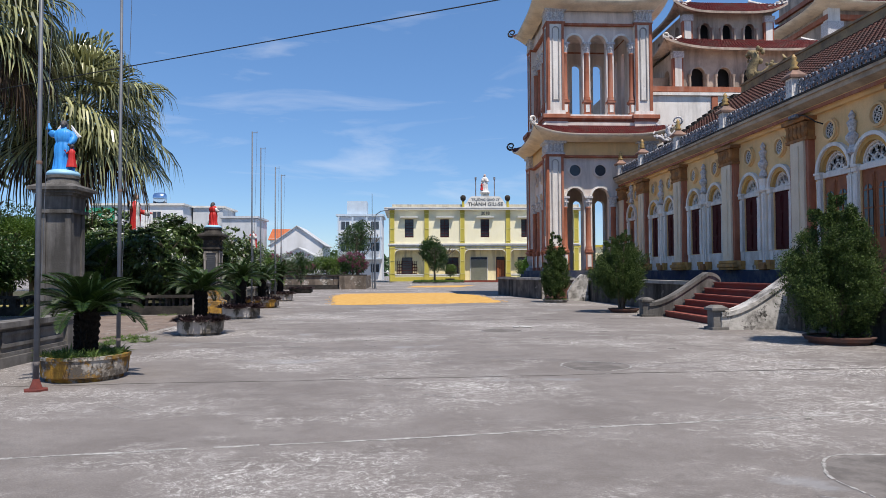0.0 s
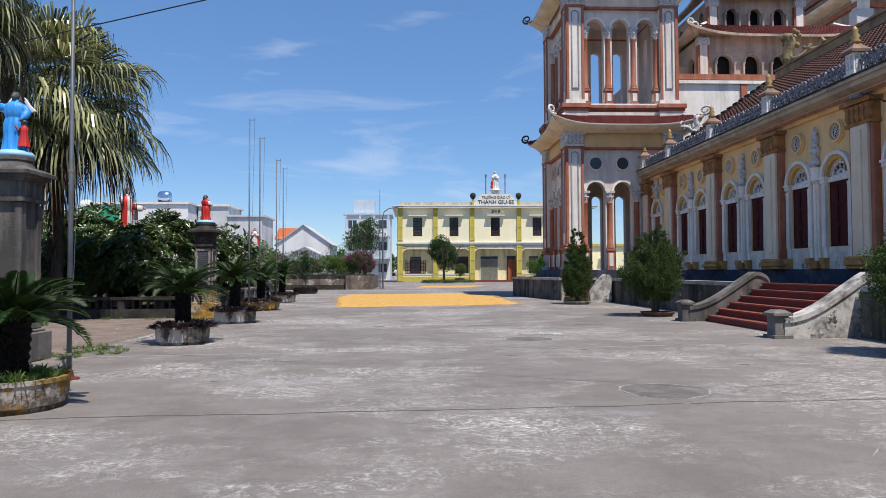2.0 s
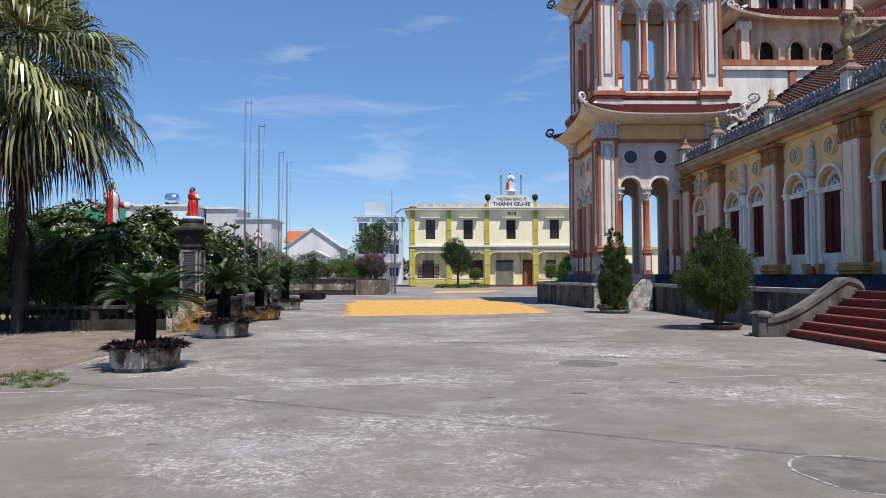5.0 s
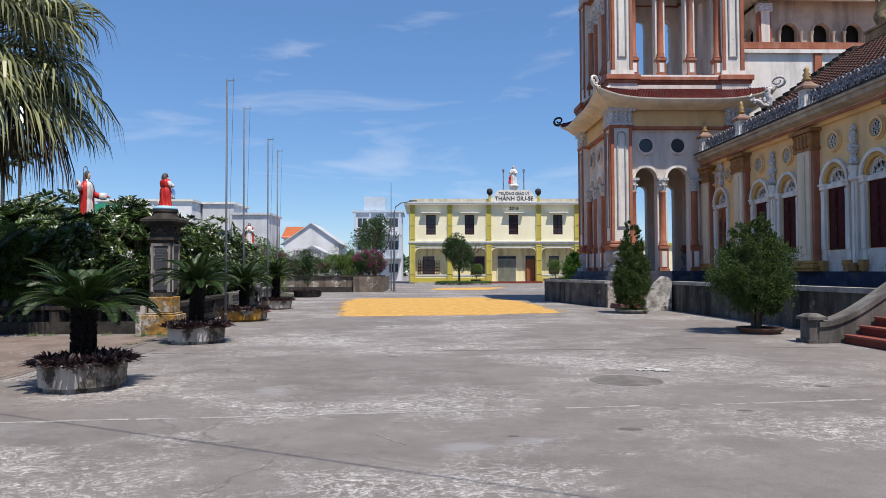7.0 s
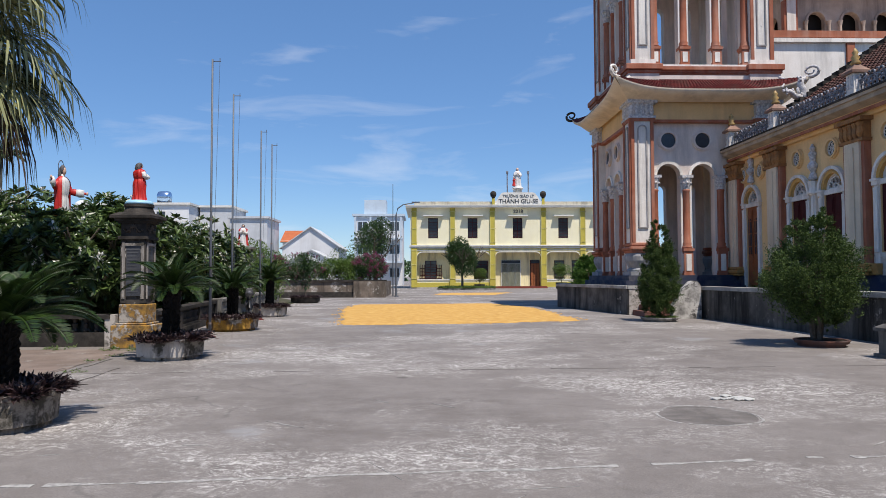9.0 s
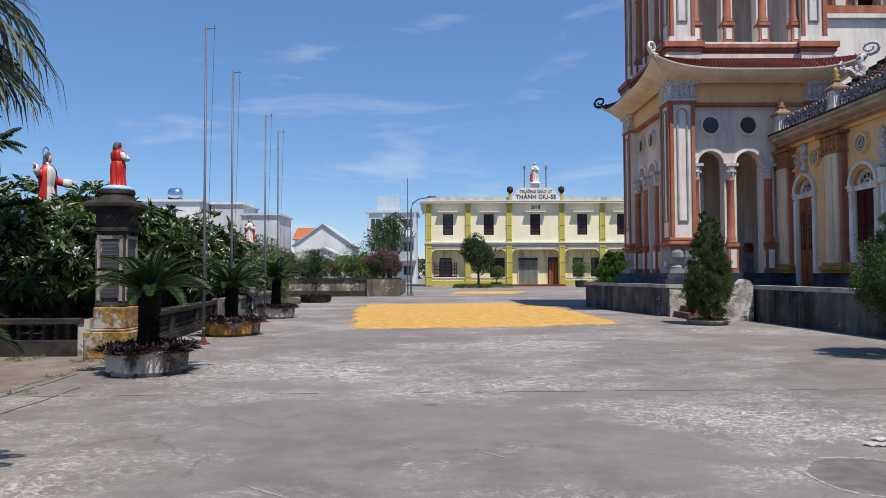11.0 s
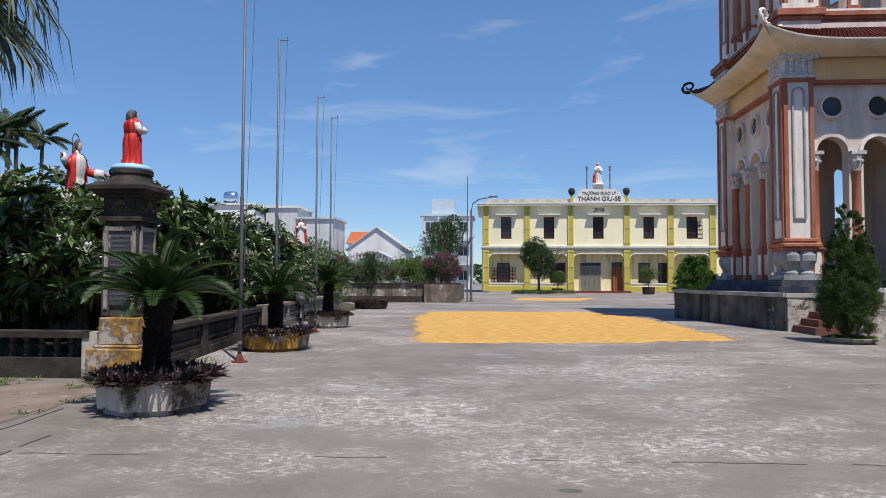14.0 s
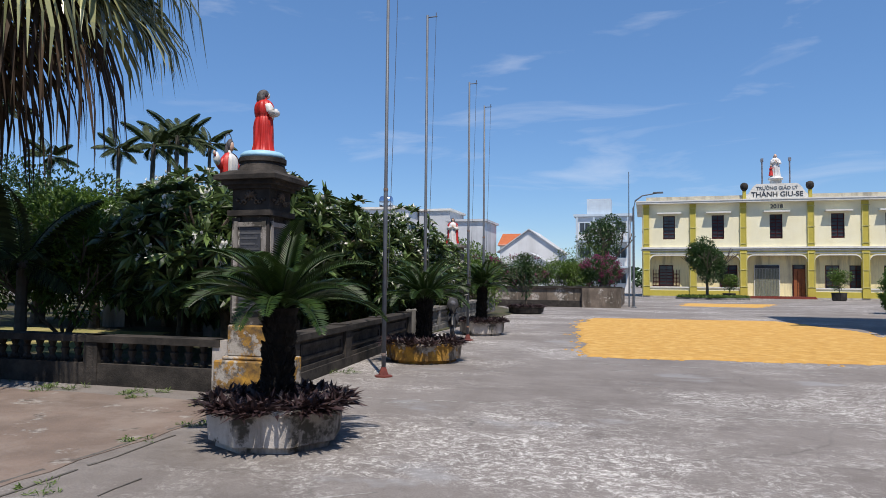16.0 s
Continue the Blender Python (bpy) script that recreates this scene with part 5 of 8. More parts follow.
for i, (a, b2) in enumerate(arches):
    if i == 2:
        continue
    bm = B()
    box(bm, a, YS + 0.05, 0.12, b2, YS + 0.28, 0.85)
    part("parapet", bm, PALEY, school)
    bm = B()
    box(bm, a - 0.02, YS - 0.02, 0.85, b2 + 0.02, YS + 0.32, 0.97)
    part("parapet_rail", bm, TRIMW, school, "white parapet rail")
    bm = B()
    box(bm, a, YS + 0.01, 0.12, b2, YS + 0.05, 0.62)
    part("parapet_trim", bm, OLIVE, school)
bm = B()
box(bm, -1.5, YS - 0.16, 4.28, 21.45, YS + 0.3, 4.36)
box(bm, -1.5, YS - 0.22, 4.42, 21.45, YS + 0.3, 4.58)
part("floor_band", bm, TRIMW, school, "white floor band")
bm = B()
box(bm, -1.9, YS - 0.55, 8.55, 21.85, YS + 12.5, 8.72)
box(bm, -1.95, YS - 0.6, 8.72, 21.9, YS - 0.45, 8.82)
part("roof_slab", bm, TRIMW, school)
bm = B()
box(bm, -1.0, YS - 0.1, 8.72, 21.3, YS + 0.1, 9.2)
part("roof_parapet", bm, surf_once("weathered parapet", (0.66, 0.62, 0.48), (0.55, 0.5, 0.4)), school)
bm = B()
box(bm, -1.4, YS + 1.0, 0.12, 21.35, YS + 1.2, 4.3)
part("veranda_wall", bm, surf_once("veranda cream plaster", (0.92, 0.82, 0.50), (0.87, 0.76, 0.45)), school)
bm = B()
box(bm, -1.4, YS - 0.05, 0.0, 21.35, YS + 2.6, 0.12)
part("veranda_floor", bm, surf_once("pale veranda floor", (0.5, 0.48, 0.44), (0.42, 0.4, 0.37)), school)
bm = B()
box(bm, -1.1, YS + 0.3, 4.3, 21.05, YS + 2.6, 4.44)
part("veranda_ceiling", bm, TRIMW, school)
bm = B()
box(bm, 21.36, YS + 3.0, 0, 29.0, YS + 9.0, 4.2)
annex = part("annex", bm, PALEY, school, "low yellow side building")
bm = B()
box(bm, 21.36, YS + 2.7, 4.2, 29.2, YS + 9.0, 4.45)
part("annex_band", bm, OLIVE, annex, "olive roof edge")
bm = B()
box(bm, 23.2, YS + 2.94, 1.3, 24.6, YS + 3.0, 2.5)
part("annex_window", bm, GLASSD, annex)
bm = B()
box(bm, 22.9, YS + 2.5, 2.6, 24.9, YS + 3.0, 2.7)
part("annex_shade", bm, TRIMW, annex)
for i in range(3):
    bm = B()
    box(bm, 7.0 - 0.1 * i, YS - 1.1 + 0.33 * i, 0.0, 13.0, YS - 0.06, 0.07 * (i + 1))
    part("entrance_step", bm, REDSTEP, school)


def school_window(c, hw, z0, z1, y, open_right=False, shutters=True, leaf=SHUTTER, kind="window"):
    b1 = B()
    for a, b2 in ((c - hw, c - hw + 0.06), (c + hw - 0.06, c + hw), (c - 0.03, c + 0.03)):
        box(b1, a, y + 0.05, z0, b2, y + 0.12, z1)
    for z in (z0, z1 - 0.48, z1 - 0.06):
        box(b1, c - hw, y + 0.05, z, c + hw, y + 0.12, z + 0.06)
    w = part(kind, b1, leaf, school)
    b1 = B()
    box(b1, c - hw + 0.06, y + 0.09, z0 + 0.06, c + hw - 0.06, y + 0.11, z1 - 0.06)
    part("pane", b1, GLASSD, w)
    for s in (-1, 1):
        first = None
        for k in range(5):
            z = z0 + 0.1 + (z1 - 0.55 - z0) * k / 5
            if first is None:
                b1 = B()
                box(b1, -hw * 0.36, 0.03, 0, hw * 0.36, 0.085, 0.07)
                first = part("bar", b1, leaf, w)
                first.matrix_basis = pose(c + s * hw * 0.5, y, z)
            else:
                share("bar", first, pose(c + s * hw * 0.5, y, z), w)
        if open_right and (s > 0 or open_right == 2):
            b1 = B()
            e = c + s * hw
            a0, a1 = min(e, e + s * hw * 0.9), max(e, e + s * hw * 0.9)
            for zz in range(4):
                za = z0 + (z1 - 0.5 - z0) * zz / 4
                box(b1, a0, y - 0.10, za, a1, y - 0.05, za + 0.08)
            for q in (a0, (a0 + a1) / 2 - 0.03, a1 - 0.06):
                box(b1, q, y - 0.10, z0, q + 0.06, y - 0.05, z1 - 0.42)
            part("casement", b1, leaf, w, "open dark red casement")


for i, c in enumerate(wc):
    school_window(c, 0.52, 5.3, 7.45, YS + 0.08, 1 if i == 4 else 0)
    bm = B()
    box(bm, c - 1.05, YS - 0.55, 7.62, c + 1.05, YS, 7.74)
    part("sun_shade", bm, TRIMW, school, "white concrete sun shade")
YV = YS + 0.9
school_window(0.75, 0.62, 0.98, 2.95, YV, 2)
school_window(6.15, 0.75, 0.98, 2.95, YV, 0)
school_window(14.6, 0.55, 0.7, 2.95, YV, 0)
school_window(16.45, 0.5, 0.7, 2.95, YV, 0)
school_window(19.2, 0.6, 0.98, 2.95, YV, 0)
for x0, x1, mt, lb in ((8.35, 10.35, surf_once("grey green folding gate", (0.22, 0.23, 0.17), (0.17, 0.18, 0.13)), "grey green folding metal gate"), (11.5, 12.4, WOOD, "brown wooden door")):
    bm = B()
    box(bm, x0 - 0.06, YV - 0.02, 0.12, x1 + 0.06, YV + 0.1, 3.0)
    o = part("door", bm, TRIMW if x0 < 9 else SHUTTER, school)
    bm = B()
    n = 16 if x0 < 9 else 3
    for k in range(n):
        a = x0 + (x1 - x0) * k / n
        box(bm, a + 0.015, YV - 0.06, 0.14, a + (x1 - x0) / n - 0.015, YV - 0.02, 2.62)
    part("leaf", bm, mt, o, lb)
    bm = B()
    box(bm, x0, YV - 0.05, 2.66, x1, YV - 0.02, 2.96)
    part("fanlight", bm, GLASSD, o)
# gable sign with statue plinth
bm = B()
pts = [(7.5, 8.72), (12.6, 8.72), (12.6, 9.2)] + [(12.6 - 0.25 - 0.75 * f, 9.3 + 0.85 * math.sin(f * math.pi / 2)) for f in (0, 0.2, 0.4, 0.6, 0.8, 1)] + [(10.05 - 1.55 + 0.75 * f - 0.75, 10.15 - 0.85 * (1 - math.cos(f * math.pi / 2))) for f in (0, 0.2, 0.4, 0.6, 0.8, 1)][0:0]
pts += [(8.5 - 0.75 * f, 9.3 + 0.85 * math.sin((1 - f) * math.pi / 2)) for f in (0, 0.2, 0.4, 0.6, 0.8, 1)] + [(7.5, 9.2)]
prism(bm, pts, -0.3, -0.12, ts)
bmesh.ops.recalc_face_normals(bm, faces=bm.faces[:])
o = part("sign_gable", bm, TRIMW, school, "white gable with the school's name")
for x in (7.4, 12.7):
    bm = B()
    cbox(bm, x, YS - 0.2, 8.72, 9.55, 0.28, 0.3)
    part("gable_post", bm, OLIVE, school)
    bm = B()
    lathe(bm, [(0.12, 9.55), (0.3, 9.75), (0.34, 10.0), (0.28, 10.2), (0.1, 10.3)], x, YS - 0.2, 12)
    part("urn", bm, DARKCEMENT, school, "dark round urn", True)


def lettering(txt, x, z, size, y, mt, parent, ext=0.02):
    cu = bpy.data.curves.new("lettering", "FONT")
    cu.body, cu.size, cu.align_x, cu.extrude, cu.offset = txt, size, "CENTER", ext, 0.012 * size
    tmp = bpy.data.objects.new("lettering", cu)
    scene.collection.objects.link(tmp)
    me = bpy.data.meshes.new_from_object(tmp.evaluated_get(bpy.context.evaluated_depsgraph_get()))
    bpy.data.objects.remove(tmp)
    me.materials.clear()
    me.materials.append(mt)
    ob = new("lettering", me)
    ob.parent = parent
    ob.matrix_basis = pose(x, y, z, 90, 0, 0)
    return ob


lettering("TRƯỜNG GIÁO LÝ", 10.05, 9.62, 0.40, YS - 0.31, surf_once("grey lettering", (0.12, 0.15, 0.18), (0.1, 0.12, 0.15)), o)
lettering("THÁNH GIU-SE", 10.05, 9.0, 0.62, YS - 0.31, TEXTM, o)
lettering("2018", 10.05, 7.98, 0.52, YS - 0.03, TEXTM, school)
bm = B()
cbox(bm, 10.05, YS + 0.25, 8.72, 10.55, 0.9, 0.5)
part("statue_plinth", bm, TRIMW, school)
for x in (8.95, 11.2):
    bm = B()
    tube(bm, [(x, YS + 0.25, 9.2), (x, YS + 0.25, 12.2)], 0.07, 6)
    cbox(bm, x, YS + 0.25, 12.2, 12.5, 0.22, 0.22)
    part("lamp_post", bm, IRON, school, "thin dark lamp post")


# ---- low garden walls ----
def garden_wall(name, x0, y0, x1, y1, h, mt, label, panels=True, posts=2.2):
    """A low wall with a coping, base course and framed panels between posts."""
    L = math.hypot(x1 - x0, y1 - y0)
    ax, ay = (x1 - x0) / L, (y1 - y0) / L
    to = lambda u, d, z: (x0 + ax * u - ay * d, y0 + ay * u + ax * d, z)
    o = thing(name, label, "wall", kind="structure")
    b1 = B()
    prism(b1, [(0, 0), (L, 0), (L, h - 0.08), (0, h - 0.08)], -0.09, 0.09, to)
    bmesh.ops.recalc_face_normals(b1, faces=b1.faces[:])
    part("panel_wall", b1, mt, o)
    b1 = B()
    prism(b1, [(0, h - 0.08), (L, h - 0.08), (L, h), (0, h)], -0.16, 0.16, to)
    prism(b1, [(0, 0), (L, 0), (L, 0.14), (0, 0.14)], -0.15, 0.15, to)
    prism(b1, [(0, 0.14), (L, 0.14), (L, 0.2), (0, 0.2)], -0.12, 0.12, to)
    bmesh.ops.recalc_face_normals(b1, faces=b1.faces[:])
    part("coping", b1, mt, o)
    n = max(1, round(L / posts))
    for k in range(n + 1):
        u = L * k / n
        b1 = B()
        prism(b1, [(u - 0.14, 0), (u + 0.14, 0), (u + 0.14, h + 0.02), (u - 0.14, h + 0.02)], -0.14, 0.14, to)
        bmesh.ops.recalc_face_normals(b1, faces=b1.faces[:])
        part("post", b1, mt, o)
        if k < n and panels:
            for sd in (-1, 1):
                b1 = B()
                ua, ub, za, zb = u + 0.24, u + L / n - 0.24, 0.27, h - 0.14
                d0, d1 = sorted((sd * 0.09, sd * 0.115))
                prism(b1, [(ua, za), (ub, za), (ub, za + 0.05), (ua, za + 0.05)], d0, d1, to)
                prism(b1, [(ua, zb - 0.05), (ub, zb - 0.05), (ub, zb), (ua, zb)], d0, d1, to)
                prism(b1, [(ua, za + 0.05), (ua + 0.05, za + 0.05), (ua + 0.05, zb - 0.05), (ua, zb - 0.05)], d0, d1, to)
                prism(b1, [(ub - 0.05, za + 0.05), (ub, za + 0.05), (ub, zb - 0.05), (ub - 0.05, zb - 0.05)], d0, d1, to)
                bmesh.ops.remove_doubles(b1, verts=b1.verts[:], dist=0.0005)
                bmesh.ops.recalc_face_normals(b1, faces=b1.faces[:])
                part("panel_frame", b1, mt, o)
    return o


def baluster_wall(name, x0, x1, y, h, label, mt=DARKCEMENT):
    o = thing(name, label, "wall", kind="structure")
    b1 = B()
    box(b1, x0, y - 0.12, 0, x1, y + 0.12, 0.26)
    part("base", b1, mt, o)
    b1 = B()
    box(b1, x0, y - 0.15, h - 0.08, x1, y + 0.15, h)
    part("rail", b1, mt, o)
    L = x1 - x0
    n = max(1, round(L / 1.9))
    for k in range(n + 1):
        b1 = B()
        cbox(b1, x0 + L * k / n, y, 0, h, 0.2, 0.26)
        part("post", b1, OLDWHITE if k % 2 else mt, o)
    m = int(L / 0.2)
    first = None
    for k in range(m):
        x = x0 + L * (k + 0.5) / m
        if first is None:
            b1 = B()
            lathe(b1, [(0.05, 0), (0.06, 0.03), (0.03, 0.08), (0.055, 0.16), (0.03, h - 0.42), (0.05, h - 0.36), (0.05, h - 0.34)], 0, 0, 8)
            first = part("baluster", b1, mt, o)
            first.matrix_basis = pose(x, y, 0.26)
        else:
            share("baluster", first, pose(x, y, 0.26), o)
    return o


baluster_wall("wall_garden", -15.0, -5.9, 22.75, 0.60, "blackened cement balustrade round the garden")
garden_wall("wall_garden", -5.45, 23.3, -6.15, 29.6, 0.62, DARKCEMENT, "low blackened cement wall with panels")
garden_wall("wall_garden", -6.35, 30.8, -7.6, 45.0, 0.62, CEMENT, "low grey cement wall with posts")
garden_wall("wall_garden", -5.05, 2.0, -5.05, 12.7, 0.62, MIDCEMENT, "low grey cement wall beside the yard")
o = thing("wall_far", "stained old whitewashed wall at the end of the yard", "wall", kind="structure")
bm = B()
box(bm, -10.5, 51.9, 0, -2.4, 52.2, 0.98)
box(bm, -2.7, 52.2, 0, -2.4, 60, 0.98)
part("panel_wall", bm, MOSSY, o)
bm = B()
box(bm, -10.5, 51.8, 0.98, -2.3, 52.3, 1.08)
box(bm, -10.5, 51.84, 0, -2.36, 51.9, 0.34)
part("coping", bm, DARKCEMENT, o)
bm = B()
box(bm, -4.3, 51.6, 0, -2.35, 51.85, 1.0)
part("pier", bm, MOSSY, o)


# ---- planters and cycads ----
def frond(bm, base, yaw, pitch, length, pairs, leaf, droop, mi=0, width=0.012, vee=0.5):
    """A feather frond: an arching rib with narrow leaflets in two rows."""
    n = 12
    p = Vector(base)
    pts, dirs = [p.copy()], []
    a = pitch
    for k in range(n):
        d = Vector((math.cos(yaw) * math.cos(a), math.sin(yaw) * math.cos(a), math.sin(a)))
        dirs.append(d)
        p = p + d * (length / n)
        pts.append(p.copy())
        a -= droop / n * (0.5 + k / n)
    dirs.append(dirs[-1])
    tube(bm, pts, [0.012 * (1 - 0.8 * k / n) + 0.002 for k in range(n + 1)], 4, mi)
    side_v = Vector((-math.sin(yaw), math.cos(yaw), 0))
    for k in range(pairs):
        f = 0.12 + 0.88 * (k + 0.5) / pairs
        i = min(n - 1, int(f * n))
        q = pts[i].lerp(pts[i + 1], f * n - i)
        d = dirs[i]
        up = side_v.cross(d) * -1
        ll = leaf * (math.sin(math.pi * min(1, 0.18 + 0.8 * f)) ** 0.6)
        for s in (-1, 1):
            w = (side_v * s * 0.85 + d * 0.55 + up * vee * 0.5).normalized()
            tip = q + w * ll - Vector((0, 0, 0.12 * ll))
            e = d * width
            mid = q + w * ll * 0.5 + Vector((0, 0, 0.02 * ll))
            v1, v2, v3, v4 = bm.verts.new(q - e * 0.6), bm.verts.new(mid + e), bm.verts.new(tip), bm.verts.new(mid - e)
            bm.faces.new((v1, v4, v3, v2)).material_index = mi


def cycad(at, seed, trunk_h=0.62, n=34, length=0.80, label="dark stemmed cycad with a spreading feathery crown", soil=0.30):
    rng = random.Random(seed)
    o = thing("cycad", label, "plant", "cycads in planters", at=at)
    b1 = B()
    prof = []
    m = 14
    for k in range(m):
        z = soil - 0.04 + trunk_h * k / (m - 1)
        prof += [(0.105 + 0.02 * (k % 2) + 0.02 * (1 - k / m), z)]
    lathe(b1, prof, 0, 0, 12, bend=lambda z: (0.04 * math.sin(3 * z + seed), 0.03 * math.cos(2 * z + seed)))
    tk = part("trunk", b1, FIBRE, o, "dark scaly trunk")
    b1 = B()
    for k in range(320):
        a, z = rng.uniform(0, 6.28), soil + rng.uniform(0, trunk_h)
        m4 = pose(0.12 * math.cos(a), 0.12 * math.sin(a), z, 0, 40, math.degrees(a))
        bmesh.ops.create_cone(b1, cap_ends=False, segments=4, radius1=0.024, radius2=0.005, depth=0.06, matrix=m4)
    tagged(part("leaf_scar", b1, FIBRE, tk), kind="stuff")
    b1 = B()
    top = soil + trunk_h - 0.06
    for k in range(n):
        yaw = 2.39996 * k + rng.uniform(-0.2, 0.2)
        lvl = k / n
        frond(b1, (0.05 * math.cos(yaw), 0.05 * math.sin(yaw), top), yaw, radians(18 + 58 * lvl + rng.uniform(-8, 8)), length * rng.uniform(0.85, 1.1), 38, 0.165, radians(66 + 22 * (1 - lvl)), width=0.012, vee=0.9)
    part("crown", b1, LEAF_CYCAD, o)
    return o


def planter(at, r, h, mt, label, sx=1.0, n=14):
    o = thing("planter", label, "planter", "cement planters along the yard", at=at)
    b1 = B()
    lathe(b1, [(r * 0.86, 0), (r * 0.86, 0.05), (r * 0.96, 0.055), (r, h * 0.85), (r * 1.03, h * 0.87), (r * 1.03, h), (r * 0.9, h), (r * 0.88, h * 0.8)], 0, 0, n, sx=sx)
    part("tub", b1, mt, o)
    b1 = B()
    lathe(b1, [(r * 0.9, h * 0.6), (r * 0.9, h * 0.84), (r * 0.4, h * 0.95), (0.02, h)], 0, 0, n, sx=sx)
    part("soil", b1, SOIL, o)
    return o


def tuft_field(name, at, r, z, n, length, width, mt, label, seed, spread=0.8, sx=1.0, cat="plants"):
    """Many strap leaves in tufts within a round bed."""
    rng = np.random.default_rng(seed)
    tufts = max(8, n // 16)
    a, q = rng.uniform(0, 2 * np.pi, tufts), r * np.sqrt(rng.uniform(0.04, 1, tufts))
    c = np.stack([q * np.cos(a) * sx, q * np.sin(a), np.full(tufts, z)], 1)
    idx = rng.integers(0, tufts, n)
    p = c[idx] + rng.normal(size=(n, 3)) * np.array([0.015, 0.015, 0.0])
    d = rng.normal(size=(n, 3)) * np.array([spread, spread, 0]) + np.array([0, 0, 1.0]) + unit(p * np.array([1, 1, 0]) + 1e-4) * 0.25
    v, f = leaf_arrays(p, d, length, width, 0.35, rng, 0.15)
    ob = mesh_np(name, v, f, mt)
    ob.matrix_basis = at
    return tagged(ob, label, cat, kind="stuff")


pots = [(-3.40, 9.85, 0.50, 0.30, YELLOWOLD, "peeling yellow round cement planter with grass"),
        (-3.72, 15.7, 0.47, 0.32, OLDWHITE, "mouldy white round cement planter"),
        (-4.09, 20.77, 0.55, 0.33, OLDWHITE, "mouldy white octagonal cement planter"),
        (-4.68, 26.45, 0.62, 0.32, YELLOWOLD, "peeling yellow round cement planter"),
        (-5.05, 32.2, 0.55, 0.34, OLDWHITE, "mouldy white round cement planter beside the wall"),
        (-5.85, 43.6, 0.72, 0.30, DARKCEMENT, "dark round cement planter with a leafy shrub")]
for i, (x, y, r, h, mt, lb) in enumerate(pots):
    planter(pose(x, y, 0, 0, 0, 20 * i), r, h, mt, lb, 1.0, 8 if i in (2, 3) else 16)
    if i == 0:
        tuft_field("grass", pose(x, y, 0), 0.45, 0.26, 1500, 0.20, 0.012, LEAF_GRASS, "green grass filling the planter", 3)
    else:
        tuft_field("bedding_plants", pose(x, y, 0), r * 0.98, h - 0.04, 2600, 0.23, 0.036, LEAF_PURPLE, "purple leaved bedding plants filling the planter", 10 + i, 1.1)
    if i < 5:
        cycad(pose(x, y, 0, 0, 0, 70 * i), 5 + i, (0.55, 0.62, 0.78, 0.72, 0.85)[i], 32, (0.72, 0.80, 0.86, 0.86, 0.9)[i], soil=h)


# ---- flagpoles ----
def flagpole(x, y, h):
    o = thing("flagpole", "slim galvanised flagpole on a red base plate", "flagpole", "flagpoles along the yard")
    b1 = B()
    tube(b1, [(x, y, 0), (x, y, h * 0.42), (x, y, h * 0.42 + 0.02), (x, y, h)], [0.030, 0.029, 0.024, 0.020], 10)
    p0 = part("pole", b1, STEEL, o, "", True)
    for z in (0.3, h * 0.42):
        b1 = B()
        lathe(b1, [(0.031, z - 0.02), (0.034, z), (0.031, z + 0.02)], x, y, 10)
        part("collar", b1, surf_once("rust stained steel collar", (0.24, 0.15, 0.11), (0.20, 0.19, 0.19)), p0, "rusty collar")
    b1 = B()
    lathe(b1, [(0.13, 0), (0.13, 0.02), (0.075, 0.025), (0.042, 0.11), (0.036, 0.13)], x, y, 6)
    part("base", b1, REDIRON, o, "red painted base")
    b1 = B()
    tube(b1, [(x, y, h - 0.04), (x + 0.18, y, h - 0.04)], 0.01, 6)
    tube(b1, [(x + 0.16, y, h - 0.04), (x + 0.16, y, h + 0.03)], 0.008, 6)
    part("arm", b1, STEEL, o)
    b1 = B()
    tube(b1, [(x + 0.16, y, h - 0.04), (x + 0.11, y - 0.01, h * 0.6), (x + 0.05, y - 0.02, 1.2)], 0.004, 4)
    part("rope", b1, STEEL, o)


for x, y, h in ((-3.52, 8.95, 6.0), (-3.72, 11.6, 6.0), (-4.62, 24.5, 6.05), (-4.85, 27.0, 5.95), (-4.96, 30.45, 5.75), (-5.05, 32.35, 5.7)):
    flagpole(x, y, h)


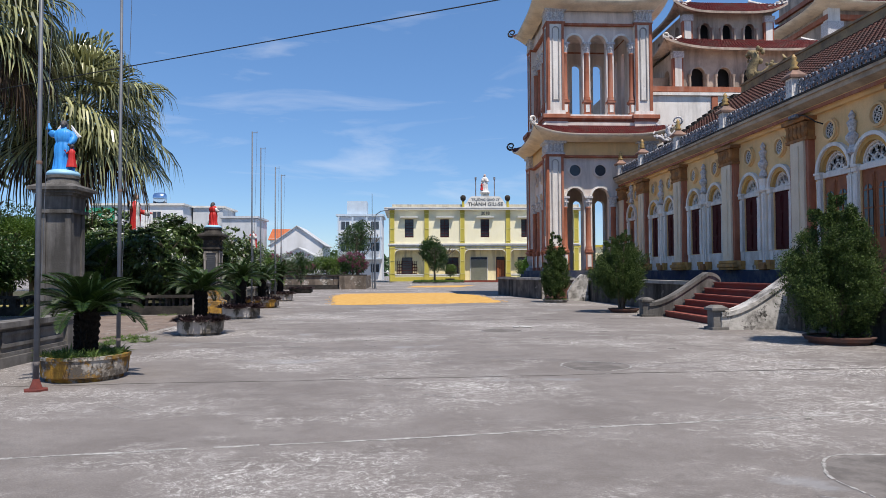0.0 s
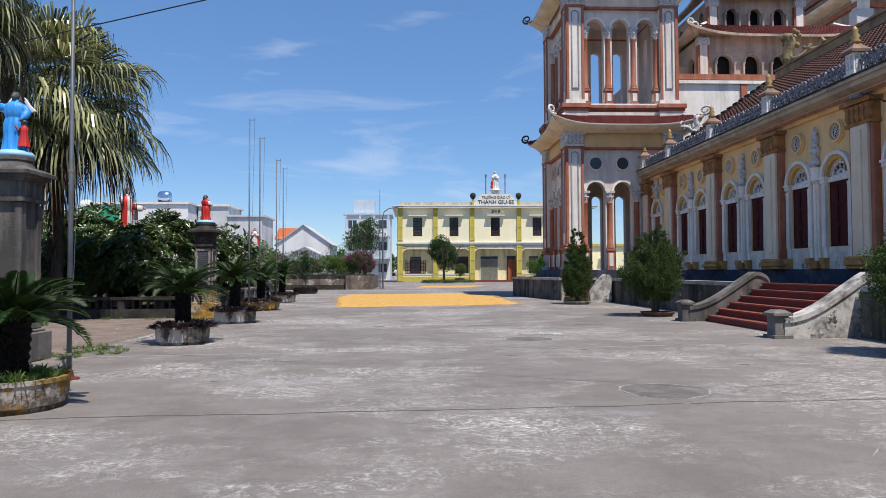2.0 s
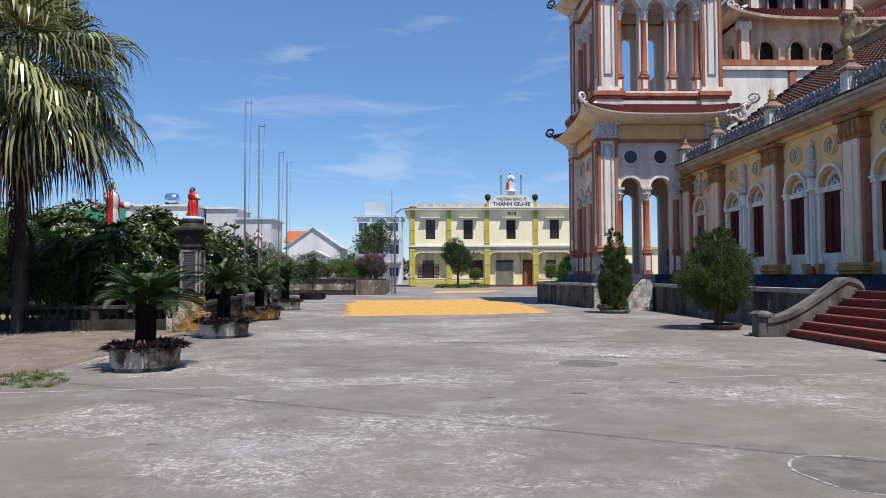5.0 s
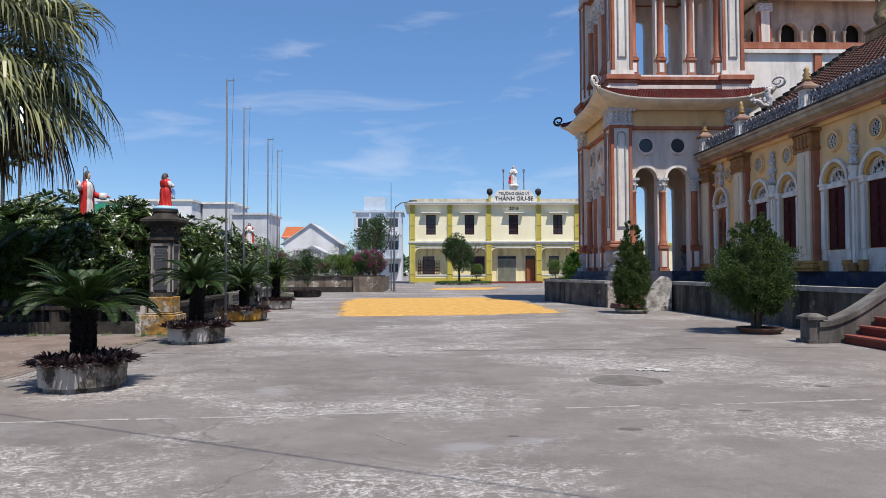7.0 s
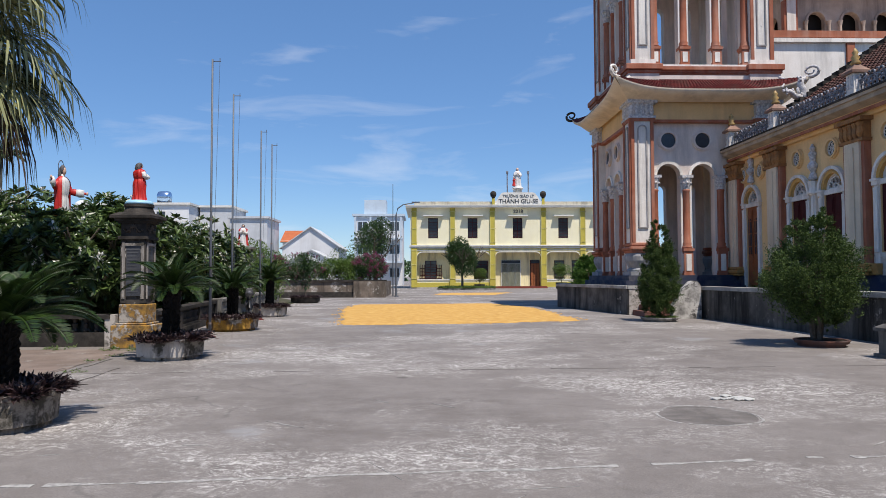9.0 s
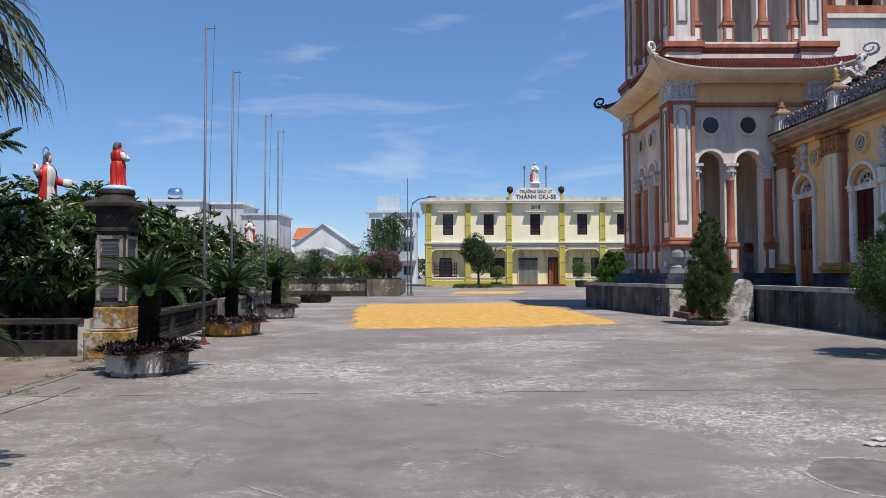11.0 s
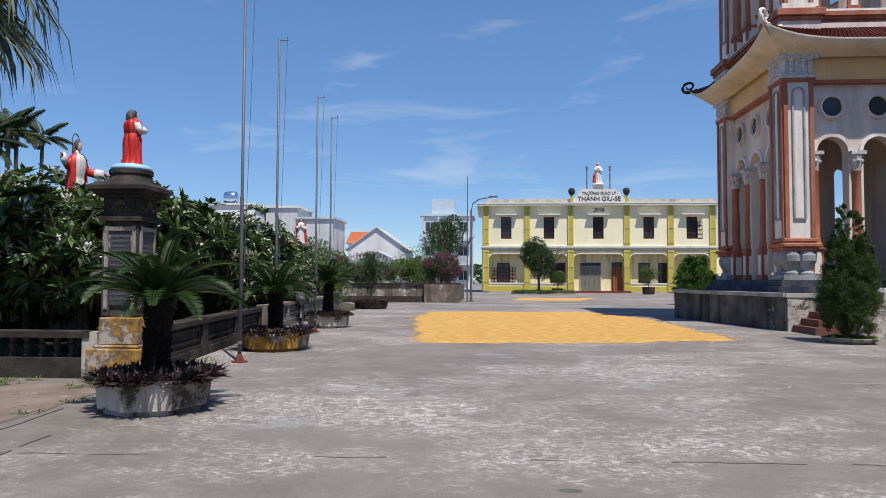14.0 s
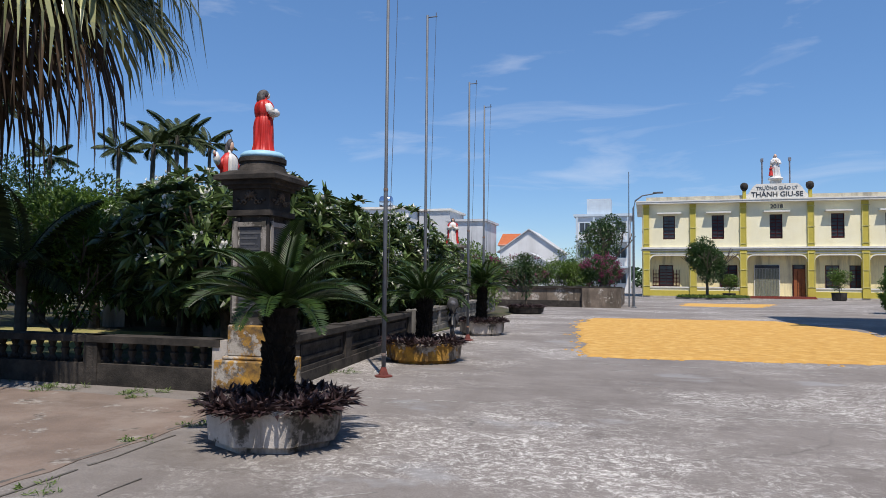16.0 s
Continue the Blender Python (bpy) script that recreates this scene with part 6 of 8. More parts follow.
# ---- pedestals and statues ----
def pedestal(x, y, mt_body, mt_base, label, h=2.66, w=0.56, plaque=False):
    o = thing("pedestal", label, "pedestal")
    b1 = B()
    cbox(b1, x, y, 0, 0.42, w + 0.26, w + 0.26)
    cbox(b1, x, y, 0.42, 0.46, w + 0.14, w + 0.14)
    cbox(b1, x, y, 0.46, 0.80, w + 0.06, w + 0.06)
    part("base", bevel(b1, 0.015), mt_base, o, "peeling yellow base" if plaque else "")
    b1 = B()
    cbox(b1, x, y, 0.80, h - 0.66, w - 0.04, w - 0.04)
    for s in (-1, 1):
        for q in (-1, 1):
            cbox(b1, x + s * (w / 2 - 0.04), y + q * (w / 2 - 0.04), 0.82, h - 0.68, 0.10, 0.10)
    part("shaft", b1, mt_body, o)
    b1 = B()
    cbox(b1, x, y, h - 0.66, h - 0.60, w + 0.10, w + 0.10)
    cbox(b1, x, y, h - 0.60, h - 0.34, w + 0.02, w + 0.02)
    part("neck", b1, DARKCEMENT if plaque else mt_body, o)
    b1 = B()
    cbox(b1, x, y, h - 0.36, h - 0.32, w + 0.10, w + 0.10)
    cbox(b1, x, y, h - 0.32, h - 0.27, w + 0.20, w + 0.20)
    cbox(b1, x, y, h - 0.27, h - 0.22, w + 0.32, w + 0.32)
    lathe(b1, [((w + 0.32) * 0.707, h - 0.22), ((w + 0.14) * 0.64, h - 0.155)], x, y, 4, rot=math.pi / 4)
    lathe(b1, [(0.29, h - 0.17), (0.255, h - 0.10), (0.245, h - 0.06), (0.265, h - 0.05), (0.265, h)], x, y, 20)
    part("cap", b1, DARKCEMENT if plaque else mt_body, o, "soot black stepped cap" if plaque else "")
    if plaque:
        for dy, dx in ((-1, 0), (0, 1)):
            b1 = B()
            if dy:
                box(b1, x - 0.15, y - w / 2 - 0.008, 0.95, x + 0.15, y - w / 2 + 0.05, h - 0.78)
            else:
                box(b1, x + w / 2 - 0.05, y - 0.15, 0.95, x + w / 2 + 0.008, y + 0.15, h - 0.78)
            q = part("plaque", b1, PLAQUE, o, "dark engraved plaque")
            for s in (-1, 1):
                b1 = B()
                if dy:
                    cbox(b1, x + s * 0.175, y - w / 2 - 0.004, 0.90, h - 0.72, 0.05, 0.04)
                else:
                    cbox(b1, x + w / 2 + 0.004, y + s * 0.175, 0.90, h - 0.72, 0.04, 0.05)
                part("plaque_frame", b1, OLDWHITE, o, "flaking pale plaque frame")
            b1 = B()
            if dy:
                box(b1, x - 0.20, y - w / 2 - 0.026, h - 0.78, x + 0.20, y - w / 2 + 0.02, h - 0.73)
            else:
                box(b1, x + w / 2 - 0.02, y - 0.20, h - 0.78, x + w / 2 + 0.026, y + 0.20, h - 0.73)
            part("plaque_frame", b1, OLDWHITE, o, "flaking pale plaque frame")
            for k in range(16):
                z = h - 0.86 - 0.06 * k
                if z < 1.0:
                    break
                b1 = B()
                if dy:
                    box(b1, x - 0.12, y - w / 2 - 0.012, z, x + 0.12 - 0.03 * (k % 3), y - w / 2 - 0.008, z + 0.022)
                else:
                    box(b1, x + w / 2 + 0.008, y - 0.12, z, x + w / 2 + 0.012, y + 0.12 - 0.03 * (k % 3), z + 0.022)
                part("writing_line", b1, surf_once("worn plaque lettering", (0.11, 0.115, 0.125), (0.06, 0.064, 0.07)), q)
        for face in (0, 1):
            b1 = B()
            put = (lambda u, z, e: (x + u, y - w / 2 - 0.015 - e, z)) if face == 0 else (lambda u, z, e: (x + w / 2 + 0.015 + e, y + u, z))
            for sg in (-1, 1):
                for k in range(4):
                    cu, cz, rq = sg * (0.03 + 0.045 * k), h - 0.50 + 0.025 * math.cos(2.2 * k), 0.034 - 0.004 * k
                    tube(b1, [put(cu + sg * rq * (1 - 0.1 * q) * math.cos(0.7 * q + k), cz + rq * (1 - 0.1 * q) * math.sin(0.7 * q + k), 0.006) for q in range(8)], [0.014 - 0.001 * q for q in range(8)], 5)
            for k in range(5):
                a = math.pi * (0.1 + 0.2 * k)
                tube(b1, [put(0.0, h - 0.45, 0.004), put(0.05 * math.cos(a), h - 0.45 + 0.05 * math.sin(a), 0.014), put(0.075 * math.cos(a), h - 0.45 + 0.075 * math.sin(a), 0.0)], [0.008, 0.018, 0.006], 5)
            part("carving", b1, surf_once("grimy ochre carving", (0.20, 0.14, 0.085), (0.07, 0.056, 0.045)), o, "carved scroll garland", True)
    return o


pedestal(-5.38, 22.6, PEDM, YELLOWOLD, "tall blackened pedestal with plaques and a peeling yellow base", 2.66, 0.44, True)
pedestal(-5.42, 13.4, MIDCEMENT, MIDCEMENT, "tall plain grey cement pedestal", 2.98, 0.50)


def figure(at, s, robe, cloak, hair, skin, label, arms, base=None, child=None, halo=False, child_side=1, wings=None, lamb=False, cuffs=False):
    """A painted statue as one plain mesh: robe with folds, cloak, head, hair and arms. s is its height."""
    mats = [robe, cloak, hair, skin, base or robe, child or robe, wings or robe]
    b1 = B()
    z0 = 0.0
    if base:
        lathe(b1, [(0.27 * s, 0), (0.27 * s, 0.05 * s), (0.23 * s, 0.09 * s), (0.15 * s, 0.11 * s)], 0, 0, 18, 4)
        z0 = 0.09 * s
    H = s - z0

    def fold_lathe(prof, mi, sx, sy, dx=0.0, depth=0.06, seg=72, turn=0.0):
        rings = []
        for r, z in prof:
            rr = []
            for k in range(seg):
                a = 2 * math.pi * k / seg
                q = r * (1 + depth * (0.7 * math.sin(9 * a + 5 * z / s + turn) + 0.5 * math.sin(16 * a - 7 * z / s + 2 * turn) + 0.35 * math.sin(5 * a + 9 * z / s)) * (1.1 - z / s))
                rr.append(b1.verts.new((sx * q * math.cos(a) + dx, sy * q * math.sin(a), z0 + z)))
            rings.append(rr)
        for a, b2 in zip(rings, rings[1:]):
            for k in range(seg):
                ang = (k + 0.5) / seg
                if mi == 1 and abs(ang - 0.25) < 0.12:
                    continue
                b1.faces.new((a[k], a[(k + 1) % seg], b2[(k + 1) % seg], b2[k])).material_index = mi
        if mi != 1:
            b1.faces.new(rings[-1]).material_index = mi

    fold_lathe([(0.180 * H, 0), (0.166 * H, 0.03 * H), (0.156 * H, 0.1 * H), (0.150 * H, 0.2 * H), (0.150 * H, 0.3 * H), (0.152 * H, 0.4 * H), (0.146 * H, 0.48 * H), (0.130 * H, 0.545 * H), (0.122 * H, 0.565 * H), (0.134 * H, 0.585 * H), (0.146 * H, 0.64 * H), (0.152 * H, 0.7 * H), (0.148 * H, 0.745 * H), (0.132 * H, 0.785 * H), (0.09 * H, 0.82 * H), (0.045 * H, 0.84 * H), (0.042 * H, 0.87 * H)], 0, 1.12, 0.80, 0.0, 0.12)
    if cloak is not robe:
        fold_lathe([(0.19 * H, 0.06 * H), (0.17 * H, 0.2 * H), (0.17 * H, 0.45 * H), (0.165 * H, 0.6 * H), (0.175 * H, 0.70 * H), (0.158 * H, 0.775 * H), (0.10 * H, 0.825 * H), (0.055 * H, 0.845 * H)], 1, 1.14, 0.84, 0.0, 0.11, 72, 1.0)
    nf = len(b1.faces)
    bmesh.ops.create_icosphere(b1, subdivisions=2, radius=1, matrix=Matrix.Translation((0, 0.030 * H, z0 + 0.915 * H)) @ Matrix.Diagonal((0.044 * H, 0.050 * H, 0.060 * H, 1)))
    b1.faces.ensure_lookup_table()
    for f in b1.faces[nf:]:
        f.material_index = 3
    nf = len(b1.faces)
    bmesh.ops.create_icosphere(b1, subdivisions=2, radius=1, matrix=Matrix.Translation((0, -0.004 * H, z0 + 0.932 * H)) @ Matrix.Diagonal((0.066 * H, 0.066 * H, 0.076 * H, 1)))
    bmesh.ops.create_icosphere(b1, subdivisions=2, radius=1, matrix=Matrix.Translation((0, -0.045 * H, z0 + 0.855 * H)) @ Matrix.Diagonal((0.082 * H, 0.058 * H, 0.135 * H, 1)))
    b1.faces.ensure_lookup_table()
    for f in b1.faces[nf:]:
        f.material_index = 2
    for pts, mi in arms:
        fine = [Vector(pts[0]).lerp(Vector(pts[1]), f) for f in (0, 0.35, 0.7)] + [Vector(pts[1]).lerp(Vector(pts[2]), f) for f in (0, 0.5)] + [Vector(pts[2]), Vector(pts[2]).lerp(Vector(pts[3]), 0.6), Vector(pts[3])]
        tube(b1, [tuple(q * H + Vector((0, 0, z0))) for q in fine], [r * H * (0.78 if cuffs else 1) for r in (0.050, 0.058, 0.060, 0.060, 0.066, 0.058, 0.026, 0.020)], 10, mi)
        if cuffs:
            tube(b1, [tuple(q * H + Vector((0, 0, z0))) for q in fine[4:7]], [r * H for r in (0.048, 0.060, 0.054)], 10, 0)
        e = pts[-1]
        nf = len(b1.faces)
        bmesh.ops.create_icosphere(b1, subdivisions=1, radius=0.03 * H, matrix=Matrix.Translation((e[0] * H, e[1] * H, z0 + e[2] * H)))
        b1.faces.ensure_lookup_table()
        for f in b1.faces[nf:]:
            f.material_index = 3
    if lamb:
        nf = len(b1.faces)
        for dx, dz, rx, rz in ((-0.22, 0.10, 0.10, 0.075), (-0.30, 0.15, 0.05, 0.05), (-0.17, 0.19, 0.05, 0.08), (-0.26, 0.03, 0.03, 0.05)):
            bmesh.ops.create_icosphere(b1, subdivisions=2, radius=1, matrix=Matrix.Translation((dx * H, 0.0, z0 + dz * H)) @ Matrix.Diagonal((rx * H, 0.055 * H, rz * H, 1)))
        b1.faces.ensure_lookup_table()
        for f in b1.faces[nf:]:
            f.material_index = 3
    if wings:
        for s in (-1, 1):
            nf = len(b1.faces)
            for k in range(5):
                a = radians(60 - 16 * k)
                L = (0.26 - 0.022 * k) * H
                m4 = Matrix.Translation((s * (0.10 + 0.5 * L / H * math.cos(a)) * H, -0.09 * H, z0 + (0.70 + 0.5 * L / H * math.sin(a)) * H)) @ Matrix.Rotation(-s * (math.pi / 2 - a), 4, "Y") @ Matrix.Diagonal((0.026 * H, 0.014 * H, L * 0.55, 1))
                bmesh.ops.create_icosphere(b1, subdivisions=2, radius=1, matrix=m4)
            b1.faces.ensure_lookup_table()
            for f in b1.faces[nf:]:
                f.material_index = 6
    if halo:
        lathe_pts = [(0.085 * H * math.cos(a), -0.05 * H, z0 + 0.98 * H + 0.085 * H * math.sin(a)) for a in np.linspace(-0.6, 3.74, 14)]
        tube(b1, lathe_pts, 0.008 * H, 5, 2)
    if child:
        cxs = 0.19 * H * child_side
        nf = len(b1.faces)
        cy = 0.08 * H
        rings = []
        for r0, z in ((0.095, 0.07), (0.085, 0.12), (0.06, 0.25), (0.058, 0.33), (0.062, 0.38), (0.03, 0.42), (0.02, 0.45)):
            rings.append([b1.verts.new((cxs + r0 * H * (1 + 0.09 * math.sin(6 * a)) * math.cos(a), cy + 0.8 * r0 * H * (1 + 0.09 * math.sin(6 * a)) * math.sin(a), z0 + z * H)) for a in np.linspace(0, 2 * math.pi, 24, endpoint=False)])
        for qa, qb in zip(rings, rings[1:]):
            for k in range(24):
                b1.faces.new((qa[k], qa[(k + 1) % 24], qb[(k + 1) % 24], qb[k]))
        tube(b1, [(cxs + 0.05 * H, cy, z0 + 0.38 * H), (cxs + 0.075 * H, cy + 0.05 * H, z0 + 0.33 * H), (cxs + 0.10 * H * -child_side, cy + 0.07 * H, z0 + 0.40 * H)], 0.017 * H, 6)
        b1.faces.ensure_lookup_table()
        for f in b1.faces[nf:]:
            f.material_index = 5
        nf = len(b1.faces)
        bmesh.ops.create_icosphere(b1, subdivisions=2, radius=0.05 * H, matrix=Matrix.Translation((cxs, cy, z0 + 0.485 * H)))
        b1.faces.ensure_lookup_table()
        for f in b1.faces[nf:]:
            f.material_index = 2
    o = part("statue", b1, mats, None, "", True)
    o.matrix_basis = at
    return tagged(o, label, "statue")


fold = [((0.13, 0.0, 0.74), (0.17, 0.05, 0.6), (0.10, 0.13, 0.63), (0.02, 0.16, 0.7)), ((-0.13, 0.0, 0.74), (-0.17, 0.05, 0.6), (-0.10, 0.13, 0.6), (-0.03, 0.16, 0.66))]
low = [((-0.13, 0.0, 0.76), (-0.21, 0.02, 0.66), (-0.20, 0.09, 0.57), (-0.17, 0.15, 0.50))]
spread = [((0.13, 0.0, 0.76), (0.24, 0.0, 0.68), (0.36, 0.05, 0.74), (0.44, 0.07, 0.80)), ((-0.13, 0.0, 0.76), (-0.20, 0.06, 0.64), (-0.30, 0.20, 0.62), (-0.40, 0.32, 0.62))]
raised = [((0.13, 0.0, 0.76), (0.2, 0.02, 0.72), (0.27, 0.04, 0.82), (0.27, 0.04, 0.95)), ((-0.13, 0.0, 0.76), (-0.22, 0.02, 0.74), (-0.28, 0.04, 0.84), (-0.33, 0.04, 0.98))]
figure(pose(-5.38, 22.6, 2.66, 0, 0, -40) @ Matrix.Diagonal((1.16, 1.16, 1, 1)), 0.80, REDP, REDP, HAIRP, WHITEP, "red robed statue on a tall blackened pedestal", [(fold[0], 3), (fold[1], 3)], SKYB, lamb=True)
figure(pose(-5.42, 13.4, 2.98, 0, 0, 180), 0.98, BLUEP, BLUEP, HAIRP, HAIRP, "blue robed winged statue with a small red robed child", [(raised[0], 0), (low[0], 0)], SKYB, REDP, False, -1, WHITEP)
figure(pose(-10.3, 29.3, 2.45, 0, 0, -103) @ Matrix.Diagonal((0.60, 0.62, 1, 1)), 2.05, WHITEP, REDP, HAIRP, SKINP, "white and red painted statue with open arms among trees", [(spread[0], 1), (spread[1], 1)], None, None, True, cuffs=True)
figure(pose(-7.98, 40.0, 2.62, 0, 0, 195), 1.0, WHITEP, REDP, HAIRP, SKINP, "small red and white statue above the hedge", [(fold[0], 0), (fold[1], 0)])
figure(pose(-14.6, 31.0, 2.4, 0, 0, -120), 1.0, WHITEP, BLUEP, HAIRP, SKINP, "distant blue and white statue among trees", [(fold[0], 1), (fold[1], 1)])
figure(pose(10.05, YS + 0.25, 10.55, 0, 0, 180), 2.3, WHITEP, WHITEP, SKINP, SKINP, "white statue with a small red figure on the gable", [(fold[0], 0), (fold[1], 0)], WHITEP, REDP)
for x, y, h in ((-10.3, 29.3, 2.45), (-7.98, 40.0, 2.62), (-14.6, 31.0, 2.4)):
    bm = B()
    cbox(bm, x, y, 0, h - 0.1, 0.7, 0.7)
    cbox(bm, x, y, h - 0.1, h, 0.9, 0.9)
    tagged(part("pedestal", bm, CEMENT), "grey cement pedestal hidden among the trees", "pedestal")


# ---- grain drying on the ground ----
def grain(name, pts, seed, label, h=0.03):
    rng = random.Random(seed)
    out = []
    for (x0, y0), (x1, y1) in zip(pts, pts[1:] + pts[:1]):
        L = math.hypot(x1 - x0, y1 - y0)
        n = int(L / 0.22)
        for i in range(n):
            f = i / n
            j = (0.10 * math.sin(i * 0.6 + seed) + 0.05 * math.sin(i * 1.7) + rng.uniform(-0.04, 0.04)) * math.sin(math.pi * (f * 0.98 + 0.01)) ** 0.5
            out.append((x0 + (x1 - x0) * f - (y1 - y0) / L * j, y0 + (y1 - y0) * f + (x1 - x0) / L * j))
    c = Vector((sum(p[0] for p in out) / len(out), sum(p[1] for p in out) / len(out), 0))
    b1 = B()
    r0 = [b1.verts.new((x, y, 0.002)) for x, y in out]
    r1 = [b1.verts.new((x + (c.x - x) * 0.02, y + (c.y - y) * 0.02, h)) for x, y in out]
    n = len(out)
    for i in range(n):
        b1.faces.new((r0[i], r0[(i + 1) % n], r1[(i + 1) % n], r1[i]))
    b1.faces.new(r1)
    bmesh.ops.triangulate(b1, faces=[f for f in b1.faces if len(f.verts) > 4])
    bmesh.ops.recalc_face_normals(b1, faces=b1.faces[:])
    for k in range(260):
        x, y = out[rng.randrange(n)]
        x, y, q = x + rng.gauss(0, 0.16), y + rng.gauss(0, 0.12), rng.uniform(0.02, 0.06)
        bmesh.ops.create_cone(b1, cap_ends=False, segments=5, radius1=q, radius2=q * 0.4, depth=0.016, matrix=Matrix.Translation((x, y, 0.009)))
    tagged(part(name, b1, GRAIN), label, "grain", kind="stuff")


grain("drying_grain", [(-2.2, 28.0), (1.0, 28.2), (4.5, 29.2), (4.45, 33.0), (4.35, 37.0), (3.15, 41.5), (0.0, 41.3), (-3.0, 41.0), (-3.2, 37.0), (-2.7, 32.5)], 2, "golden paddy grain spread out to dry")
grain("drying_grain", [(0.8, 56.5), (4.6, 56.0), (6.6, 62.5), (1.4, 62.0)], 5, "small golden patch of drying paddy grain", 0.02)


# ---- yard marks ----
def mark_ring(x, y, r, seed, gap=0.0):
    rng = random.Random(seed)
    b1 = B()
    n = 110
    for k in range(n):
        a, b2 = 2 * math.pi * k / n, 2 * math.pi * (k + 1) / n
        if rng.random() < gap:
            continue
        w0 = rng.uniform(0.004, 0.016)
        q = r * (1 + 0.05 * math.sin(3 * a + seed) + 0.02 * math.sin(7 * a))
        q2 = r * (1 + 0.05 * math.sin(3 * b2 + seed) + 0.02 * math.sin(7 * b2))
        prism(b1, [(x + (q - w0) * math.cos(a), y + (q - w0) * math.sin(a)), (x + (q + w0) * math.cos(a), y + (q + w0) * math.sin(a)), (x + (q2 + w0) * math.cos(b2), y + (q2 + w0) * math.sin(b2)), (x + (q2 - w0) * math.cos(b2), y + (q2 - w0) * math.sin(b2))], 0.001, 0.004, lambda u, d, z: (u, z, d))
    bmesh.ops.recalc_face_normals(b1, faces=b1.faces[:])
    tagged(part("ground_mark", b1, CHALK), "worn pale ring painted on the concrete", "ground mark", kind="structure")


PATCH = surf("darker round cement patch", (0.17, 0.155, 0.145), (0.125, 0.115, 0.108), 4, 0.9, 0.4, 60, (0.27, 0.25, 0.235), 3, 0.5)
for x, y, r in ((3.1, 10.3, 0.45), (3.75, 5.15, 0.6), (2.6, 15.9, 0.43)):
    bm = B()
    lathe(bm, [(r * 1.02, 0.0005), (r, 0.002)], x, y, 40)
    tagged(part("ground_patch", bm, PATCH), "darker round patch in the concrete", "ground patch", kind="structure")
mark_ring(3.1, 10.3, 0.46, 1, 0.15)
mark_ring(3.75, 5.15, 0.62, 2, 0.1)
mark_ring(2.6, 15.9, 0.45, 3, 0.15)
mark_ring(2.4, 23.0, 0.5, 4, 0.4)


def seam(x0, x1, y, tilt, seed, gap, w=0.012, mt=CHALK, label="pale worn joint between concrete pours"):
    rng = random.Random(seed)
    b1 = B()
    x, j = x0, 0.0
    while x < x1:
        L = rng.uniform(0.06, 0.26)
        j2 = j * 0.85 + rng.uniform(-0.018, 0.018)
        if rng.random() > gap:
            w0, w1 = w * rng.uniform(0.15, 1.7), w * rng.uniform(0.15, 1.7)
            ya, yb = y + tilt * (x - x0) + j, y + tilt * (x + L - x0) + j2
            prism(b1, [(x, ya - w0), (x + L, yb - w1), (x + L, yb + w1), (x, ya + w0)], 0.001, 0.004, lambda u, d, z: (u, z, d))
        x, j = x + L, j2
    bmesh.ops.recalc_face_normals(b1, faces=b1.faces[:])
    tagged(part("ground_joint", b1, mt), label, "ground joint", kind="structure")


CRACKM = surf("dark joint dirt", (0.10, 0.093, 0.087), (0.15, 0.14, 0.13), 10, 0.95, 0.2, 40)
seam(-4.6, 6.8, 5.80, 0.138, 1, 0.03, 0.016)
seam(-4.6, 7.5, 9.2, 0.05, 2, 0.0, 0.007, CRACKM, "dark joint between concrete pours")
seam(-4.8, 7.5, 13.75, 0.085, 3, 0.06, 0.022)
seam(-4.8, 7.5, 19.0, 0.02, 4, 0.45, 0.005, CRACKM, "dark joint between concrete pours")
seam(-4.8, 7.5, 22.9, 0.02, 5, 0.4, 0.014)
seam(-4.8, 6.3, 27.0, 0.01, 6, 0.3, 0.012)
seam(-4.8, 5.2, 46.5, 0.01, 7, 0.1, 0.05)


def seam_along(x, y0, y1, tilt, seed, gap, w, mt, label):
    """A joint that runs up the yard, with ragged sides."""
    rg = random.Random(seed)
    b1 = B()
    y, j = y0, 0.0
    while y < y1:
        L = rg.uniform(0.08, 0.3)
        j2 = j * 0.85 + rg.uniform(-0.015, 0.015)
        if rg.random() > gap:
            w0, w1 = w * rg.uniform(0.3, 1.6), w * rg.uniform(0.3, 1.6)
            xa, xb = x + tilt * (y - y0) + j, x + tilt * (y + L - y0) + j2
            prism(b1, [(xa - w0, y), (xa + w0, y), (xb + w1, y + L), (xb - w1, y + L)], 0.001, 0.0068, lambda u, d, z: (u, z, d))
        y, j = y + L, j2
    bmesh.ops.recalc_face_normals(b1, faces=b1.faces[:])
    tagged(part("ground_joint", b1, mt), label, "ground joint", kind="structure")


seam_along(-5.06, 13.6, 22.0, -0.012, 31, 0.10, 0.016, CRACKM, "dirty joint along the path edge")
seam_along(-4.76, 16.5, 20.6, -0.05, 32, 0.15, 0.009, CRACKM, "dirty joint along the path edge")
seam_along(-4.37, 17.2, 19.7, 0.01, 33, 0.25, 0.008, CRACKM, "dirty joint along the path edge")
rng = random.Random(9)
bm = B()
for k in range(12):
    x, y = 3.2 + rng.uniform(-0.2, 0.2), 16.75 + rng.uniform(-0.12, 0.12)
    bmesh.ops.create_icosphere(bm, subdivisions=1, radius=rng.uniform(0.03, 0.07), matrix=Matrix.Translation((x, y, 0.012)) @ Matrix.Diagonal((1.3, 1, 0.3, 1)))
tagged(part("litter", bm, surf_once("white litter", (0.6, 0.6, 0.58), (0.45, 0.45, 0.43))), "crumpled white litter on the concrete", "litter")
